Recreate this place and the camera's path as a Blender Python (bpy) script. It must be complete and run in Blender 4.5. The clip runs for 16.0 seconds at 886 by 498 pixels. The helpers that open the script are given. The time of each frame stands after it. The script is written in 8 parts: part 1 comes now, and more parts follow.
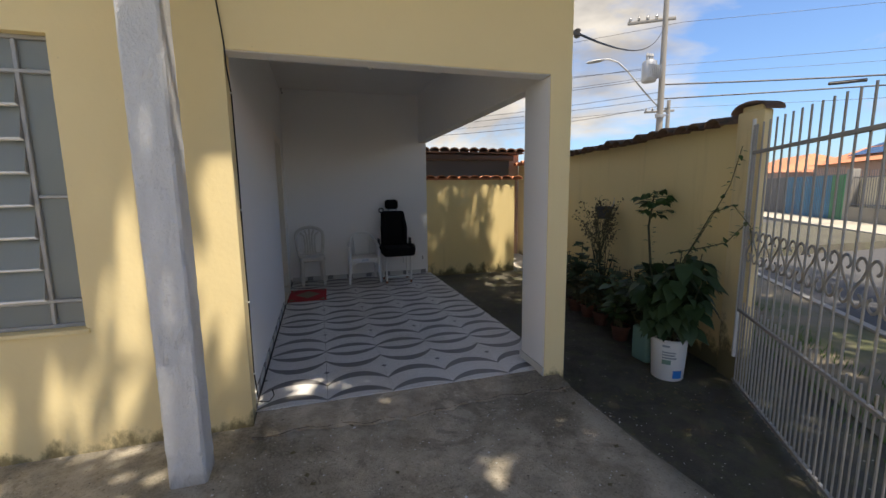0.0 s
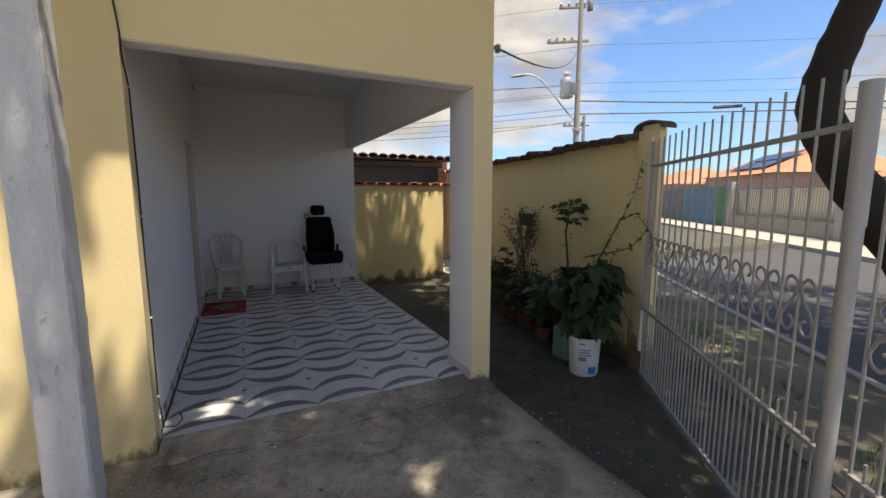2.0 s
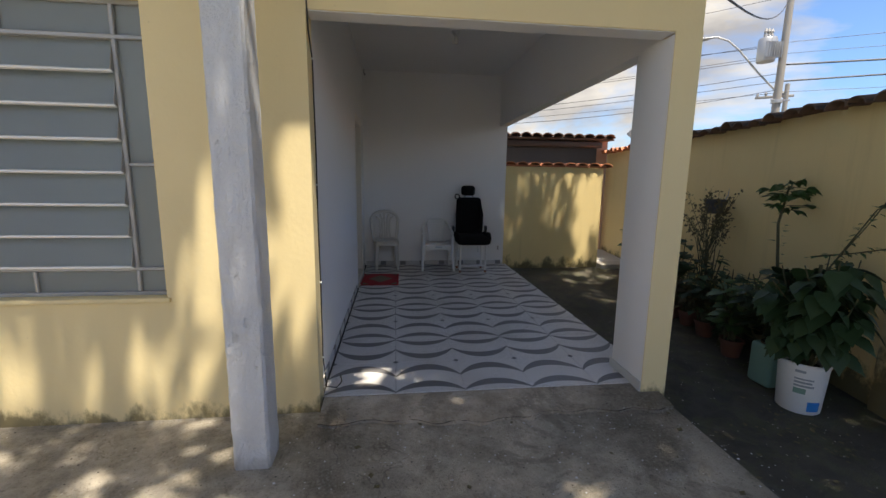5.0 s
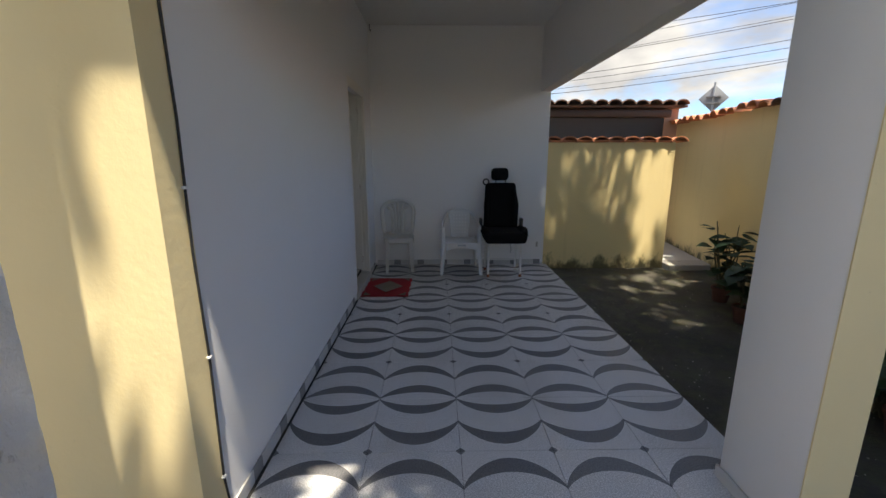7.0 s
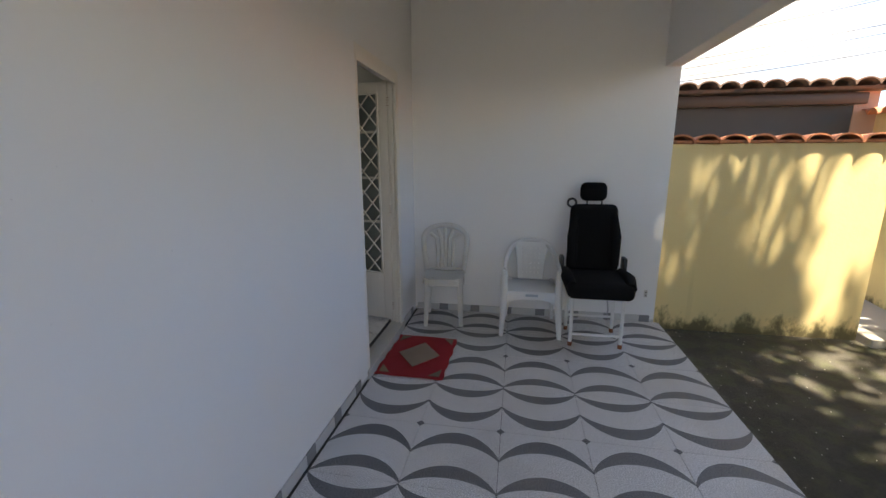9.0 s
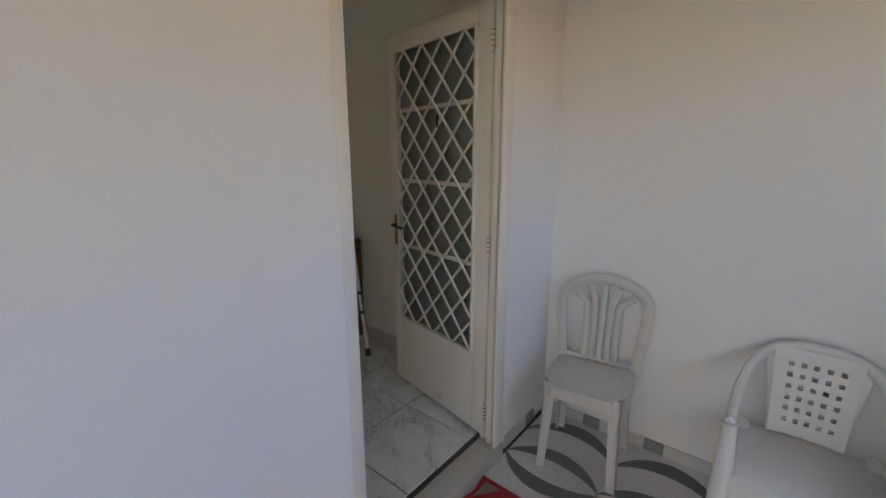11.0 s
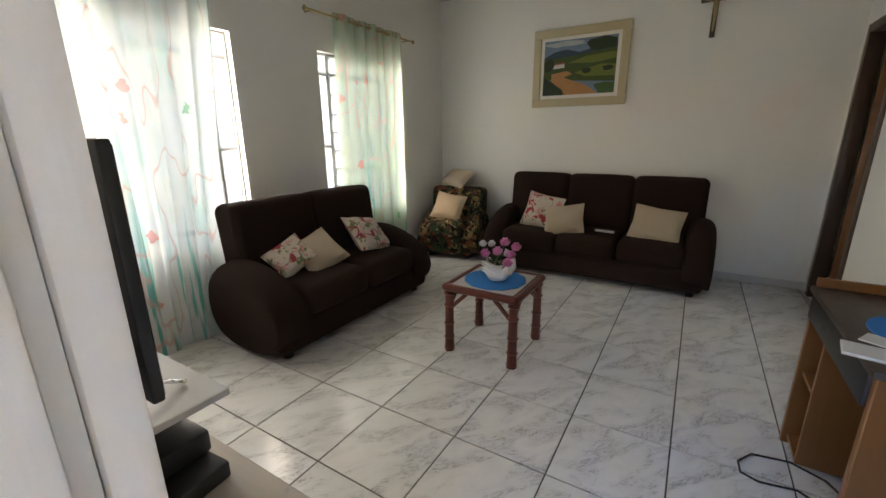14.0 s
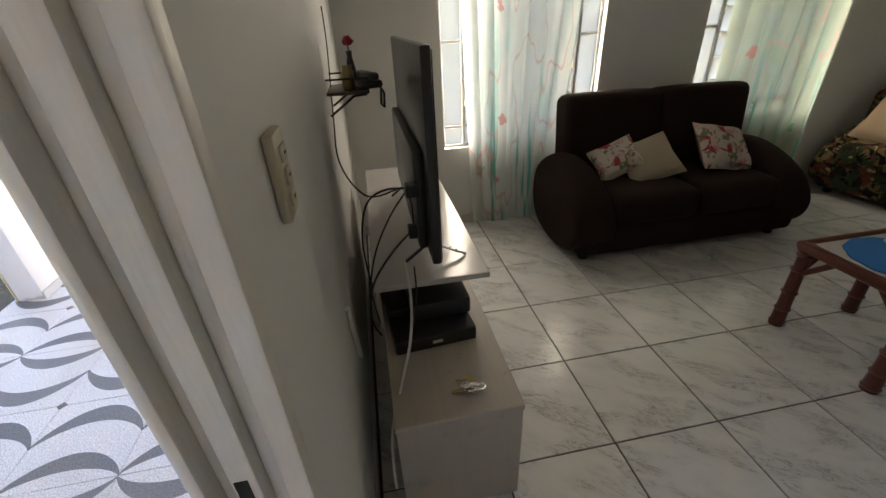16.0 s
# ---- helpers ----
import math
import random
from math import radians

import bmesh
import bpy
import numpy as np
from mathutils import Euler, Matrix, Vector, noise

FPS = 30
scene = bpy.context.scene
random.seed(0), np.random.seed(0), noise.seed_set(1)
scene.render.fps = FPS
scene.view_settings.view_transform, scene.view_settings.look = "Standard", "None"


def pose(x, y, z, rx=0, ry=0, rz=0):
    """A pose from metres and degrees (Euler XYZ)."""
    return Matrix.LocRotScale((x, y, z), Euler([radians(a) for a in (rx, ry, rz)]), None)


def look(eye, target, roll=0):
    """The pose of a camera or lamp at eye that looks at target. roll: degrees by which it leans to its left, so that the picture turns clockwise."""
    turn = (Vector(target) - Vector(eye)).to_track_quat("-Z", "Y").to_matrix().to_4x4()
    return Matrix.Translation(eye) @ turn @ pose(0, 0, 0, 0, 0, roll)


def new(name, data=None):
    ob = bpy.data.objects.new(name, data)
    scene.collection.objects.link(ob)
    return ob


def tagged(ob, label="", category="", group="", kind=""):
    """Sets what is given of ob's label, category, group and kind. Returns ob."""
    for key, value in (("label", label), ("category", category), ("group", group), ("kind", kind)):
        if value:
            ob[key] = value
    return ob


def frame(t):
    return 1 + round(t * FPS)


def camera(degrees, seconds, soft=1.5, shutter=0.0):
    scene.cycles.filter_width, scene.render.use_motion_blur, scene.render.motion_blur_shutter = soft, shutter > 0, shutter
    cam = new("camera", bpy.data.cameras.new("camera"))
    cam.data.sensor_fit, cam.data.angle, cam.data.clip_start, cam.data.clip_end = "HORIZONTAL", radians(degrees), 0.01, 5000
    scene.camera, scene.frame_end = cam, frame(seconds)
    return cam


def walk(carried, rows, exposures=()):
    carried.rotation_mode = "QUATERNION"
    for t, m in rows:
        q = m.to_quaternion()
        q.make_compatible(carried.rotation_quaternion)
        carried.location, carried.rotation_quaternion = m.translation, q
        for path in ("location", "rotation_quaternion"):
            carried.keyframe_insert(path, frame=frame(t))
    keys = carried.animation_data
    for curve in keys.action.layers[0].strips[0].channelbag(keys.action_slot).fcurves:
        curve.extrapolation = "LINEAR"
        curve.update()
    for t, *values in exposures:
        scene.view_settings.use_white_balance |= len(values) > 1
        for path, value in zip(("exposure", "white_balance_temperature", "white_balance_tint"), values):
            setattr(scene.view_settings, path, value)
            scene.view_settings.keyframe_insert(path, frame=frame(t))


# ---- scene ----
cam = camera(94.4, 16.0)
PATH = [
    (0, (0.486, -2.731, 1.402), (1.052, -0.833, 1.12), -0.7),
    (0.5, (0.498, -2.716, 1.395), (1.188, -0.858, 1.132), -0.2),
    (1, (0.52, -2.747, 1.405), (1.344, -0.942, 1.155), 0.1),
    (1.5, (0.512, -2.737, 1.406), (1.416, -0.971, 1.156), 0.4),
    (2, (0.519, -2.745, 1.408), (1.395, -0.965, 1.153), 0.0),
    (2.5, (0.515, -2.74, 1.402), (1.252, -0.9, 1.133), -0.8),
    (3, (0.502, -2.728, 1.395), (1.033, -0.819, 1.118), -1.4),
    (3.5, (0.509, -2.746, 1.402), (0.813, -0.789, 1.121), -1.9),
    (3.7, (0.458, -2.725, 1.385), (0.727, -0.762, 1.109), -1.8),
    (5.8, (0.514, -2.091, 1.326), (0.75, -0.141, 0.948), 1.5),
    (6, (0.589, -1.98, 1.337), (0.812, -0.031, 0.946), 0.7),
    (6.5, (0.749, -1.691, 1.362), (0.891, 0.26, 0.945), 0.2),
    (7, (0.812, -1.28, 1.388), (0.842, 0.672, 0.956), -0.1),
    (7.3, (0.899, -1.077, 1.395), (0.826, 0.876, 0.967), -0.9),
    (7.5, (0.915, -0.93, 1.396), (0.82, 1.02, 0.963), -0.4),
    (8, (0.981, -0.517, 1.424), (0.785, 1.427, 0.996), -0.7),
    (8.2, (0.984, -0.361, 1.42), (0.749, 1.58, 0.998), -0.8),
    (10.3, (0.938, 1.362, 1.549), (0.159, 3.138, 1.058), 0.3),
    (10.5, (0.962, 1.568, 1.53), (0.055, 3.281, 1.039), 0.0),
    (11, (0.905, 2.006, 1.451), (-0.323, 3.512, 1.006), 0.0),
    (11.5, (0.757, 2.35, 1.435), (-0.751, 3.558, 1.004), 0.1),
    (12, (0.623, 2.689, 1.454), (-1.118, 3.536, 0.953), -0.6),
    (12.5, (0.412, 2.866, 1.447), (-1.469, 3.292, 0.917), -0.6),
    (13, (0.215, 2.984, 1.432), (-1.707, 2.918, 0.883), -1.1),
    (13.5, (0.084, 3.009, 1.453), (-1.77, 2.474, 0.93), -0.7),
    (13.9, (0.008, 2.977, 1.467), (-1.692, 2.058, 0.949), -0.55),
    (14, (-0.009, 2.97, 1.471), (-1.655, 1.965, 0.943), -0.5),
    (14.5, (-0.178, 3.002, 1.509), (-1.369, 1.525, 0.879), -1.1),
    (15, (-0.23, 3.028, 1.539), (-0.889, 1.272, 0.843), -2.1),
    (15.5, (-0.24, 3.039, 1.545), (-0.588, 1.216, 0.8), -2.7),
    (16, (-0.237, 3.026, 1.525), (-0.518, 1.302, 0.552), -3.0),
]
walk(cam, [(t, look(e, g, r)) for t, e, g, r in PATH], [(0, 0.85, 7600, 11), (3.7, 0.9, 7600, 11), (6.0, 1.0, 7250, 10), (8.2, 1.65, 7500, 9), (10.3, 2.7, 8600, 10), (11.5, 2.7, 8700, 12), (12.2, 3.15, 8500, 12), (12.6, 3.45, 8300, 12), (13.0, 4.2, 8000, 12), (13.6, 5.05, 7600, 12), (14.5, 4.6, 7900, 14), (15.1, 4.4, 8000, 14), (15.6, 4.05, 8200, 12), (16, 4.0, 8200, 12)])

# ---- light ----
SUN_DIR = Vector((0.10, -0.27, 0.955)).normalized()   # towards the sun
world = bpy.data.worlds.new("sky")
scene.world = world
world.use_nodes = True
wt = world.node_tree
wt.nodes.clear()
w_out = wt.nodes.new("ShaderNodeOutputWorld")
w_bg = wt.nodes.new("ShaderNodeBackground")
w_sky = wt.nodes.new("ShaderNodeTexSky")
w_sky.sky_type = "NISHITA"
w_sky.sun_disc = False
w_sky.sun_elevation = math.asin(SUN_DIR.z)
w_sky.sun_rotation = math.atan2(SUN_DIR.x, SUN_DIR.y)
w_coord = wt.nodes.new("ShaderNodeTexCoord")
w_map = wt.nodes.new("ShaderNodeMapping")
w_map.inputs["Scale"].default_value = (1.0, 1.0, 2.6)
w_noise = wt.nodes.new("ShaderNodeTexNoise")
w_noise.inputs["Scale"].default_value = 1.75
w_noise.inputs["Detail"].default_value = 9
w_noise.inputs["Roughness"].default_value = 0.58
w_noise.inputs["Distortion"].default_value = 0.4
w_ramp = wt.nodes.new("ShaderNodeValToRGB")
w_ramp.color_ramp.elements[0].position = 0.46
w_ramp.color_ramp.elements[1].position = 0.585
w_mix = wt.nodes.new("ShaderNodeMix")
w_mix.data_type = "RGBA"
wt.links.new(w_coord.outputs["Generated"], w_map.inputs["Vector"])
wt.links.new(w_map.outputs["Vector"], w_noise.inputs["Vector"])
wt.links.new(w_noise.outputs["Fac"], w_ramp.inputs["Fac"])
w_grey = wt.nodes.new("ShaderNodeTexNoise")       # greyer bellies in the clouds
w_grey.inputs["Scale"].default_value = 4.5
w_grey.inputs["Detail"].default_value = 7
wt.links.new(w_map.outputs["Vector"], w_grey.inputs["Vector"])
w_tone = wt.nodes.new("ShaderNodeValToRGB")
w_tone.color_ramp.elements[0].position, w_tone.color_ramp.elements[0].color = 0.36, (1.75, 1.8, 1.95, 1)
w_tone.color_ramp.elements[1].position, w_tone.color_ramp.elements[1].color = 0.62, (3.3, 3.3, 3.3, 1)
wt.links.new(w_grey.outputs["Fac"], w_tone.inputs["Fac"])
wt.links.new(w_tone.outputs["Color"], w_mix.inputs["B"])
wt.links.new(w_ramp.outputs["Color"], w_mix.inputs["Factor"])
w_deep = wt.nodes.new("ShaderNodeMix")
w_deep.data_type, w_deep.blend_type = "RGBA", "MULTIPLY"
w_deep.inputs["Factor"].default_value = 1.0
w_deep.inputs["B"].default_value = (0.45, 0.63, 0.88, 1)
wt.links.new(w_sky.outputs["Color"], w_deep.inputs["A"])
wt.links.new(w_deep.outputs["Result"], w_mix.inputs["A"])
wt.links.new(w_mix.outputs["Result"], w_bg.inputs["Color"])
wt.links.new(w_bg.outputs["Background"], w_out.inputs["Surface"])
w_bg.inputs["Strength"].default_value = 0.15
sun = new("sun", bpy.data.lights.new("sun", "SUN"))
sun.data.energy = 5.0
sun.data.angle = radians(0.9)
sun.data.color = (1.0, 0.95, 0.86)
sun.matrix_world = look(SUN_DIR * 30, (0, 0, 0))
# daylight of the two living room windows, in their openings: behind the curtained panes, and in the open strips beside the cloth
for wx, ww, we, wy in ((-1.385, 0.90, 0.16, -0.097), (-1.895, 0.10, 0.42, -0.012), (-0.85, 0.15, 0.78, -0.012), (-3.33, 0.90, 0.07, -0.097), (-3.875, 0.14, 0.30, -0.012), (-2.80, 0.11, 0.18, -0.012)):
    lamp = new("window_daylight", bpy.data.lights.new("window_daylight", "AREA"))
    lamp.data.shape, lamp.data.size, lamp.data.size_y = "RECTANGLE", ww, 1.48
    lamp.data.energy = we
    lamp.data.color = (1.0, 0.98, 0.95)
    lamp.matrix_world = look((wx, wy, 1.44), (wx, 1.0, 1.44))

# ---- materials ----


def shader(name):
    m = bpy.data.materials.new(name)
    m.use_nodes = True
    nt = m.node_tree
    return m, nt, nt.nodes["Principled BSDF"]


def coords(nt, space="Object"):
    if space == "World":
        return nt.nodes.new("ShaderNodeNewGeometry").outputs["Position"]
    return nt.nodes.new("ShaderNodeTexCoord").outputs[space]


def noise_fac(nt, vec, scale, detail=4.0, rough=0.55, stretch=None, distort=0.0):
    n = nt.nodes.new("ShaderNodeTexNoise")
    n.inputs["Scale"].default_value = scale
    n.inputs["Detail"].default_value = detail
    n.inputs["Roughness"].default_value = rough
    n.inputs["Distortion"].default_value = distort
    if stretch:
        mp = nt.nodes.new("ShaderNodeMapping")
        mp.inputs["Scale"].default_value = stretch
        nt.links.new(vec, mp.inputs["Vector"])
        vec = mp.outputs["Vector"]
    nt.links.new(vec, n.inputs["Vector"])
    return n.outputs["Fac"]


def ramp(nt, fac, lo, hi):
    r = nt.nodes.new("ShaderNodeMapRange")
    r.interpolation_type = "SMOOTHSTEP"
    r.inputs["From Min"].default_value = lo
    r.inputs["From Max"].default_value = hi
    nt.links.new(fac, r.inputs["Value"])
    return r.outputs["Result"]


def math_node(nt, op, a, b=None, c=None):
    n = nt.nodes.new("ShaderNodeMath")
    n.operation = op
    for i, v in enumerate((a, b, c)):
        if v is None:
            continue
        if isinstance(v, (int, float)):
            n.inputs[i].default_value = v
        else:
            nt.links.new(v, n.inputs[i])
    return n.outputs[0]


def mix(nt, fac, a, b):
    n = nt.nodes.new("ShaderNodeMix")
    n.data_type = "RGBA"
    for key, v in (("Factor", fac), ("A", a), ("B", b)):
        if isinstance(v, (int, float)):
            n.inputs[key].default_value = v
        elif isinstance(v, tuple):
            n.inputs[key].default_value = (*v, 1)
        else:
            nt.links.new(v, n.inputs[key])
    return n.outputs["Result"]


def bumped(nt, bsdf, fac, strength, distance=0.01):
    b = nt.nodes.new("ShaderNodeBump")
    b.inputs["Strength"].default_value = strength
    b.inputs["Distance"].default_value = distance
    nt.links.new(fac, b.inputs["Height"])
    nt.links.new(b.outputs["Normal"], bsdf.inputs["Normal"])


def surface(name, base, rough=0.6, metal=0.0, vary=0.12, big=1.5, fine=60.0, bump=0.15, space="Object", stretch=None, dirt=None, dirt_at=(0.55, 0.75), dirt_scale=2.2, spec=None):
    """A base colour that varies at two scales, with fine relief and, if given, stains of a second colour."""
    m, nt, bs = shader(name)
    vec = coords(nt, space)
    f1 = noise_fac(nt, vec, big, 5)
    f2 = noise_fac(nt, vec, fine, 3, 0.6, stretch)
    dark = tuple(c * (1 - vary) for c in base)
    light = tuple(min(1.0, c * (1 + vary)) for c in base)
    col = mix(nt, math_node(nt, "ADD", math_node(nt, "MULTIPLY", f1, 0.6), math_node(nt, "MULTIPLY", f2, 0.4)), dark, light)
    if dirt:
        f3 = ramp(nt, noise_fac(nt, vec, dirt_scale, 8, 0.65, None, 0.3), *dirt_at)
        col = mix(nt, f3, col, dirt)
    nt.links.new(col, bs.inputs["Base Color"])
    bs.inputs["Metallic"].default_value = metal
    if spec is not None:
        bs.inputs["Specular IOR Level"].default_value = spec
    nt.links.new(math_node(nt, "ADD", math_node(nt, "MULTIPLY", f2, 0.16), rough - 0.08), bs.inputs["Roughness"])
    if bump:
        bumped(nt, bs, f2, bump, 0.004)
    return m


def plaster(name, base, low_dirt=None, dirt_top=0.25, dirt_base=-0.1, patches=0.06, bump=0.25, streaks=0.0):
    """Painted plaster: faint roller relief and patches; splashed dirt and mould close above the ground with a ragged edge."""
    m, nt, bs = shader(name)
    vec = coords(nt, "World")
    f1 = noise_fac(nt, vec, 0.9, 6, 0.6)
    f2 = noise_fac(nt, vec, 38.0, 4, 0.6)
    f4 = noise_fac(nt, vec, 4.0, 3)
    col = mix(nt, f1, tuple(c * (1 - patches) for c in base), tuple(min(1, c * (1 + patches)) for c in base))
    spots = ramp(nt, noise_fac(nt, vec, 55.0, 2), 0.74, 0.79)
    col = mix(nt, math_node(nt, "MULTIPLY", spots, 0.22), col, tuple(c * 0.45 for c in base))
    if low_dirt:
        sep = nt.nodes.new("ShaderNodeSeparateXYZ")
        nt.links.new(vec, sep.inputs[0])
        h = math_node(nt, "DIVIDE", math_node(nt, "SUBTRACT", sep.outputs["Z"], dirt_base), dirt_top)
        edge = math_node(nt, "ADD", math_node(nt, "MULTIPLY", noise_fac(nt, vec, 7.0, 8, 0.7, (1, 1, 0.6)), 1.9), math_node(nt, "MULTIPLY", h, -1.0))
        col = mix(nt, math_node(nt, "MULTIPLY", ramp(nt, edge, 0.35, 0.8), 0.85), col, low_dirt)
    if streaks:                                # rain marks running down
        run = ramp(nt, noise_fac(nt, vec, 6.0, 5, 0.65, (1, 1, 0.07)), 0.56, 0.70)
        col = mix(nt, math_node(nt, "MULTIPLY", run, streaks), col, tuple(c * 0.4 for c in base))
    nt.links.new(col, bs.inputs["Base Color"])
    bs.inputs["Roughness"].default_value = 0.75
    bs.inputs["Specular IOR Level"].default_value = 0.3
    bumped(nt, bs, math_node(nt, "ADD", math_node(nt, "MULTIPLY", f2, 0.5), f4), bump, 0.006)
    return m


YELLOW = (0.80, 0.67, 0.385)
M_YELLOW = plaster("yellow_plaster", YELLOW, (0.13, 0.11, 0.06), 0.21, -0.08, 0.08, 0.4)
M_YELLOW_OLD = plaster("weathered_yellow_plaster", (0.80, 0.645, 0.33), (0.06, 0.055, 0.03), 0.40, -0.16, 0.08, 0.4, 0.12)
M_WHITE = plaster("white_plaster", (0.78, 0.78, 0.78), (0.5, 0.5, 0.48), 0.05, 0.0, 0.03, 0.2)
M_ROOM = plaster("living_room_plaster", (0.76, 0.755, 0.73), None, patches=0.03, bump=0.15)
M_CEIL = plaster("ceiling_paint", (0.74, 0.73, 0.71), None, patches=0.05, bump=0.2)
M_POST_OLD = surface("whitewashed_mortar", (0.68, 0.70, 0.73), 0.85, 0, 0.07, 4, 30, 1.6, dirt=(0.44, 0.45, 0.46), dirt_at=(0.60, 0.74), dirt_scale=22)


def whitewash():
    """Thick whitewash over rough cast concrete: ridges, pits and grey rubbed spots."""
    m, nt, bs = shader("whitewashed_concrete")
    vec = coords(nt, "World")
    lumps = noise_fac(nt, vec, 9.0, 6, 0.65, (1, 1, 0.45), 0.4)
    grain = noise_fac(nt, vec, 55.0, 4, 0.7)
    pits = ramp(nt, noise_fac(nt, vec, 26.0, 3, 0.6, (1, 1, 0.5)), 0.66, 0.72)
    col = mix(nt, lumps, (0.56, 0.58, 0.61), (0.76, 0.78, 0.81))
    col = mix(nt, math_node(nt, "MULTIPLY", pits, 0.22), col, (0.40, 0.40, 0.40))
    sep = nt.nodes.new("ShaderNodeSeparateXYZ")
    nt.links.new(vec, sep.inputs[0])
    foot = math_node(nt, "SUBTRACT", math_node(nt, "MULTIPLY", lumps, 0.42), sep.outputs["Z"])
    col = mix(nt, math_node(nt, "MULTIPLY", ramp(nt, foot, 0.16, 0.34), 0.7), col, (0.20, 0.19, 0.16))
    nt.links.new(col, bs.inputs["Base Color"])
    bs.inputs["Roughness"].default_value = 0.85
    h = math_node(nt, "SUBTRACT", math_node(nt, "ADD", math_node(nt, "MULTIPLY", lumps, 2.4), math_node(nt, "MULTIPLY", grain, 0.8)), math_node(nt, "MULTIPLY", pits, 0.5))
    bumped(nt, bs, h, 1.0, 0.012)
    return m


M_POST = whitewash()
M_FRAME = surface("worn_white_gloss_paint", (0.78, 0.75, 0.70), 0.42, 0, 0.10, 3, 26, 0.8, stretch=(1, 1, 0.15), dirt=(0.5, 0.45, 0.38), dirt_at=(0.62, 0.8), dirt_scale=5)
M_STEEL_WHITE = surface("white_painted_steel", (0.72, 0.72, 0.71), 0.45, 0, 0.08, 3, 50, 0.2, dirt=(0.35, 0.24, 0.16), dirt_at=(0.70, 0.78), dirt_scale=14)
M_GATE = surface("silver_gate_paint", (0.33, 0.32, 0.305), 0.55, 0.1, 0.2, 3, 40, 0.2, dirt=(0.28, 0.22, 0.17), dirt_at=(0.6, 0.75), dirt_scale=9)
M_STEEL_GREY = surface("grey_painted_steel", (0.36, 0.365, 0.37), 0.5, 0.2, 0.1, 3, 40, 0.2)
M_DARK_WOOD = surface("dark_stained_wood", (0.055, 0.03, 0.02), 0.4, 0, 0.3, 3, 16, 0.2, stretch=(6, 6, 0.5))
M_TERRACOTTA = surface("terracotta_tile", (0.52, 0.20, 0.10), 0.8, 0, 0.25, 5, 40, 0.4, dirt=(0.12, 0.08, 0.06), dirt_at=(0.5, 0.7), dirt_scale=8)
M_OLD_TILE = surface("blackened_roof_tile", (0.16, 0.10, 0.075), 0.9, 0, 0.35, 5, 40, 0.5, dirt=(0.05, 0.045, 0.04), dirt_at=(0.45, 0.65), dirt_scale=8)


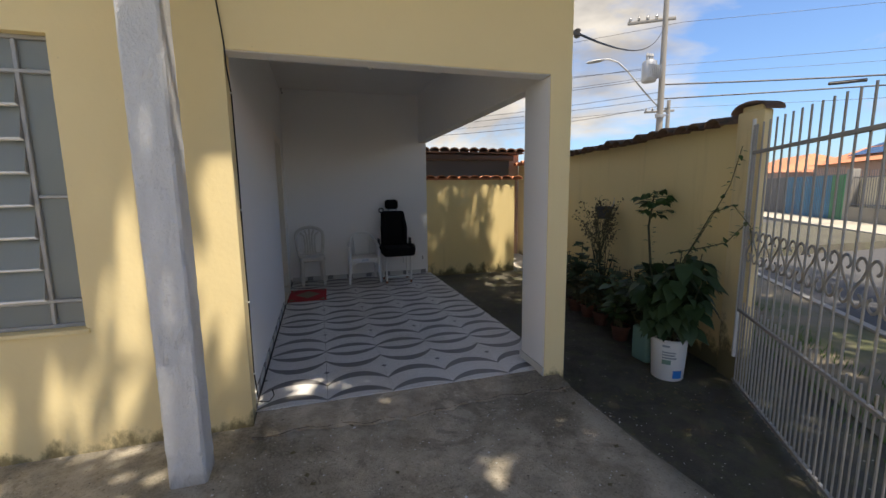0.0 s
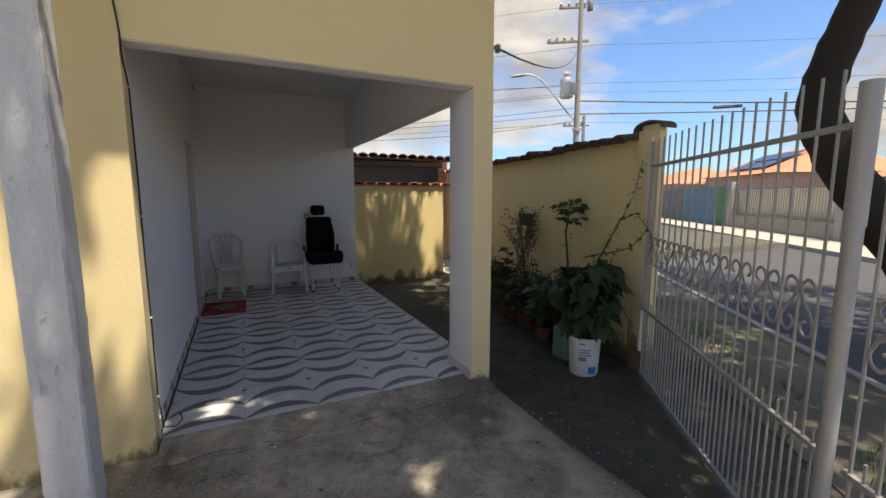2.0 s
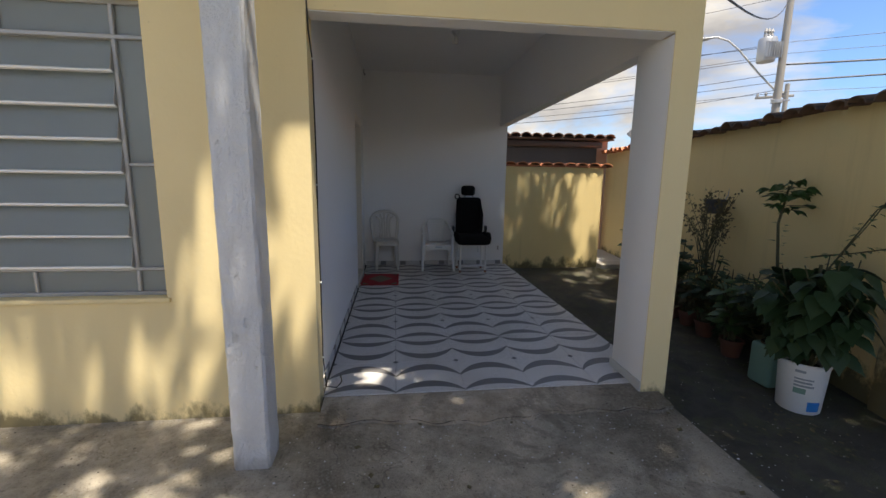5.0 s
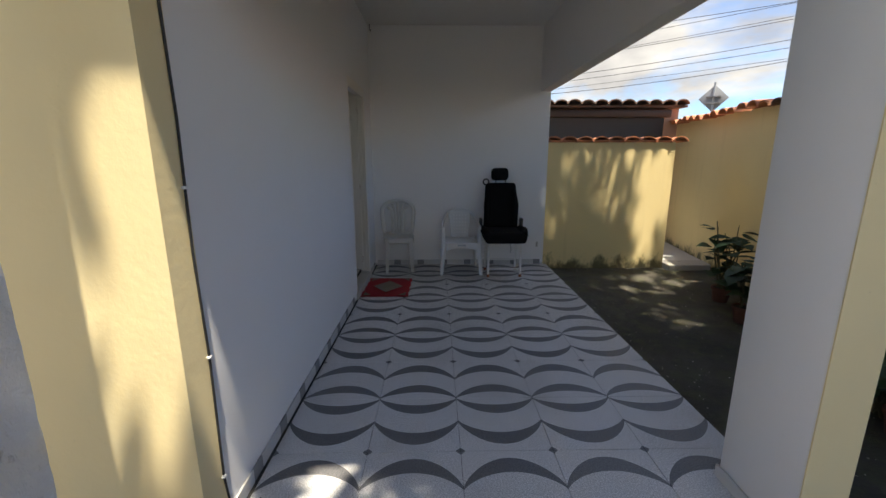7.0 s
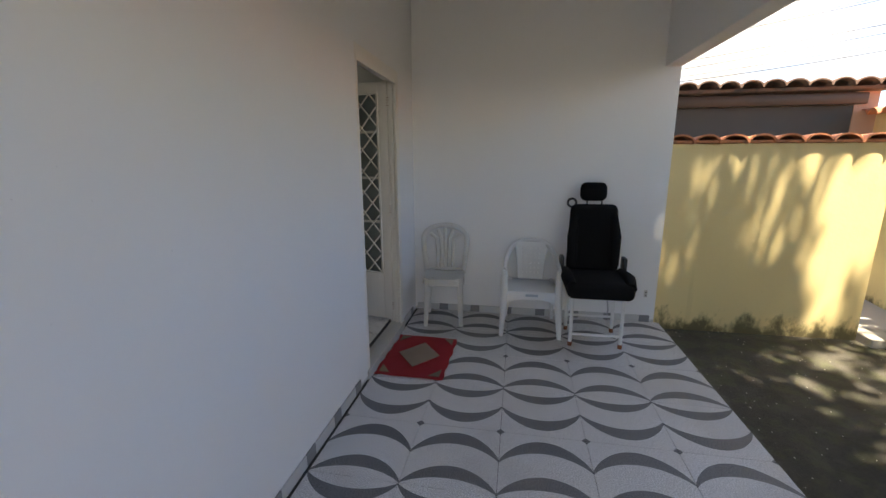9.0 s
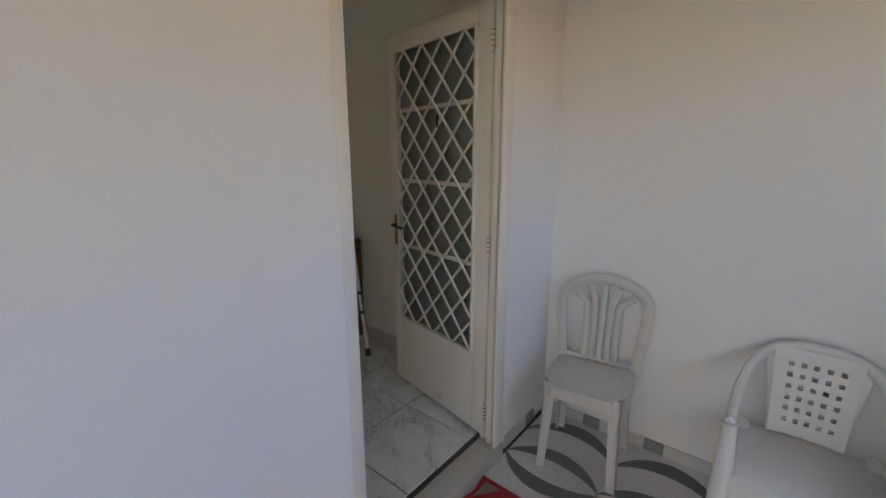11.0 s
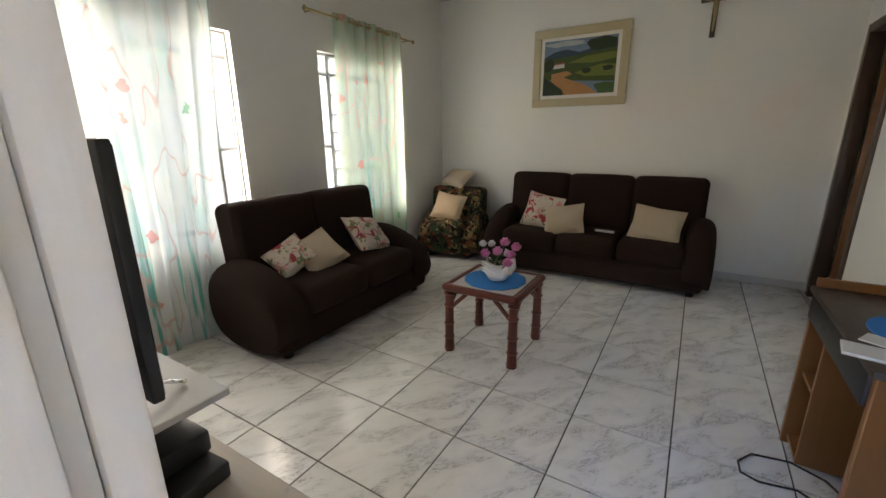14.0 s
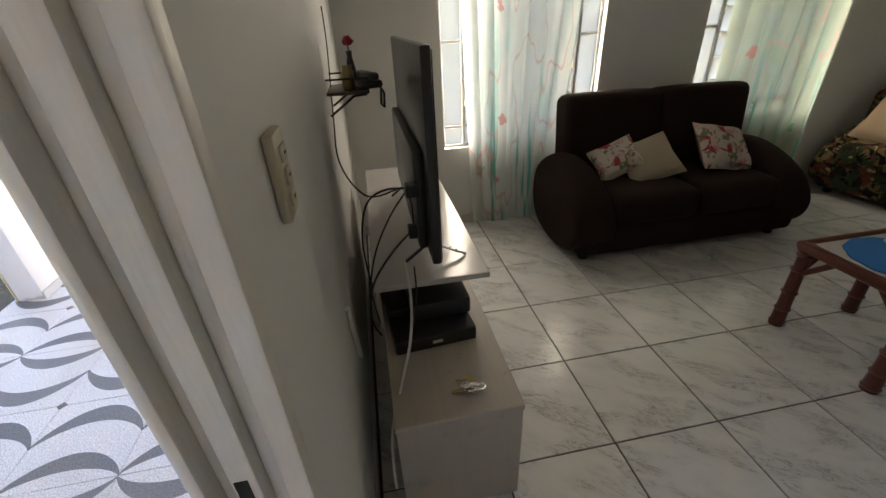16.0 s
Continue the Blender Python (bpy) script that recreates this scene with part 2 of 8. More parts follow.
def concrete_ground(name, low, high):
    m, nt, bs = shader(name)
    vec = coords(nt, "World")
    big = noise_fac(nt, vec, 0.75, 7, 0.62, None, 0.2)
    mid = noise_fac(nt, vec, 4.5, 9, 0.72)
    fine = noise_fac(nt, vec, 70, 4, 0.75)
    grit = noise_fac(nt, vec, 210, 2, 0.6)
    col = mix(nt, ramp(nt, mid, 0.3, 0.7), low, high)
    col = mix(nt, math_node(nt, "MULTIPLY", ramp(nt, big, 0.48, 0.68), 0.7), col, (0.10, 0.088, 0.068))
    col = mix(nt, math_node(nt, "MULTIPLY", ramp(nt, fine, 0.5, 0.68), 0.6), col, (0.40, 0.37, 0.32))
    col = mix(nt, math_node(nt, "MULTIPLY", ramp(nt, fine, 0.46, 0.3), 0.6), col, (0.05, 0.044, 0.035))
    blot = ramp(nt, noise_fac(nt, vec, 2.1, 10, 0.75, None, 0.6), 0.54, 0.6)
    col = mix(nt, math_node(nt, "MULTIPLY", blot, 0.4), col, (0.075, 0.066, 0.05))
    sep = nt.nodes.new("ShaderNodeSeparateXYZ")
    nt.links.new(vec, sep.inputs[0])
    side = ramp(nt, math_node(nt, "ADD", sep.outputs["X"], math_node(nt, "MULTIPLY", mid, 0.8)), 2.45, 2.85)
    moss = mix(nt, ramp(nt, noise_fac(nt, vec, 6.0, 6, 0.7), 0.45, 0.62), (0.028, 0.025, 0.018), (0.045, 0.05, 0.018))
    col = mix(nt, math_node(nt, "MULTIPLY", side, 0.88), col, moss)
    chips = nt.nodes.new("ShaderNodeTexVoronoi")
    chips.inputs["Scale"].default_value = 13.0
    nt.links.new(vec, chips.inputs["Vector"])
    col = mix(nt, math_node(nt, "MULTIPLY", ramp(nt, chips.outputs["Distance"], 0.10, 0.06), ramp(nt, mid, 0.52, 0.56)), col, (0.5, 0.47, 0.42))
    bits = nt.nodes.new("ShaderNodeTexVoronoi")          # scattered pale grit and dark crumbs
    bits.inputs["Scale"].default_value = 31.0
    nt.links.new(vec, bits.inputs["Vector"])
    dot = ramp(nt, bits.outputs["Distance"], 0.17, 0.11)
    pick = nt.nodes.new("ShaderNodeSeparateColor")
    nt.links.new(bits.outputs["Color"], pick.inputs[0])
    col = mix(nt, math_node(nt, "MULTIPLY", dot, math_node(nt, "GREATER_THAN", pick.outputs[0], 0.86)), col, (0.56, 0.53, 0.47))
    col = mix(nt, math_node(nt, "MULTIPLY", dot, math_node(nt, "LESS_THAN", pick.outputs[0], 0.10)), col, (0.045, 0.04, 0.032))
    # hairline cracks
    warp = nt.nodes.new("ShaderNodeVectorMath")
    warp.operation = "ADD"
    wn = nt.nodes.new("ShaderNodeTexNoise")
    wn.inputs["Scale"].default_value = 3.0
    wn.inputs["Detail"].default_value = 6
    nt.links.new(vec, wn.inputs["Vector"])
    sc = nt.nodes.new("ShaderNodeVectorMath")
    sc.operation = "SCALE"
    sc.inputs["Scale"].default_value = 0.55
    nt.links.new(wn.outputs["Color"], sc.inputs[0])
    nt.links.new(vec, warp.inputs[0])
    nt.links.new(sc.outputs[0], warp.inputs[1])
    net = nt.nodes.new("ShaderNodeTexVoronoi")
    net.feature = "DISTANCE_TO_EDGE"
    net.inputs["Scale"].default_value = 0.6
    nt.links.new(warp.outputs[0], net.inputs["Vector"])
    crack = math_node(nt, "MULTIPLY", ramp(nt, net.outputs["Distance"], 0.003, 0.001), ramp(nt, big, 0.50, 0.56))
    col = mix(nt, math_node(nt, "MULTIPLY", crack, 0.3), col, (0.05, 0.045, 0.035))
    nt.links.new(col, bs.inputs["Base Color"])
    nt.links.new(math_node(nt, "ADD", math_node(nt, "MULTIPLY", mid, 0.25), 0.68), bs.inputs["Roughness"])
    hgt = math_node(nt, "ADD", mid, math_node(nt, "ADD", math_node(nt, "MULTIPLY", fine, 0.5), math_node(nt, "MULTIPLY", grit, 0.15)))
    bumped(nt, bs, math_node(nt, "SUBTRACT", hgt, math_node(nt, "MULTIPLY", crack, 0.3)), 1.0, 0.02)
    return m


def porch_tile():
    """Grey speckled cement tile with two crescents and a small diamond at two corners."""
    m, nt, bs = shader("crescent_cement_tile")
    vec = coords(nt, "Object")
    sep = nt.nodes.new("ShaderNodeSeparateXYZ")
    nt.links.new(vec, sep.inputs[0])
    u = math_node(nt, "ADD", math_node(nt, "DIVIDE", sep.outputs["X"], 0.45), 0.5)
    v = math_node(nt, "ADD", math_node(nt, "DIVIDE", sep.outputs["Y"], 0.45), 0.5)
    e = math_node(nt, "SUBTRACT", math_node(nt, "MULTIPLY", u, 2.0), 1.0)
    q = math_node(nt, "POWER", math_node(nt, "MAXIMUM", math_node(nt, "SUBTRACT", 1.0, math_node(nt, "MULTIPLY", e, e)), 0.0), 0.8)

    def crescent(a0, a1, b0, b1):
        lo = math_node(nt, "GREATER_THAN", v, math_node(nt, "ADD", math_node(nt, "MULTIPLY", q, a1), a0))
        hi = math_node(nt, "LESS_THAN", v, math_node(nt, "ADD", math_node(nt, "MULTIPLY", q, b1), b0))
        return math_node(nt, "MULTIPLY", lo, hi)
    c = math_node(nt, "MAXIMUM", crescent(0.0, 0.15, 0.02, 0.31), crescent(0.46, 0.23, 0.50, 0.39))
    eu = math_node(nt, "SUBTRACT", 1.0, math_node(nt, "ABSOLUTE", e))
    d = math_node(nt, "LESS_THAN", math_node(nt, "ADD", math_node(nt, "MULTIPLY", eu, 0.5), math_node(nt, "SUBTRACT", 1.0, v)), 0.055)
    c = math_node(nt, "MAXIMUM", c, d)
    speck = ramp(nt, noise_fac(nt, vec, 150, 3, 0.85), 0.3, 0.7)
    grime = noise_fac(nt, coords(nt, "World"), 1.6, 6, 0.6)
    info = nt.nodes.new("ShaderNodeObjectInfo")
    light = mix(nt, speck, (0.33, 0.325, 0.32), (0.82, 0.81, 0.80))
    dark = mix(nt, speck, (0.05, 0.05, 0.053), (0.19, 0.19, 0.198))
    col = mix(nt, c, light, dark)
    col = mix(nt, math_node(nt, "MULTIPLY", ramp(nt, grime, 0.45, 0.75), 0.3), col, (0.25, 0.23, 0.20))
    col = mix(nt, math_node(nt, "MULTIPLY", info.outputs["Random"], 0.10), col, (0.35, 0.34, 0.33))
    nt.links.new(col, bs.inputs["Base Color"])
    nt.links.new(math_node(nt, "ADD", math_node(nt, "MULTIPLY", grime, 0.3), 0.32), bs.inputs["Roughness"])
    bumped(nt, bs, speck, 0.08, 0.002)
    return m


def room_tile():
    """Glazed off-white floor tile with grey brush-like veins."""
    m, nt, bs = shader("veined_glazed_tile")
    tex = coords(nt, "Object")
    info = nt.nodes.new("ShaderNodeObjectInfo")
    shift = nt.nodes.new("ShaderNodeVectorMath")
    shift.operation = "ADD"
    comb = nt.nodes.new("ShaderNodeCombineXYZ")
    r10 = math_node(nt, "MULTIPLY", info.outputs["Random"], 19.0)
    nt.links.new(r10, comb.inputs[0])
    nt.links.new(math_node(nt, "MULTIPLY", info.outputs["Random"], 7.0), comb.inputs[1])
    nt.links.new(tex, shift.inputs[0])
    nt.links.new(comb.outputs[0], shift.inputs[1])
    rot = nt.nodes.new("ShaderNodeMapping")
    rot.inputs["Rotation"].default_value = (0, 0, radians(38))
    nt.links.new(shift.outputs[0], rot.inputs["Vector"])
    vec = rot.outputs["Vector"]
    vein = noise_fac(nt, vec, 9.0, 6, 0.7, (1.0, 4.2, 1.0), 1.3)
    vein2 = noise_fac(nt, vec, 4.0, 5, 0.6, (1.0, 2.2, 1.0), 0.8)
    thin = math_node(nt, "SUBTRACT", 1.0, ramp(nt, math_node(nt, "ABSOLUTE", math_node(nt, "SUBTRACT", vein, 0.5)), 0.0, 0.035))
    thin = math_node(nt, "MULTIPLY", thin, ramp(nt, vein2, 0.46, 0.62))
    col = mix(nt, ramp(nt, vein2, 0.3, 0.7), (0.76, 0.755, 0.74), (0.64, 0.64, 0.64))
    col = mix(nt, math_node(nt, "MULTIPLY", thin, 0.8), col, (0.20, 0.20, 0.205))
    nt.links.new(col, bs.inputs["Base Color"])
    nt.links.new(math_node(nt, "ADD", math_node(nt, "MULTIPLY", vein2, 0.15), 0.13), bs.inputs["Roughness"])
    return m


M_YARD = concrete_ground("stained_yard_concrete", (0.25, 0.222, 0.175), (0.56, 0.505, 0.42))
M_PORCH_TILE = porch_tile()
M_ROOM_TILE = room_tile()
M_APRON = concrete_ground("brownish_cement_apron", (0.29, 0.245, 0.185), (0.60, 0.52, 0.42))
M_GROUT = surface("dark_grout", (0.06, 0.056, 0.052), 0.9, 0, 0.2, 6, 80, 0.2)
M_ASPHALT = surface("asphalt", (0.055, 0.055, 0.058), 0.9, 0, 0.25, 0.6, 40, 0.4, "World")
M_EARTH = surface("pavement_earth", (0.17, 0.145, 0.105), 0.95, 0, 0.3, 0.8, 25, 0.6, "World", dirt=(0.10, 0.11, 0.05), dirt_at=(0.5, 0.68), dirt_scale=0.9)
M_MARBLE = surface("worn_marble_sill", (0.48, 0.46, 0.42), 0.45, 0, 0.12, 4, 30, 0.15, dirt=(0.25, 0.22, 0.18), dirt_at=(0.55, 0.75), dirt_scale=6)

# ---- mesh helpers ----


def mesh_of(name, bm, mats, smooth=True):
    for f in bm.faces:
        f.smooth = smooth
    me = bpy.data.meshes.new(name)
    bm.normal_update()
    bm.to_mesh(me)
    bm.free()
    for m in mats if isinstance(mats, (list, tuple)) else (mats,):
        me.materials.append(m)
    if smooth:
        me.set_sharp_from_angle(angle=radians(38))
    return me


def part(name, bm, material, parent, label="", smooth=True, at=None):
    ob = new(name, mesh_of(name, bm, material, smooth))
    ob.parent = parent
    if at is not None:
        ob.matrix_basis = at
    if label:
        ob["label"] = label
    if name in ("stems", "leaves", "foliage", "bloom", "rings", "sockets"):
        ob["kind"] = "stuff"
    return ob


def thing(name, label, category, at=None, group=""):
    ob = new(name)
    ob.empty_display_size = 0.1
    if at is not None:
        ob.matrix_basis = at
    return tagged(ob, label, category, group)


def solid(name, bm, material, label, category, at=None, group="", kind="", smooth=True):
    ob = new(name, mesh_of(name, bm, material, smooth))
    if at is not None:
        ob.matrix_basis = at
    return tagged(ob, label, category, group, kind)


def setting(name, bm, material, label="", category="", smooth=False):
    return tagged(new(name, mesh_of(name, bm, material, smooth)), label, category, "", "structure")


def box(bm, lo, hi, bevel=0.0, seg=2, m=None):
    """A box between two corners, its edges rounded by bevel."""
    lo, hi = Vector(lo), Vector(hi)
    made = bmesh.ops.create_cube(bm, size=1.0)["verts"]
    size = hi - lo
    for v in made:
        v.co = Vector((v.co.x * size.x, v.co.y * size.y, v.co.z * size.z)) + (lo + hi) / 2
    if bevel > 0:
        edges = list({e for v in made for e in v.link_edges})
        res = bmesh.ops.bevel(bm, geom=edges, offset=min(bevel, 0.49 * min(abs(size.x), abs(size.y), abs(size.z))), segments=seg, profile=0.5, affect="EDGES")
        made = list({v for f in res["faces"] for v in f.verts} | {v for v in made if v.is_valid})
    if m is not None:
        bmesh.ops.transform(bm, matrix=m, verts=made)
    return made


def boxed(*args, **kw):
    bm = bmesh.new()
    box(bm, *args, **kw)
    return bm


def tube(bm, pts, r, seg=8, cap=True, flat=1.0):
    """A round bar along points; r is one radius or one for each point."""
    pts = [Vector(p) for p in pts]
    rs = r if isinstance(r, (list, tuple)) else [r] * len(pts)
    up = None
    rings = []
    for i, p in enumerate(pts):
        d = (pts[min(i + 1, len(pts) - 1)] - pts[max(i - 1, 0)]).normalized()
        if up is None:
            up = Vector((0, 0, 1)) if abs(d.z) < 0.9 else Vector((1, 0, 0))
        side = d.cross(up).normalized()
        up = side.cross(d).normalized()
        ring = []
        for k in range(seg):
            a = 2 * math.pi * k / seg
            ring.append(bm.verts.new(p + side * math.cos(a) * rs[i] + up * math.sin(a) * rs[i] * flat))
        rings.append(ring)
    for a, b in zip(rings, rings[1:]):
        for k in range(seg):
            bm.faces.new((a[k], a[(k + 1) % seg], b[(k + 1) % seg], b[k]))
    if cap:
        bm.faces.new(list(reversed(rings[0])))
        bm.faces.new(rings[-1])
    bmesh.ops.recalc_face_normals(bm, faces=bm.faces)
    return bm


def tubed(pts, r, seg=8, flat=1.0):
    return tube(bmesh.new(), pts, r, seg, True, flat)


def lathe(profile, seg=24, center=(0, 0, 0), bm=None, squash=1.0):
    """A turned body from (radius, height) pairs."""
    bm = bm or bmesh.new()
    rings = []
    for r, z in profile:
        rings.append([bm.verts.new((center[0] + r * math.cos(2 * math.pi * k / seg), center[1] + squash * r * math.sin(2 * math.pi * k / seg), center[2] + z)) for k in range(seg)])
    for a, b in zip(rings, rings[1:]):
        for k in range(seg):
            bm.faces.new((a[k], a[(k + 1) % seg], b[(k + 1) % seg], b[k]))
    bm.faces.new(list(reversed(rings[0])))
    bm.faces.new(rings[-1])
    return bm


def plate(bm, outline, z0, z1, m=None):
    """An upright prism from a 2D outline (counter-clockwise)."""
    lower = [bm.verts.new((x, y, z0)) for x, y in outline]
    upper = [bm.verts.new((x, y, z1)) for x, y in outline]
    bm.faces.new(list(reversed(lower)))
    bm.faces.new(upper)
    n = len(outline)
    for k in range(n):
        bm.faces.new((lower[k], lower[(k + 1) % n], upper[(k + 1) % n], upper[k]))
    if m is not None:
        bmesh.ops.transform(bm, matrix=m, verts=lower + upper)
    return bm


def arc(cx, cy, r, a0, a1, n):
    return [(cx + r * math.cos(radians(a0 + (a1 - a0) * k / n)), cy + r * math.sin(radians(a0 + (a1 - a0) * k / n))) for k in range(n + 1)]


def wall_with_holes(bm, axis, p0, p1, a0, a1, z0, z1, holes):
    """A wall slab between p0 and p1 across, from a0 to a1 along, with rectangular openings (a, b, low, high) cut through."""
    cuts = sorted({a0, a1, *[h[0] for h in holes], *[h[1] for h in holes]})
    for s, e in zip(cuts, cuts[1:]):
        zs = sorted({z0, z1, *[z for h in holes if h[0] < e and h[1] > s for z in (h[2], h[3])]})
        for l, h in zip(zs, zs[1:]):
            mid = ((s + e) / 2, (l + h) / 2)
            if any(o[0] < mid[0] < o[1] and o[2] < mid[1] < o[3] for o in holes):
                continue
            if axis == "x":
                box(bm, (s, p0, l), (e, p1, h))
            else:
                box(bm, (p0, s, l), (p1, e, h))
    bmesh.ops.remove_doubles(bm, verts=bm.verts, dist=0.0005)
    inner = [f for f in bm.faces if any(g is not f and set(g.verts) == set(f.verts) for g in f.verts[0].link_faces)]
    bmesh.ops.delete(bm, geom=inner, context="FACES_ONLY")
    return bm


# ---- the house ----
T = 0.45
ROOM_Z = 0.067
FY, FI = -0.10, 0.04            # front wall, outer and inner face
RX0, RX1 = -4.80, -0.10         # living room, west to porch wall
RY1 = 3.97
PX1, PY1 = 2.2725, 4.05         # porch
BEAM = 2.185                    # underside of lintel and side beam
CEIL = 2.93
WIN = [(-1.95, -0.77, 0.68, 2.20), (-3.95, -2.74, 0.68, 2.20)]
DOOR = (2.685, 3.538, 2.075)    # porch door opening

setting("wall_front", wall_with_holes(bmesh.new(), "x", FY, FI, RX0 - 0.15, 0.022, -0.3, 3.1, WIN), M_YELLOW, "pale yellow painted plaster front wall of the house", "wall")
setting("wall_front_lintel", boxed((0.022, FY, BEAM + 0.005), (2.23, FI - 0.012, 3.1)), M_YELLOW, "pale yellow plaster above the porch opening", "wall")
bm = bmesh.new()
box(bm, (RX0 - 0.15, FI + 0.001, 0.0), (RX0, RY1 + 1.6, 3.1))
setting("wall_west", bm, M_ROOM, "plain off-white living room wall", "wall")
bm = bmesh.new()
for w in [(RX0, WIN[1][0]), (WIN[1][1], WIN[0][0]), (WIN[0][1], RX1)]:
    box(bm, (w[0], FI, 0.0), (w[1], FI + 0.006, 3.05))
for w in WIN:
    box(bm, (w[0], FI, 0.0), (w[1], FI + 0.006, w[2]))
    box(bm, (w[0], FI, w[3]), (w[1], FI + 0.006, 3.05))
for w in WIN:
    for lo, hi in (((w[0], -0.003, w[2]), (w[0] + 0.004, FI + 0.006, w[3])), ((w[1] - 0.004, -0.003, w[2]), (w[1], FI + 0.006, w[3])), ((w[0] + 0.004, -0.003, w[3] - 0.004), (w[1] - 0.004, FI + 0.006, w[3])), ((w[0] + 0.004, -0.003, w[2]), (w[1] - 0.004, FI + 0.006, w[2] + 0.004))):
        box(bm, lo, hi)
setting("wall_front_inner", bm, M_ROOM, "off-white plaster inside of the front wall", "wall")
bm = wall_with_holes(bmesh.new(), "y", RX1 + 0.006, 0.0, FI + 0.001, PY1 + 0.15, -0.2, 3.1, [(DOOR[0] - 0.03, DOOR[1] + 0.03, 0.0, DOOR[2] + 0.03)])
setting("wall_porch", bm, M_WHITE, "white painted porch wall with the entrance", "wall")
bm = wall_with_holes(bmesh.new(), "y", RX1, RX1 + 0.006, FI + 0.006, RY1, 0.0, 3.05, [(DOOR[0] - 0.03, DOOR[1] + 0.03, 0.0, DOOR[2] + 0.03)])
setting("wall_porch_inner", bm, M_ROOM, "off-white inside of the porch wall", "wall")
IDOOR = (-4.66, -3.92, 2.25)
bm = wall_with_holes(bmesh.new(), "x", RY1, RY1 + 0.08, RX0, RX1, 0.0, 3.05, [(IDOOR[0], IDOOR[1], ROOM_Z, IDOOR[2])])
setting("wall_north", bm, M_ROOM, "off-white living room wall with a doorway", "wall")
bm = bmesh.new()
box(bm, (RX1, PY1, -0.2), (2.23, PY1 + 0.15, 3.1))
setting("wall_porch_back", bm, M_WHITE, "white painted back wall of the porch", "wall")
bm = bmesh.new()
box(bm, (IDOOR[0] - 0.4, RY1 + 1.5, 0.0), (-2.2, RY1 + 1.6, 3.05))
box(bm, (-2.3, RY1 + 0.08, 0.0), (-2.2, RY1 + 1.5, 3.05))
setting("wall_hall", bm, M_ROOM, "plain hallway walls seen through the doorway", "wall")
setting("ceiling", boxed((RX0, FI, 3.05), (RX1, RY1 + 1.5, 3.1)), M_CEIL, "plain white ceiling of the living room", "ceiling")
bm = bmesh.new()
box(bm, (0.022, FY + 0.010, BEAM), (2.068, FI - 0.012, BEAM + 0.005))
box(bm, (0.022, FI - 0.012, BEAM), (2.10, FI, CEIL))
setting("lintel_lining", bm, M_WHITE, "white painted underside and back of the porch lintel", "lintel")
setting("beam_side", boxed((2.105, FI - 0.012, BEAM), (2.23, PY1, CEIL), 0.006), M_WHITE, "white painted beam along the open side of the porch", "beam")
setting("ceiling_porch", boxed((0.0, FI, CEIL), (2.23, PY1, CEIL + 0.1)), M_CEIL, "white porch ceiling slab", "ceiling")
setting("roof", boxed((RX0 - 0.4, -0.15, 3.1), (2.26, RY1 + 1.7, 3.2)), M_OLD_TILE, "dark roof slab over the house", "roof")
setting("eave", boxed((RX0 - 0.4, -0.50, 3.02), (2.26, FY - 0.001, 3.095)), M_YELLOW, "narrow eave slab above the front wall", "eave")
bm = boxed((2.065, FY + 0.002, -0.2), (2.226, 0.28, BEAM - 0.001), 0.012, 2)
setting("pillar_porch", bm, M_WHITE, "white plastered porch pillar with a yellow front face", "pillar", True)
setting("pillar_front", boxed((2.063, FY - 0.003, -0.2), (2.232, FY + 0.002, BEAM + 0.01)), M_YELLOW, "pale yellow front face of the porch pillar", "pillar")
setting("pillar_side", boxed((2.226, FY, -0.2), (2.232, 0.284, BEAM + 0.01)), M_YELLOW, "pale yellow outer face of the porch pillar", "pillar")

# ground: one sheet with the yard's fall, reaching the horizon


def ground_z(x, y):
    slab = -0.045 - 0.028 * min(max(-0.1 - y, 0.0), 3.0)
    side = -0.10 - 0.12 * min(max((4.0 - y) / 4.3, 0.0), 1.0)
    k = min(max((x - 2.2 - 0.05 * max(-y, 0)) / 0.10, 0.0), 1.0)
    z = slab + (side - slab) * k
    n = 0.82 * x - 0.57 * y
    out = min(max((n - 3.3) / 0.8, 0.0), 1.0) if y < 4.5 else 0.0
    if y > -0.3 and x < 4.6 + 0.16 * y:
        out = 0.0
    return z + (-0.30 - z) * out


bm = bmesh.new()
xs = [-400, -120, -40, -15] + [-6 + 0.5 * k for k in range(10)] + [-1 + 0.1 * k for k in range(62)] + [5.5 + k for k in range(10)] + [22, 40, 120, 400]
ys = [-400, -120, -40, -15, -9, -6] + [-4.5 + 0.1 * k for k in range(92)] + [5.0, 6, 8, 12, 16, 22, 40, 120, 400]
vs = [[bm.verts.new((x, y, ground_z(x, y) if (-6 < x < 15 and -9 < y < 9) else -0.30)) for x in xs] for y in ys]
for j in range(len(ys) - 1):
    for i in range(len(xs) - 1):
        bm.faces.new((vs[j][i], vs[j][i + 1], vs[j + 1][i + 1], vs[j + 1][i]))
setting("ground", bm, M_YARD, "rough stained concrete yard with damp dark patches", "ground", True)

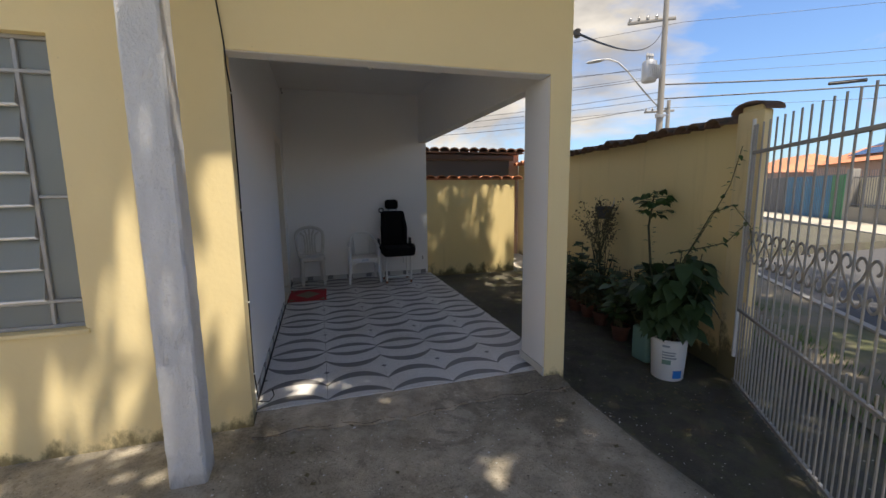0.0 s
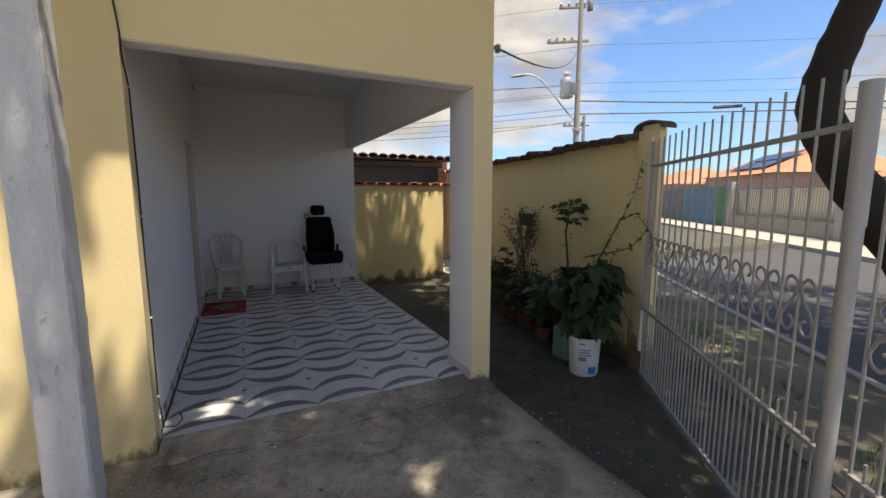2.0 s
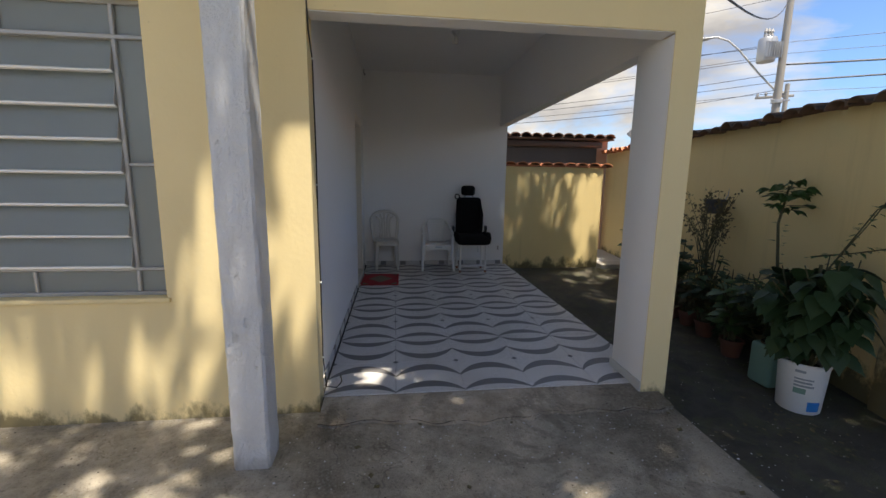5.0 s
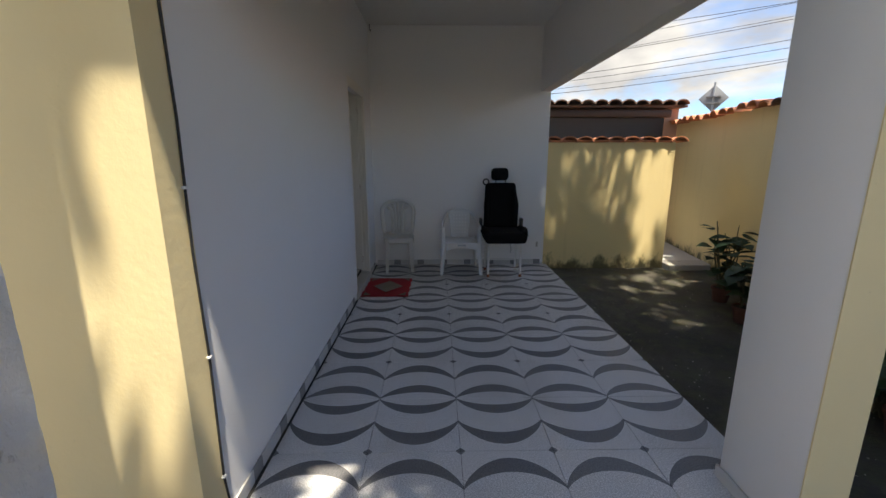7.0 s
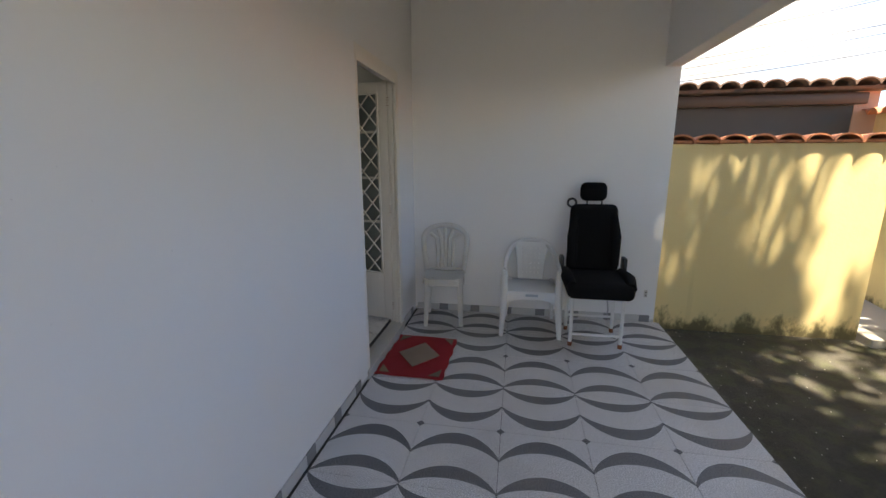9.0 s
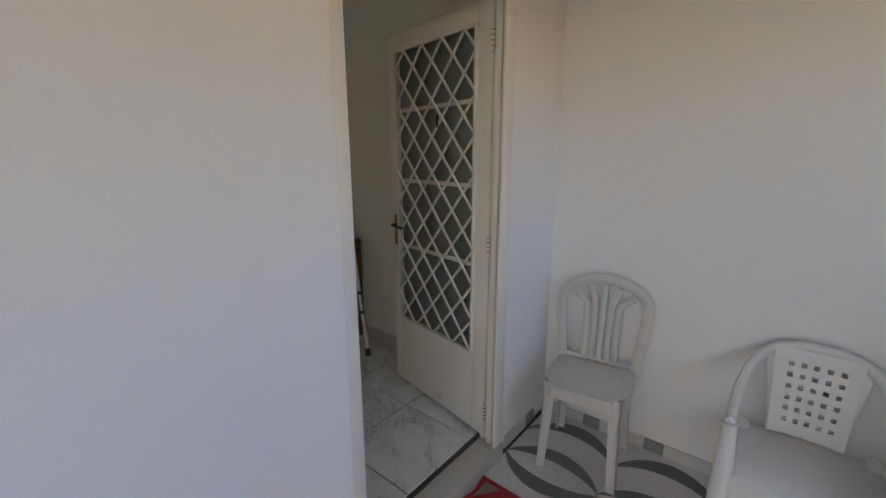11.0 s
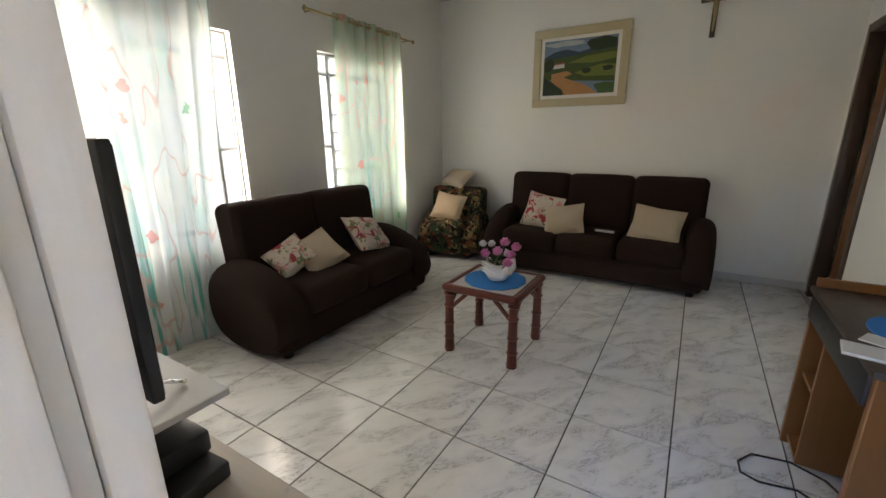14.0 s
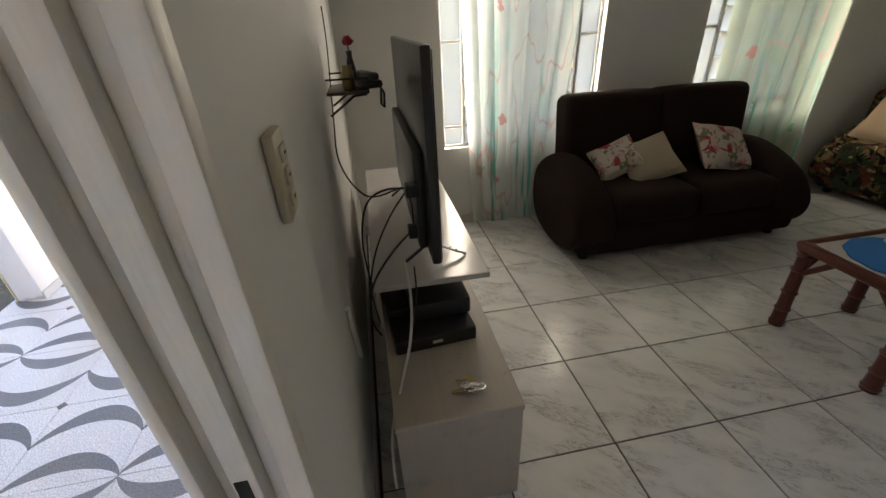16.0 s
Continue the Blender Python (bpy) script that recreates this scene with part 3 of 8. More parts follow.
# ---- outdoors: materials ----
M_LEAF = surface("leaf_green", (0.055, 0.11, 0.03), 0.5, 0, 0.35, 6, 30, 0.1)
M_LEAF_DARK = surface("dark_leaf_green", (0.022, 0.052, 0.015), 0.6, 0, 0.35, 6, 30, 0.1)
M_LEAF_DRY = surface("dry_leaf", (0.12, 0.10, 0.05), 0.7, 0, 0.35, 6, 30, 0.1)
M_STEM = surface("plant_stem", (0.09, 0.085, 0.04), 0.7, 0, 0.3, 8, 40, 0.2)
M_BARK = surface("dark_bark", (0.035, 0.028, 0.022), 0.95, 0, 0.4, 3, 18, 1.2, stretch=(3, 3, 0.6))
M_BUCKET = surface("white_plastic_bucket", (0.75, 0.76, 0.75), 0.4, 0, 0.06, 3, 30, 0.05, dirt=(0.45, 0.42, 0.36), dirt_at=(0.6, 0.8), dirt_scale=6)
M_POT_GREEN = surface("pale_green_plastic", (0.17, 0.30, 0.25), 0.5, 0, 0.1, 3, 30, 0.05)
M_POT_RED = surface("terracotta_pot", (0.14, 0.055, 0.035), 0.8, 0, 0.2, 4, 40, 0.2)
M_SOIL = surface("dark_soil", (0.05, 0.035, 0.025), 0.95, 0, 0.4, 8, 60, 0.8)
M_BLUE = surface("blue_print", (0.02, 0.22, 0.62), 0.45, 0, 0.05, 4, 40, 0.0)
M_GREY_PRINT = surface("grey_print", (0.30, 0.34, 0.36), 0.5, 0, 0.05, 4, 40, 0.0)
M_CONCRETE = surface("pole_concrete", (0.31, 0.295, 0.27), 0.85, 0, 0.15, 2, 30, 0.3)
M_CABLE = surface("black_cable", (0.015, 0.015, 0.016), 0.6, 0, 0.2, 4, 40, 0.0)
M_GALV = surface("galvanised_steel", (0.45, 0.46, 0.47), 0.45, 0.6, 0.12, 3, 40, 0.1)
M_CREAM = surface("cream_wall_paint", (0.62, 0.56, 0.42), 0.85, 0, 0.1, 0.5, 20, 0.2, "World", dirt=(0.35, 0.31, 0.25), dirt_at=(0.55, 0.75), dirt_scale=0.8)
M_SIGN = surface("dull_sign_back", (0.30, 0.31, 0.32), 0.6, 0.3, 0.15, 3, 30, 0.1)
M_GREY_SHEET = surface("grey_sheet_metal", (0.20, 0.20, 0.21), 0.5, 0.3, 0.1, 1, 20, 0.1)
M_BLUE_SHEET = surface("blue_panel", (0.05, 0.26, 0.45), 0.5, 0.0, 0.1, 1, 20, 0.1)
M_GREEN_SHEET = surface("green_panel", (0.05, 0.28, 0.12), 0.5, 0.0, 0.1, 1, 20, 0.1)
M_SALMON = surface("salmon_house_paint", (0.55, 0.36, 0.28), 0.85, 0, 0.1, 0.6, 20, 0.2)
M_SOLAR = surface("solar_glass", (0.02, 0.025, 0.045), 0.15, 0, 0.2, 2, 20, 0.0)
M_DARK_GREY = surface("dark_grey_render", (0.09, 0.09, 0.095), 0.9, 0, 0.2, 1.5, 20, 0.3)
M_GRASS = surface("grass_blades", (0.07, 0.15, 0.03), 0.7, 0, 0.35, 6, 30, 0.0)


def frosted():
    m, nt, bs = shader("frosted_glass")
    vec = coords(nt, "Object")
    f = noise_fac(nt, vec, 2.0, 4)
    tr = nt.nodes.new("ShaderNodeBsdfTranslucent")
    nt.links.new(mix(nt, f, (0.66, 0.71, 0.72), (0.78, 0.82, 0.82)), tr.inputs["Color"])
    bs.inputs["Base Color"].default_value = (0.34, 0.38, 0.39, 1)
    bs.inputs["Roughness"].default_value = 0.25
    ms = nt.nodes.new("ShaderNodeMixShader")
    ms.inputs[0].default_value = 0.55
    nt.links.new(bs.outputs[0], ms.inputs[1])
    nt.links.new(tr.outputs[0], ms.inputs[2])
    nt.links.new(ms.outputs[0], nt.nodes["Material Output"].inputs["Surface"])
    return m


M_FROST = frosted()

# ---- windows of the front wall ----


def window(name, w):
    x0, x1, z0, z1 = w
    yc = FY + 0.075
    ob = tagged(new(name), "grey steel louvre window with frosted panes", "window", "", "structure")
    ob.location = (x0, yc, z0)
    W, H = x1 - x0, z1 - z0
    side, low, high = 0.165, 0.15, H - 0.175

    def bar(a, b, n="window_frame"):
        part(n, boxed(a, b, 0.004, 1), M_STEEL_GREY, ob)
    bar((0, -0.02, 0), (0.022, 0.02, H))
    bar((W - 0.022, -0.02, 0), (W, 0.02, H))
    bar((0.022, -0.02, 0), (W - 0.022, 0.02, 0.022))
    bar((0.022, -0.02, H - 0.022), (W - 0.022, 0.02, H))
    for x in (side, W - side):
        bar((x - 0.011, -0.022, 0.022), (x + 0.011, 0.022, H - 0.022), "mullion")
    bar((0.022, -0.024, low - 0.011), (W - 0.022, 0.019, low + 0.011), "transom")
    bar((0.022, -0.024, high - 0.011), (W - 0.022, 0.019, high + 0.011), "transom")
    for x in (side, W - side):
        s = 0.022 if x == side else W - side + 0.011
        e = side - 0.011 if x == side else W - 0.022
        bar((s, -0.02, H * 0.47 - 0.01), (e, 0.018, H * 0.47 + 0.01), "transom")
    for k in (1,):
        bar((W * 0.42 - 0.009, -0.018, 0.022), (W * 0.42 + 0.009, 0.018, low - 0.011), "mullion")
        bar((W * 0.42 - 0.009, -0.018, high + 0.011), (W * 0.42 + 0.009, 0.018, H - 0.022), "mullion")

    def pane(a, b, n="pane", m=None):
        p = part(n, boxed(a, b), M_FROST, ob, "", False, m)
        return p
    pane((0.022, -0.003, 0.022), (W * 0.42 - 0.009, 0.003, low - 0.011))
    pane((W * 0.42 + 0.009, -0.003, 0.022), (W - side - 0.011, 0.003, low - 0.011))
    pane((W - side + 0.011, -0.003, 0.022), (W - 0.022, 0.003, low - 0.011))
    pane((side + 0.011, -0.003, high + 0.011), (W * 0.42 - 0.009, 0.003, H - 0.022))
    pane((W * 0.42 + 0.009, -0.003, high + 0.011), (W - side - 0.011, 0.003, H - 0.022))
    for s, e in ((0.022, side - 0.011), (W - side + 0.011, W - 0.022)):
        pane((s, -0.003, low + 0.011), (e, 0.003, H * 0.47 - 0.01))
        pane((s, -0.003, H * 0.47 + 0.01), (e, 0.003, high - 0.011))
        pane((s, -0.003, high + 0.011), (e, 0.003, H - 0.022))
    n = 7
    pitch = (high - low - 0.008) / n
    for k in range(n):
        m = pose(0, -0.022, low + 0.010 + pitch * k, -14, 0, 0)
        sl = pane((side + 0.016, -0.003, 0.0), (W - side - 0.016, 0.003, pitch * 1.02), "slat", m)
        part("slat_rail", boxed((side + 0.013, -0.014, -0.007), (W - side - 0.013, 0.008, 0.007), 0.003, 1), M_STEEL_WHITE, sl)
        part("slat_arm", boxed((W - side - 0.015, -0.03, 0.0), (W - side - 0.011, 0.012, pitch * 0.8), 0.002, 1), M_STEEL_GREY, sl)
    return ob


window("window_1", WIN[0])
window("window_2", WIN[1])
bm = bmesh.new()
for w in WIN:
    box(bm, (w[0] - 0.02, FY - 0.02, w[2] - 0.025), (w[1] + 0.02, FY + 0.05, w[2] + 0.001), 0.006)
setting("window_sill", bm, M_YELLOW, "yellow painted sloping window sill", "sill", True)

# house number
for ch, x in (("1", -1.385), ("8", -1.285)):
    cu = bpy.data.curves.new("house_number", "FONT")
    cu.body, cu.size, cu.extrude, cu.bevel_depth = ch, 0.155, 0.008, 0.003
    tmp = bpy.data.objects.new("tmp", cu)
    scene.collection.objects.link(tmp)
    me = bpy.data.meshes.new_from_object(tmp.evaluated_get(bpy.context.evaluated_depsgraph_get()))
    bpy.data.objects.remove(tmp)
    me.name = "house_number"
    me.materials.append(M_STEEL_WHITE)
    ob = tagged(new("house_number", me), "raised white metal digit " + ("one" if ch == "1" else "eight") + " on the yellow wall", "house number", "house number digits")
    ob.matrix_basis = pose(x, FY - 0.009, 2.365, 90, 0, 0)

# white concrete post in front of the wall
bm = bmesh.new()
n = 110
rings = []
for k in range(n + 1):
    z = -0.12 + 4.3 * k / n
    ring = []
    for cx, cy in ((-0.305, -0.56), (-0.135, -0.56), (-0.135, -0.39), (-0.305, -0.39)):
        for s in (-1, 1):
            a = 0.012
            ax = 1 if cx < -0.2 else -1
            ay = 1 if cy < -0.5 else -1
            first = (s == -1) == (ax * ay > 0)
            dx, dy = (0, ay * a) if first else (ax * a, 0)
            j = 0.006
            ring.append(bm.verts.new((cx + dx + 0.003 * noise.noise((cx * 9, z * 21, s)) + random.uniform(-j, j) * 0.22, cy + dy + 0.003 * noise.noise((cy * 9, z * 21, 4 + s)) + random.uniform(-j, j) * 0.22, z)))
    rings.append(ring)
for a, b in zip(rings, rings[1:]):
    for k in range(8):
        bm.faces.new((a[k], a[(k + 1) % 8], b[(k + 1) % 8], b[k]))
bm.faces.new(rings[-1])
bmesh.ops.recalc_face_normals(bm, faces=bm.faces)
solid("concrete_post", bm, M_POST, "rough whitewashed square concrete post in the yard", "post")

# conduit cable down the porch corner
pts = [(0.020, FY - 0.005, 3.0), (0.014, FY - 0.006, 2.62), (0.006, FY - 0.007, 2.55), (0.010, FY - 0.008, 2.42), (0.024, FY - 0.006, 2.28), (0.030, FY - 0.004, 2.20), (0.027, FY + 0.03, 2.10), (0.027, 0.015, 1.98), (0.027, 0.030, 1.5), (0.027, 0.018, 1.1), (0.027, 0.032, 0.72), (0.027, 0.022, 0.25), (0.04, 0.03, 0.05), (0.10, 0.05, 0.03), (0.13, 0.07, 0.06), (0.12, 0.08, 0.10)]
cable = thing("wall_cable", "thin dark cable clipped to the porch corner", "cable")
part("cable", tubed(pts, 0.0042, 6), M_CABLE, cable)
for y, z in ((0.016, 1.98), (0.020, 1.3), (0.032, 0.72), (0.022, 0.25)):
    part("clip", boxed((0.020, y - 0.010, z - 0.005), (0.034, y + 0.010, z + 0.005), 0.003, 1), M_STEEL_WHITE, cable)
for z in (2.60, 2.50):
    part("clip", boxed((0.0, FY - 0.013, z - 0.006), (0.020, FY, z + 0.006), 0.003, 1), M_CABLE, cable)

# concrete apron before the porch, with a broken edge
bm = bmesh.new()
n = 40
row = []
for k in range(n + 1):
    x = 0.03 + 2.16 * k / n
    ye = -0.27 + 0.03 * math.sin(x * 5.1) + 0.016 * math.sin(x * 23.0 + 1.0) + random.uniform(-0.014, 0.014) + 0.09 * max(0, x - 1.7)
    row.append([bm.verts.new(c) for c in ((x, 0.01, -0.006), (x, -0.09, -0.012), (x, ye + 0.02, -0.026), (x, ye, -0.032), (x + random.uniform(-.01, .01), ye - 0.01, -0.1))])
for a, b in zip(row, row[1:]):
    for k in range(4):
        bm.faces.new((a[k], a[k + 1], b[k + 1], b[k]))
bmesh.ops.recalc_face_normals(bm, faces=bm.faces)
setting("apron", bm, M_APRON, "worn concrete apron with a cracked edge before the porch", "apron", True)
# open joint along the apron's broken edge
bm = bmesh.new()
row = []
for k in range(121):
    x = 0.03 + 2.10 * k / 120
    ye = -0.275 + 0.03 * math.sin(x * 5.1) + 0.016 * math.sin(x * 23.0 + 1.0) + 0.09 * max(0, x - 1.7) + 0.010 * noise.noise((x * 14, 0.5, 0))
    wd = 0.0022 + 0.003 * noise.noise((x * 6, 2.5, 0))
    z = max(ground_z(x, ye), -0.034) + 0.003
    row.append([bm.verts.new(c) for c in ((x, ye + wd, z), (x, ye - wd, z))])
for a, b in zip(row, row[1:]):
    bm.faces.new((a[0], a[1], b[1], b[0]))
bmesh.ops.recalc_face_normals(bm, faces=bm.faces)
setting("apron_joint", bm, M_SOIL, "dark soil in the open joint along the apron", "joint")

# ---- boundary wall, corner post, dividing wall ----
B0, B1 = Vector((3.83, -0.12, 0)), Vector((4.56, 4.35, 0))
BD = (B1 - B0).normalized()
BANG = math.degrees(math.atan2(BD.y, BD.x))
BM = pose(B0.x, B0.y, 0, 0, 0, BANG)            # x along the wall, y towards the house
BLEN = 5.9
setting("wall_boundary", boxed((0, -0.14, -0.4), (BLEN, 0, 1.93)), M_YELLOW_OLD, "weathered yellow boundary wall with mould near the ground", "wall").matrix_basis = BM


def roof_tile(material, length=0.42, width=0.22):
    """A half-round clay tile, slightly tapered, lying along y."""
    bm = bmesh.new()
    n = 8
    rows = []
    for j, (y, s) in enumerate(((0, 1.0), (length, 0.84))):
        outer = [bm.verts.new((width / 2 * s * math.cos(math.pi * k / n), y, 0.075 * s * math.sin(math.pi * k / n))) for k in range(n + 1)]
        inner = [bm.verts.new(((width / 2 - 0.014) * s * math.cos(math.pi * k / n), y, (0.061 * s) * math.sin(math.pi * k / n))) for k in range(n + 1)]
        rows.append((outer, inner))
    (o0, i0), (o1, i1) = rows
    for k in range(n):
        bm.faces.new((o0[k], o0[k + 1], o1[k + 1], o1[k]))
        bm.faces.new((i0[k + 1], i0[k], i1[k], i1[k + 1]))
        bm.faces.new((o0[k + 1], o0[k], i0[k], i0[k + 1]))
        bm.faces.new((o1[k], o1[k + 1], i1[k + 1], i1[k]))
    for k in (0, n):
        bm.faces.new((o0[k], o1[k], i1[k], i0[k]))
    bmesh.ops.recalc_face_normals(bm, faces=bm.faces)
    return mesh_of("roof_tile", bm, material)


TILE_OLD, TILE_RED = roof_tile(M_OLD_TILE), roof_tile(M_TERRACOTTA)
cap = thing("wall_coping", "row of weathered half-round clay tiles on the wall", "coping", BM)
for k in range(int(BLEN / 0.21)):
    t = new("roof_tile", TILE_RED if 0.21 * k > 3.1 else TILE_OLD)
    t.parent = cap
    t.matrix_basis = pose(0.10 + 0.21 * k, -0.24, 1.935 + random.uniform(-0.006, 0.006), random.uniform(-3, 3), random.uniform(-4, 4), random.uniform(-4, 4)) @ pose(0, 0, 0, -3 + random.uniform(-2, 2))
M_POST_MOULD = plaster("mouldy_yellow_plaster", (0.78, 0.64, 0.36), (0.075, 0.066, 0.035), 0.85, -0.2, 0.12, 0.5, 0.35)
bm = boxed((-0.25, -0.03, -0.4), (0.0, 0.05, 1.99), 0.015)
cp = thing("corner_post", "yellow plaster gate post with mould and a clay cap", "post", BM)
part("shaft", bm, M_POST_MOULD, cp)
# bent clay tile laid over the top
bm = bmesh.new()
rows = []
for k in range(15):
    a = math.pi * (0.06 + 0.90 * k / 14)
    x, z = -0.135 - 0.165 * math.cos(a), 1.975 + 0.085 * math.sin(a) ** 0.8
    rows.append([bm.verts.new(c) for c in ((x, -0.075, z), (x, 0.085, z), (x * 0.97 - 0.004, 0.085, z - 0.018), (x * 0.97 - 0.004, -0.075, z - 0.018))])
for p, q in zip(rows, rows[1:]):
    for k in range(4):
        bm.faces.new((p[k], p[(k + 1) % 4], q[(k + 1) % 4], q[k]))
for e in (rows[0], rows[-1]):
    bm.faces.new(e)
bmesh.ops.recalc_face_normals(bm, faces=bm.faces)
part("cap", bm, M_OLD_TILE, cp, "mossy bent clay cap")
part("core", boxed((-0.23, -0.03, 1.985), (-0.04, 0.045, 2.03), 0.01), M_POST_MOULD, cp)
part("conduit", tubed([(-0.18, 0.062, 0.0), (-0.18, 0.062, 1.92)], 0.014, 8), M_STEEL_WHITE, cp, "thin white conduit pipe")
setting("wall_divider", boxed((2.235, 4.17, -0.3), (3.93, 4.31, 1.585), 0.006), M_YELLOW_OLD, "low yellow dividing wall with mould along its foot", "wall")
cap2 = thing("divider_coping", "row of orange clay tiles on the dividing wall", "coping")
for k in range(9):
    t = new("roof_tile", TILE_RED)
    t.parent = cap2
    t.matrix_basis = pose(2.32 + 0.205 * k, 4.125, 1.588, -2, random.uniform(-4, 4), random.uniform(-4, 4))
bm = bmesh.new()
box(bm, (2.24, 4.145, 1.588), (3.98, 4.40, 1.612), 0.006)
part("bedding", bm, M_TERRACOTTA, cap2)
setting("walkway", boxed((3.935, 4.3, -0.2), (4.75, 9.0, -0.03)), surface("pale_paving", (0.62, 0.60, 0.57), 0.6, 0, 0.1, 2, 20, 0.1), "pale tiled side walk behind the dividing wall", "walkway")
setting("kerb_step", boxed((3.94, 4.02, -0.3), (4.62, 4.30, -0.025), 0.01), M_MARBLE, "pale step at the end of the yard", "step")

# neighbour's shed behind the dividing wall
shed = thing("neighbour_shed", "dark grey rendered shed with a mossy tile roof", "shed", pose(2.0, 5.6, 0))
part("wall", boxed((0.0, 0, -0.3), (2.5, 2.0, 2.02)), M_DARK_GREY, shed)
part("pier", boxed((2.5, -0.01, -0.3), (2.72, 2.0, 2.26)), M_SALMON, shed, "bare orange-brown end pier")
part("beam", boxed((-0.2, -0.12, 2.02), (2.55, -0.04, 2.14), 0.01), M_DARK_WOOD, shed)
rf = part("roof", boxed((-0.2, -0.2, 2.16), (2.75, 2.1, 2.19)), M_OLD_TILE, shed)
for k in range(14):
    t = new("roof_tile", TILE_OLD)
    t.parent = rf
    t.matrix_basis = pose(-0.1 + 0.21 * k, -0.27, 2.19 + random.uniform(0, 0.012), -2, 0, random.uniform(-3, 3))

# ---- gate ----
GD = Vector((-0.57, -0.82, 0)).normalized()
G0 = Vector((3.69, -0.34, 0))
GANG = math.degrees(math.atan2(GD.y, GD.x))


def gate_leaf(length, label, at):
    g = thing("gate_leaf", label, "gate", at, "gate leaves")
    for z, h in ((-0.17, 0.012), (0.42, 0.011), (1.66, 0.012)):
        part("rail", boxed((0, -0.012, z - h), (length, 0.012, z + h), 0.003, 1), M_GATE, g)
    n = int(length / 0.108)
    step = length / n
    up = mesh_of("bar", tubed([(0, 0.0, -0.20), (0, 0, 1.87)], 0.0066, 6), M_GATE)
    lo = mesh_of("short_bar", tubed([(0, 0.0, -0.20), (0, 0, 0.50)], 0.0056, 6), M_GATE)
    for k in range(n):
        for me, x in ((up, step * (k + 0.25)), (lo, step * (k + 0.75))):
            b = new(me.name, me)
            b.parent = g
            b.location = (x, 0, 0)
    # scrolls: an S of flat bar between each pair of uprights
    wide = 0.40 * step
    sc = []
    for k in range(16):
        a = radians(-70 + 275 * k / 15)
        r = 0.45 + 0.55 * min(1.0, k / 9)
        sc.append((wide * r * math.cos(a), 0.0, 0.068 + 0.040 * r * math.sin(a)))
    s2 = [(-p[0], 0, -p[2]) for p in reversed(sc)]
    me = mesh_of("scroll", tubed(sc + [(-0.5 * wide, 0, 0.022), (0.5 * wide, 0, -0.022)] + s2, 0.0048, 6, 1.6), M_GATE)
    for k in range(n - 1):
        b = new("scroll", me)
        b.parent = g
        b.matrix_basis = pose(step * (k + 0.75), 0, 0.95) @ Matrix.Diagonal((1 if k % 2 else -1, 1, 1.1, 1))
    return g


g1 = gate_leaf(2.08, "silver-painted iron gate leaf with scrolls", pose(G0.x, G0.y, 0, 0, 0, GANG))
part("hinge_tube", tubed([(-0.02, 0.0, 0.40), (-0.02, 0.0, 1.87)], 0.009, 8), M_GATE, g1)
p1 = G0 + GD * 2.12
gp = thing("gate_tube", "thick pale grey steel gate tube with a sleeve", "gate post", pose(p1.x, p1.y, 0, 0, 0, GANG))
part("tube", tubed([(0, 0, -0.24), (0, 0, 1.62)], 0.029, 16), M_STEEL_GREY, gp)
part("sleeve", tubed([(0, 0, 1.30), (0, 0, 1.80)], [0.033, 0.033], 16), M_STEEL_GREY, gp)
p2 = p1 + GD * 0.09
gate_leaf(1.98, "silver-painted iron gate leaf with scrolls", pose(p2.x, p2.y, 0, 0, 0, GANG))
p3 = p2 + GD * 2.05
setting("wall_front_yard", boxed((0, -0.15, -0.4), (6.5, 0.0, 1.9)), M_YELLOW_OLD, "yellow yard wall beside the gate", "wall").matrix_basis = pose(p3.x, p3.y, 0, 0, 0, GANG)
setting("wall_yard_west", boxed((-5.4, -9.0, -0.4), (-5.25, -0.1, 1.9)), M_YELLOW_OLD, "yellow yard wall along the far side", "wall")

# ---- street ----
# street frame: x along the street, y away from the house
SANG = math.degrees(math.atan2(0.82, 0.57))
SM = pose(G0.x, G0.y, 0, 0, 0, SANG)


def across(bm, y0, y1, z0, z1, x0=-60, x1=90):
    return box(bm, (x0, -y1, z0), (x1, -y0, z1))


bm = bmesh.new(); across(bm, 0.7, 2.0, -0.4, -0.27)
setting("pavement", bm, M_EARTH, "earth and concrete pavement outside the gate", "pavement").matrix_basis = SM
bm = bmesh.new(); across(bm, 2.1, 8.2, -0.42, -0.292)
setting("road", bm, M_ASPHALT, "worn grey asphalt street", "road").matrix_basis = SM
bm = bmesh.new(); across(bm, 8.2, 10.4, -0.4, -0.17)
setting("pavement_opposite", bm, surface("pale_concrete_pavement", (0.34, 0.31, 0.26), 0.9, 0, 0.3, 0.7, 20, 0.3, "World"), "pale concrete pavement across the street", "pavement").matrix_basis = SM
bm = bmesh.new(); across(bm, 2.0, 2.1, -0.4, -0.24); across(bm, 8.1, 8.2, -0.4, -0.16)
setting("kerb", bm, M_CONCRETE, "concrete kerbs along the street", "kerb").matrix_basis = SM

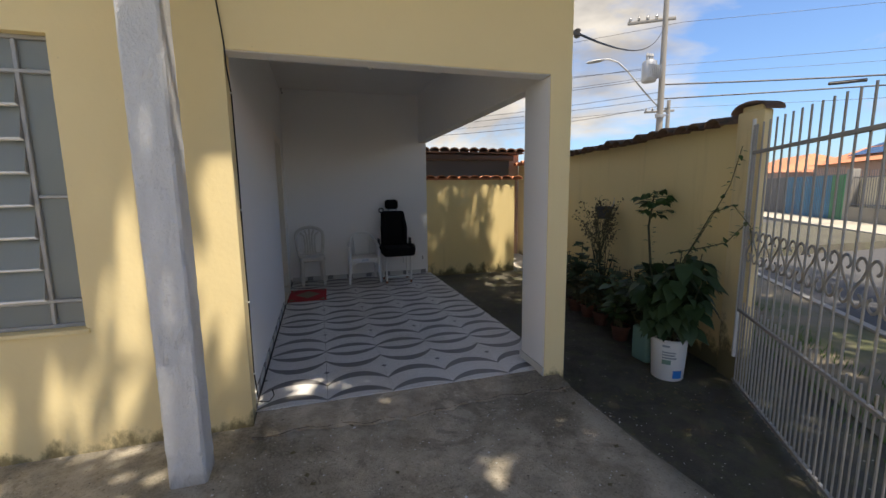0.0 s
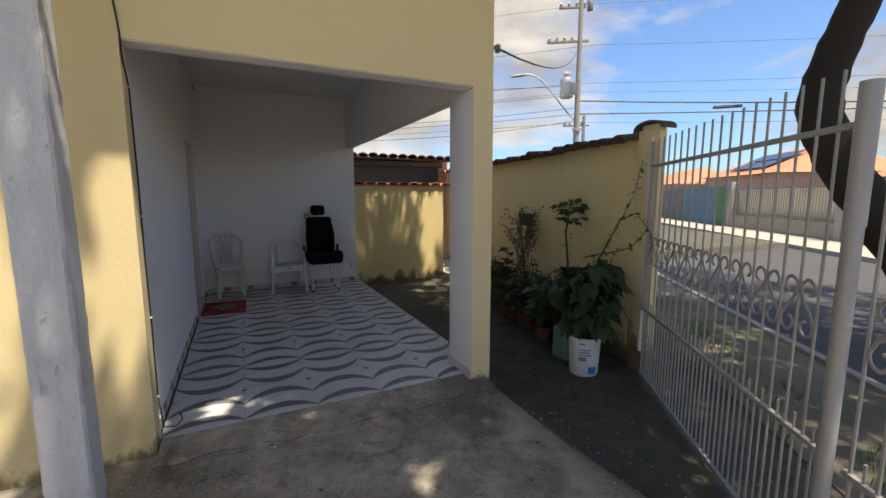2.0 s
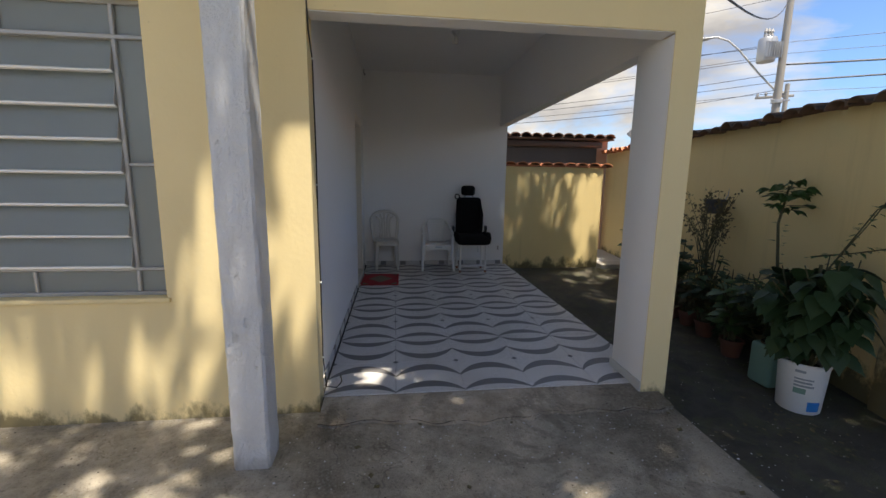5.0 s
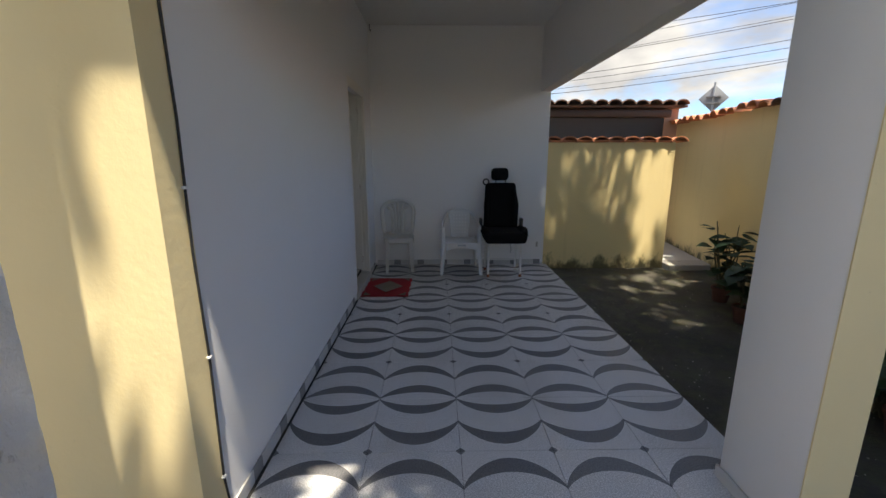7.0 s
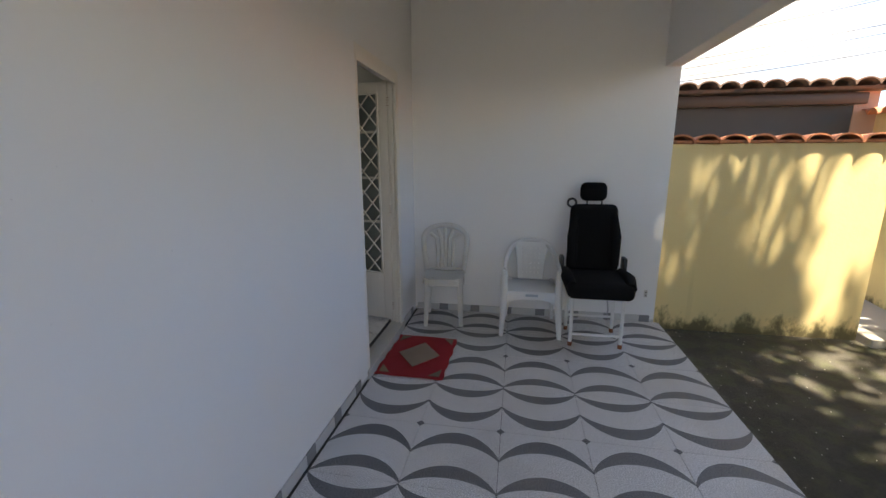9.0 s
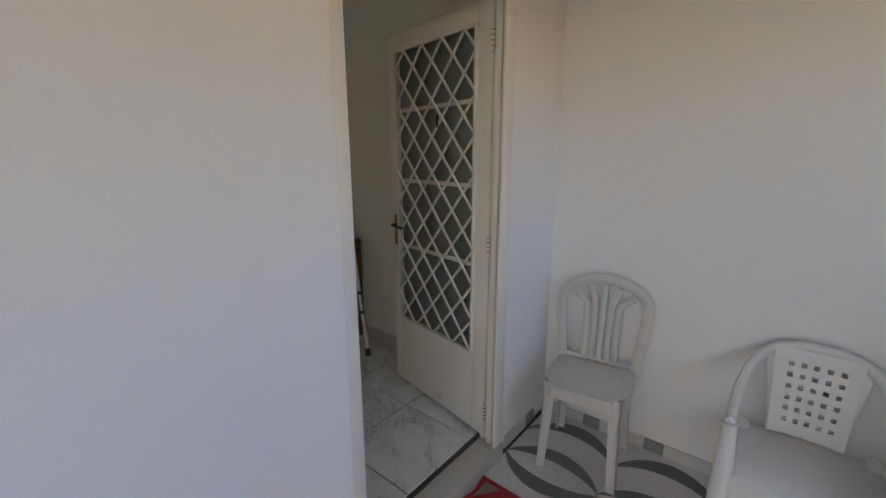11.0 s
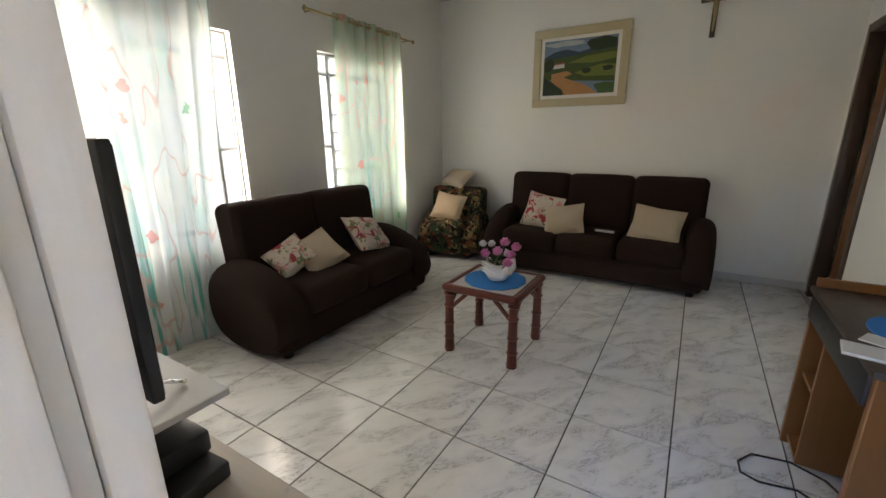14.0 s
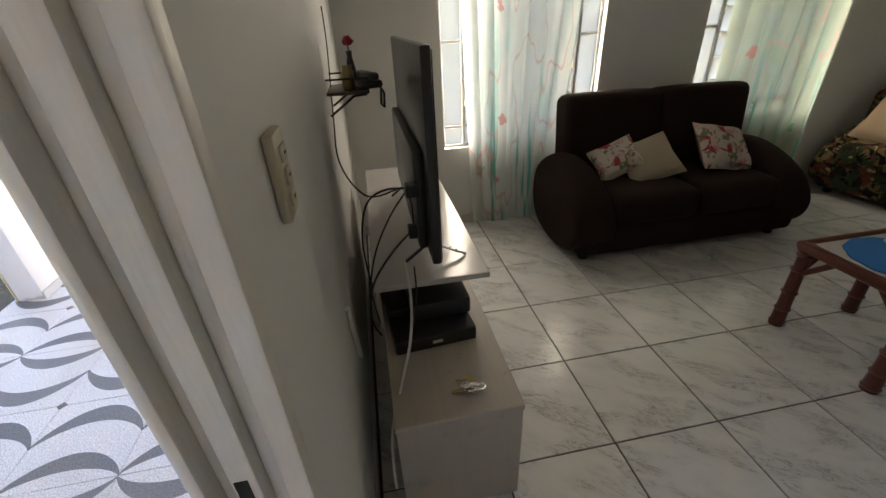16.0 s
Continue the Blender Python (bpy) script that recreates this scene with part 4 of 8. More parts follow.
# fence across the street
fence = thing("street_fence", "cream wall with grey railings across the street", "fence", SM)
bm = bmesh.new(); box(bm, (-30, -10.6, -0.4), (20.0, -10.4, 0.45))
part("plinth", bm, surface("rough_stone_plinth", (0.26, 0.24, 0.20), 0.95, 0, 0.3, 2, 20, 0.6), fence)
bm = bmesh.new(); box(bm, (-30, -10.9, -0.4), (20.0, -10.75, 1.75))
part("wall", bm, M_CREAM, fence)
bm = bmesh.new()
for k in range(165):
    x = -5.6 + 0.155 * k
    tube(bm, [(x, -10.5, 0.4), (x, -10.5, 2.05)], 0.012, 4)
box(bm, (-6, -10.52, 1.75), (20.2, -10.48, 1.79)); box(bm, (-6, -10.52, 0.55), (20.2, -10.48, 0.59))
tagged(part("railing", bm, M_GREY_SHEET, fence), kind="stuff")
for x in (-2.0, 5.2, 12.6, 19.9):
    part("post", boxed((x - 0.16, -10.72, -0.3), (x + 0.16, -10.36, 2.15), 0.02), M_CONCRETE, fence)
pan = thing("metal_gate_panel", "blue, green and grey sheet metal gate across the street", "gate", SM)
for x0, x1, m in ((20.2, 21.4, M_GREEN_SHEET), (21.6, 26.0, M_BLUE_SHEET), (26.2, 38.0, M_GREY_SHEET)):
    bm = bmesh.new()
    k = x0
    while k < x1:
        box(bm, (k, -10.62, -0.2), (k + 0.17, -10.56, 1.95)); box(bm, (k + 0.17, -10.60, -0.2), (k + 0.2, -10.57, 1.95))
        k += 0.2
    part("panel", bm, m, pan)
bm = bmesh.new()
for k in range(118):
    tube(bm, [(20.3 + 0.15 * k, -10.4, -0.2), (20.3 + 0.15 * k, -10.4, 2.3)], 0.012, 4)
box(bm, (20.2, -10.42, 1.9), (38.0, -10.38, 1.94))
tagged(part("railing", bm, M_GREY_SHEET, pan), kind="stuff")
back = thing("street_wall", "long plain cream wall beyond the street gate", "wall", SM)
part("wall", boxed((38.2, -10.9, -0.4), (90, -10.6, 2.0)), M_CREAM, back)


def house(name, label, x, y, w, d, h, m, solar=False, roof_m=M_TERRACOTTA):
    ob = thing(name, label, "house", SM @ pose(x, -y, -0.3))
    part("wall", boxed((0, -d, 0), (w, 0, h)), m, ob)
    bm = bmesh.new()
    o = 0.5
    a = [bm.verts.new(c) for c in ((-o, o, h), (w + o, o, h), (w + o, -d - o, h), (-o, -d - o, h), (w * 0.25, -d / 2, h + d * 0.24), (w * 0.75, -d / 2, h + d * 0.24))]
    for f in ((a[0], a[1], a[5], a[4]), (a[1], a[2], a[5]), (a[2], a[3], a[4], a[5]), (a[3], a[0], a[4]), (a[3], a[2], a[1], a[0])):
        bm.faces.new(f)
    bmesh.ops.recalc_face_normals(bm, faces=bm.faces)
    rf = part("roof", bm, roof_m, ob, "", False)
    for k in range(2):
        wn = part("window", boxed((w * (0.2 + 0.45 * k), -0.02, 1.1), (w * (0.2 + 0.45 * k) + 1.1, 0.03, 2.1)), M_SOLAR, ob)
        part("frame", boxed((w * (0.2 + 0.45 * k) - 0.06, -0.03, 1.04), (w * (0.2 + 0.45 * k) + 1.16, 0.02, 2.16)), M_STEEL_WHITE, wn)
    if solar:
        s = math.atan2(d * 0.24, d / 2 + o)
        for i in range(5):
            for j in range(2):
                p = part("solar_panel", boxed((0, 0, 0), (1.0, 1.5, 0.04)), M_SOLAR, rf, "dark solar panel")
                p.matrix_basis = pose(w * 0.22 + 1.06 * i, o - 0.8 - 1.56 * (j + 1) * math.cos(s), h + 0.10 + math.tan(s) * (0.8 + 1.56 * (j + 1) * 1.0) - 0.0) @ pose(0, 0, 0, -math.degrees(s))
    return ob


house("house", "salmon house with red tile roof and solar panels", 29.0, 18, 11, 9, 3.4, M_SALMON, True)
house("house", "low house with an orange tile roof", 44.0, 17, 14, 8, 3.0, M_SALMON)
house("house", "low blue-painted house with a brown tile roof", 14.0, 20, 10, 8, 2.8, M_BLUE_SHEET)
house("house", "distant house with an orange tile roof", 0.0, 19, 11, 8, 2.8, M_CREAM)

# ---- utility pole, lamp, wires ----


def utility_pole(x, y, top, label, full):
    ob = thing("utility_pole", label, "utility pole", pose(x, y, -0.3))
    part("pole", tubed([(0, 0, 0), (0, 0, top)], [0.17, 0.10], 12), M_CONCRETE, ob)
    r = Matrix.Rotation(radians(SANG - 90), 4, "Z")
    for z, w in (((top - 0.5, 0.5), (top - 2.0, 1.0)) if full else ((top - 0.6, 0.8),)):
        arm = part("crossarm", boxed((-w - 0.5, -0.05, z - 0.06), (w * 0.4, 0.05, z + 0.06), 0.01), M_CONCRETE, ob)
        arm.matrix_basis = r
        for k in range(4):
            xx = -w - 0.4 + k * 0.35
            part("insulator", lathe([(0.03, 0), (0.07, 0.03), (0.045, 0.06), (0.075, 0.1), (0.04, 0.14), (0.03, 0.2)], 10, (xx, 0, z + 0.06)), M_STEEL_GREY, arm)
    if full:
        tr = part("transformer", lathe([(0.28, 0), (0.30, 0.04), (0.30, 0.8), (0.27, 0.86), (0.05, 0.9)], 16, (-0.62, 0.1, top - 4.6)), M_GALV, ob)
        for k in range(3):
            part("bushing", lathe([(0.05, 0), (0.07, 0.08), (0.04, 0.14), (0.07, 0.2), (0.03, 0.32)], 8, (-0.75 + 0.13 * k, 0.1, top - 3.72)), M_STEEL_GREY, tr)
        for k in range(7):
            part("fin", boxed((-0.95 + 0.1 * k, -0.28, top - 4.5), (-0.93 + 0.1 * k, -0.19, top - 3.95)), M_GALV, tr)
        part("bracket", boxed((-0.4, -0.04, top - 4.3), (0.0, 0.04, top - 4.2)), M_GALV, ob)
        part("drum", lathe([(0.13, 0), (0.14, 0.02), (0.14, 0.4), (0.11, 0.45)], 12, (0.55, 0.0, top - 0.55)), M_GREY_SHEET, ob)
        part("bracket", boxed((0.0, -0.03, top - 0.4), (0.5, 0.03, top - 0.34)), M_GALV, ob)
        part("clamp", lathe([(0.19, 0), (0.19, 0.12)], 12, (0, 0, top - 6.1)), M_GALV, ob)
        part("arm", boxed((-0.25, -0.03, top - 6.0), (0.55, 0.03, top - 5.95)), M_GALV, ob)
    return ob


PX, PY = 15.2, 12.6
utility_pole(PX, PY, 10.9, "tall concrete utility pole with crossarms and a transformer", True)
utility_pole(20.5, 17.5, 6.8, "short slim concrete pole", False)
lampa = thing("street_lamp", "grey street lamp on a curved arm", "street lamp", pose(PX, PY, -0.3))
arcp = [(-0.1, 0.05, 5.3), (-0.6, 0.4, 6.0), (-1.15, 0.8, 6.9), (-1.5, 1.0, 7.3), (-1.85, 1.2, 7.48), (-2.1, 1.35, 7.48)]
part("arm", tubed(arcp, 0.035, 8), M_GALV, lampa)
hd = part("head", lathe([(0.02, -0.45), (0.10, -0.35), (0.14, -0.05), (0.12, 0.2), (0.05, 0.32)], 12), M_STEEL_GREY, lampa)
hd.matrix_basis = pose(-2.3, 1.48, 7.44) @ Matrix.Rotation(radians(60), 4, "Z") @ pose(0, 0, 0, 84, 0, 0) @ Matrix.Diagonal((1, 0.5, 1, 1))


def wire(name, a, b, sag, r=0.008, label="black overhead wire along the street"):
    a, b = Vector(a), Vector(b)
    pts = [a.lerp(b, k / 14) - Vector((0, 0, sag * 4 * (k / 14) * (1 - k / 14))) for k in range(15)]
    return solid(name, tubed(pts, r, 5), M_CABLE, label, "wire", None, "overhead wires")


for dz, off, r, sag in ((10.2, 0.3, 0.007, 0.5), (8.4, 0.7, 0.008, 0.6), (6.7, 0.1, 0.009, 0.4), (6.3, 0.15, 0.008, 0.5), (5.9, 0.1, 0.034, 0.7), (5.3, 0.1, 0.030, 0.3), (4.9, 0.15, 0.008, 0.4)):
    p = Vector((PX, PY, dz)) + Vector((0.82, -0.57, 0)) * off
    wire("overhead_wire", p, p + Vector((0.78, -0.62, 0)) * 42, sag, r)
    if r < 0.02:
        wire("overhead_wire", p, p + Vector((-0.80, 0.60, 0)) * 36, sag, r)
for dz, tx, ty, tz in ((8.4, 2.23, -0.03, 2.52), (5.6, -6, 22, 4.6), (5.3, -9, 30, 5.2), (6.2, -10, 26, 5.5), (5.0, -2, 16, 3.6), (6.6, -16, 26, 6.5)):
    wire("service_wire", (PX, PY, dz), (tx, ty, tz), 0.5, 0.010, "thin service wire running to a house")
br = thing("wire_bracket", "small dark insulator bracket on the house corner", "bracket", pose(2.23, -0.03, 2.5))
part("arm", boxed((0, -0.012, -0.012), (0.07, 0.012, 0.012), 0.003, 1), M_GREY_SHEET, br)
part("insulator", lathe([(0.012, -0.03), (0.025, -0.02), (0.016, 0), (0.025, 0.02), (0.012, 0.03)], 10, (0.08, 0, 0)), M_GREY_SHEET, br)
sp = wire("wire_splice", (PX + 4.6, PY - 3.6, 5.35), (PX + 5.5, PY - 4.3, 5.38), 0, 0.07, "bundled cable splice hanging on the overhead wires")

# road sign seen from behind
sg = thing("road_sign", "grey back of a diamond road sign on a post", "road sign", pose(6.65, 7.75, -0.05, 0, 0, -38))
part("post", tubed([(0, 0.03, -0.3), (0, 0.03, 2.98)], 0.022, 10), M_GALV, sg)
part("plate", boxed((-0.195, -0.006, -0.195), (0.195, 0.0, 0.195), 0.012, 2), M_SIGN, sg, "", True, pose(0, 0.05, 2.66, 0, 45, 0))
for z in (2.55, 2.68):
    part("bracket", boxed((-0.13, -0.018, z), (0.13, 0.045, z + 0.03), 0.003, 1), M_GREY_SHEET, sg)

# ---- tree over the yard ----
tree = thing("street_tree", "large street tree with a dark bent trunk", "tree", pose(4.88, -1.52, -0.3))
tp = [Vector(p) for p in ((0.14, -0.62, -0.1), (0.10, -0.48, 0.45), (0.06, -0.24, 0.95), (-0.02, 0.12, 1.55), (-0.08, 0.38, 2.02), (-0.10, 0.52, 2.42), (-0.05, 0.48, 2.82), (0.02, 0.36, 3.3), (0.1, 0.2, 4.2), (0.1, 0.1, 5.2))]
tw = [0.27, 0.19, 0.165, 0.15, 0.15, 0.15, 0.135, 0.125, 0.11, 0.08]
bole, girth = [], []
for k in range(len(tp) - 1):                   # an even curve through the bends, with a knotty girth
    q0, q1, q2, q3 = tp[max(k - 1, 0)], tp[k], tp[k + 1], tp[min(k + 2, len(tp) - 1)]
    for j in range(5):
        u = j / 5
        bole.append(0.5 * (2 * q1 + (q2 - q0) * u + (2 * q0 - 5 * q1 + 4 * q2 - q3) * u * u + (3 * q1 - q0 - 3 * q2 + q3) * u ** 3))
        girth.append((tw[k] * (1 - u) + tw[k + 1] * u) * (1 + 0.05 * math.sin(2.3 * (5 * k + j))))
part("trunk", tubed(bole + [tp[-1]], girth + [tw[-1]], 14), M_BARK, tree)
rt = random.Random(5)
tips = []
for k in range(15):
    a = 2 * math.pi * k / 15 + rt.uniform(-0.2, 0.2)
    reach = rt.uniform(2.4, 4.6)
    z0 = rt.uniform(3.6, 5.0)
    p0 = Vector((0.06, 0.3 - 0.1 * (z0 - 3.5), z0))
    p3 = p0 + Vector((math.cos(a) * reach, math.sin(a) * reach, rt.uniform(0.5, 1.8)))
    p1 = p0.lerp(p3, 0.35) + Vector((0, 0, 0.35))
    p2 = p0.lerp(p3, 0.7) + Vector((rt.uniform(-.2, .2), rt.uniform(-.2, .2), 0.3))
    part("limb", tubed([p0, p1, p2, p3], [0.075, 0.055, 0.035, 0.015], 7), M_BARK, tree)
    tips += [p1, p2, p3, p2.lerp(p3, 0.5)]


def leaf_quad(vs, fs, c, d, n, length, width):
    side = d.cross(n).normalized() * width
    i = len(vs)
    vs += [c, c + d * length * 0.45 + side, c + d * length, c + d * length * 0.45 - side, c + d * length * 0.45 - n * width * 0.3]
    fs += [(i, i + 1, i + 4), (i + 1, i + 2, i + 4), (i + 2, i + 3, i + 4), (i + 3, i, i + 4)]


def rand_dir(r):
    while True:
        v = Vector((r.uniform(-1, 1), r.uniform(-1, 1), r.uniform(-1, 1)))
        if 0.05 < v.length < 1:
            return v.normalized()


lv, lf = [], []
base = Vector((4.8, -1.5, -0.3))
clumps = []
for p in tips:
    for k in range(4):
        clumps.append(p + Vector((rt.gauss(0, 0.6), rt.gauss(0, 0.6), rt.gauss(0.35, 0.4))))
# crown spreading over the yard and the front of the house, unseen leaf clumps added to cast shade: west-east,
# south-north, low-high, number of clumps
for x0, x1, y0, y1, z0, z1, n in ((-3.2, 2.5, -3.9, -0.9, 4.2, 6.0, 95), (0.4, 4.0, -3.4, -0.8, 4.2, 6.2, 150), (2.4, 5.6, -1.6, 2.5, 4.8, 6.4, 190), (-4.2, 0.2, -1.7, -0.75, 4.4, 5.6, 80), (1.7, 3.1, 2.3, 3.4, 4.9, 5.8, 42), (2.2, 3.1, 0.5, 2.3, 4.9, 5.8, 40), (3.1, 4.4, 2.3, 3.0, 4.9, 5.8, 22), (3.5, 8.5, -4.5, 0.5, 4.4, 6.4, 60), (4.4, 7.6, -3.5, 1.6, 5.2, 6.6, 130), (7.0, 11.0, -2.5, 2.5, 6.3, 7.4, 90), (1.9, 3.1, -1.7, 0.8, 4.9, 5.8, 55), (0.85, 1.75, -2.5, -1.9, 4.6, 5.4, 18), (3.2, 3.75, 2.7, 3.2, 4.9, 5.6, 14)):
    for k in range(n):
        clumps.append(Vector((rt.uniform(x0, x1), rt.uniform(y0, y1), rt.uniform(z0, z1))) - base)
# gaps in the crown, cut along the sun's rays to light these spots: point, radius
gaps = [(Vector(p), r) for p, r in (
    ((0.22, 0.30, 0.0), 0.16), ((1.23, -0.88, -0.06), 0.13), ((2.2, -1.23, -0.1), 0.05), ((2.9, -1.07, -0.1), 0.06),
    ((-0.11, -0.1, 1.2), 0.21), ((0.0, -0.1, 0.45), 0.055), ((-0.53, -0.1, 1.45), 0.07), ((-0.62, -0.1, 1.02), 0.15), ((-0.68, -0.1, 0.18), 0.10),
    ((-1.03, -0.1, 0.3), 0.14), ((-0.85, -0.1, 0.25), 0.08), ((-0.33, -0.1, 0.95), 0.055), ((-0.25, -0.1, 0.55), 0.05), ((-1.28, -0.1, 0.35), 0.10),
    ((-1.6, -0.1, 0.3), 0.14), ((-2.0, -0.1, 0.35), 0.11), ((-0.55, -0.6, -0.06), 0.08), ((-1.25, -0.35, -0.06), 0.08), ((-1.7, -0.3, -0.06), 0.09), ((-0.73, -0.28, -0.06), 0.08), ((-0.39, -0.36, -0.06), 0.06), ((-1.02, -0.23, -0.06), 0.07), ((-0.95, -0.6, -0.06), 0.09), ((-1.6, -0.5, -0.06), 0.15),
    ((3.62, 4.17, 0.9), 0.24), ((4.3, 4.7, 0.0), 0.4), ((3.3, 3.7, -0.1), 0.158), ((3.0, 3.3, -0.1), 0.105), ((3.4, 3.2, -0.1), 0.123), ((3.55, 2.9, -0.1), 0.105), ((3.2, 2.85, -0.1), 0.079), ((3.65, 3.5, -0.1), 0.123), ((3.0, 3.75, -0.1), 0.088), ((3.45, 2.45, -0.1), 0.088), ((3.1, 2.4, -0.1), 0.070), ((3.6, 3.9, -0.1), 0.105))]
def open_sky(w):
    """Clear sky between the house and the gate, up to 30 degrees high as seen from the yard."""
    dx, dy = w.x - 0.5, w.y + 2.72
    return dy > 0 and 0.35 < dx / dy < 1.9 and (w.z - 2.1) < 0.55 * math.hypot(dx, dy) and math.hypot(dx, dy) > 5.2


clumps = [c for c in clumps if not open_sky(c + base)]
for c in clumps:
    if (c.z + base.z) < 3.7:
        c.z = 4.0 + 0.5 * rt.random()
    rad = rt.uniform(0.30, 0.58)
    for k in range(78):
        o = rand_dir(rt) * rad * rt.random() ** 0.4
        o.z *= 0.6
        at = c + o
        dd, nn, ll, ww = rand_dir(rt), rand_dir(rt), rt.uniform(0.11, 0.19), rt.uniform(0.035, 0.055)
        w = at + base
        if any(((w - g) - SUN_DIR * (w - g).dot(SUN_DIR)).length < r for g, r in gaps):
            continue
        leaf_quad(lv, lf, at, dd, nn, ll, ww)
me = bpy.data.meshes.new("crown")
me.from_pydata(lv, [], lf)
me.materials.append(M_LEAF_DARK)
crown = new("crown", me)
crown.parent = tree
tagged(crown, kind="stuff")

# ---- pots and plants along the boundary wall ----


def heart_leaf(vs, fs, at, d, n, size):
    """A broad heart-shaped leaf, folded along its midrib."""
    d = d.normalized()
    side = d.cross(n).normalized()
    n = side.cross(d)
    prof = ((-0.12, 0.0), (-0.16, 0.20), (0.0, 0.40), (0.25, 0.44), (0.55, 0.30), (0.85, 0.10), (1.05, 0.0))
    i = len(vs)
    for l, w in prof:
        droop = -0.16 * l * l
        vs.append(at + (d * l + n * (droop)) * size)
        vs.append(at + (d * l + side * w + n * (droop + 0.16 * w)) * size)
        vs.append(at + (d * l - side * w + n * (droop + 0.16 * w)) * size)
    for k in range(len(prof) - 1):
        a = i + 3 * k
        fs += [(a, a + 1, a + 4, a + 3), (a + 2, a, a + 3, a + 5)]


def plant(parent, height, spread, n, size, seed, material, base_z, stems=5, lean=(0, 0), droop=0.0):
    r = random.Random(seed)
    vs, fs = [], []
    bm = bmesh.new()
    per = max(1, n // stems)
    for s in range(stems):
        a = 2 * math.pi * s / stems + r.uniform(-0.4, 0.4)
        top = Vector((math.cos(a) * spread * r.uniform(0.4, 1) + lean[0], math.sin(a) * spread * r.uniform(0.4, 1) + lean[1], base_z + height * r.uniform(0.65, 1.0)))
        foot = Vector((r.uniform(-0.05, 0.05), r.uniform(-0.05, 0.05), base_z - 0.02))
        mid = foot.lerp(top, 0.5) + Vector((r.uniform(-.05, .05), r.uniform(-.05, .05), 0.05))
        tube(bm, [foot, mid, top], [0.009, 0.007, 0.004], 5)
        for k in range(per):
            u = r.uniform(0.25, 1.0)
            p = foot.lerp(mid, u * 2) if u < 0.5 else mid.lerp(top, u * 2 - 1)
            b = r.uniform(0, 2 * math.pi)
            d = Vector((math.cos(b), math.sin(b), r.uniform(-0.35, 0.4) - droop))
            q = p + d * r.uniform(0.03, 0.09)
            heart_leaf(vs, fs, q, d, Vector((r.uniform(-.3, .3), r.uniform(-.3, .3), 1)), size * r.uniform(0.6, 1.15))
    part("stem", bm, M_STEM, parent)
    me = bpy.data.meshes.new("leaves")
    me.from_pydata(vs, [], fs)
    me.materials.append(material)
    for p in me.polygons:
        p.use_smooth = True
    ob = new("leaves", me)
    ob.parent = parent
    return tagged(ob, kind="stuff")


def gz(x, y):
    return ground_z(x, y)


bx, by = 3.30, -0.05
bk = thing("bucket", "white plastic paint bucket used as a plant pot", "bucket", pose(bx, by, gz(bx, by)))
part("body", lathe([(0.118, 0), (0.125, 0.01), (0.142, 0.33), (0.150, 0.335), (0.150, 0.355), (0.140, 0.36), (0.135, 0.345), (0.12, 0.30)], 28), M_BUCKET, bk)
part("soil", lathe([(0.13, 0.30), (0.10, 0.315), (0.01, 0.32)], 20), M_SOIL, bk)
for a0, a1, z0, z1, m, nm in ((-2.05, -1.45, 0.03, 0.10, M_BLUE, "label"), (-2.7, -1.9, 0.20, 0.215, M_GREY_PRINT, "label"), (-2.7, -2.0, 0.225, 0.24, M_GREY_PRINT, "label"), (-2.7, -1.95, 0.25, 0.262, M_GREY_PRINT, "label"), (-2.7, -2.2, 0.15, 0.19, M_POT_GREEN, "label"), (-2.7, -2.3, 0.30, 0.318, M_GREY_PRINT, "label")):
    bm = bmesh.new()
    n = 8
    rows = []
    for k in range(n + 1):
        a = a0 + (a1 - a0) * k / n
        rows.append([bm.verts.new(((0.127 + 0.05 * z) * math.cos(a), (0.127 + 0.05 * z) * math.sin(a), z)) for z in (z0, z1)])
    for a, b in zip(rows, rows[1:]):
        bm.faces.new((a[0], b[0], b[1], a[1]))
    part(nm, bm, m, bk)
big = thing("potted_plant", "bushy broad-leaved plant in the white bucket", "plant", pose(bx, by, gz(bx, by)))
plant(big, 0.80, 0.31, 460, 0.14, 3, M_LEAF_DARK, 0.32, 15, (0, 0), 0.75)
part("stake", tubed([(0.05, 0.0, 0.3), (0.03, 0.02, 1.02)], 0.011, 6), M_STEM, big)
can = thing("plastic_pot", "pale green plastic pot on the ground", "pot", pose(3.38, 0.27, gz(3.38, 0.27)))
part("body", boxed((-0.10, -0.10, 0), (0.10, 0.10, 0.33), 0.03, 3), M_POT_GREEN, can)
part("soil", lathe([(0.085, 0.322), (0.075, 0.34), (0.01, 0.345)], 16), M_SOIL, can)
pl = thing("potted_plant", "leafy dark green plant in a plastic pot", "plant", pose(3.38, 0.27, gz(3.38, 0.27)))
plant(pl, 0.55, 0.28, 170, 0.12, 8, M_LEAF_DARK, 0.33, 10)
spots = ((3.48, 0.75, 0.55, 0.12, 60, M_LEAF), (3.58, 1.2, 0.6, 0.10, 60, M_LEAF_DARK), (3.62, 1.75, 0.75, 0.13, 60, M_LEAF_DARK), (3.72, 2.35, 0.55, 0.18, 26, M_LEAF_DARK), (3.62, 0.55, 0.5, 0.10, 50, M_LEAF_DARK), (3.62, 1.5, 0.4, 0.08, 60, M_LEAF_DRY), (3.88, 2.9, 0.8, 0.20, 20, M_LEAF_DARK))
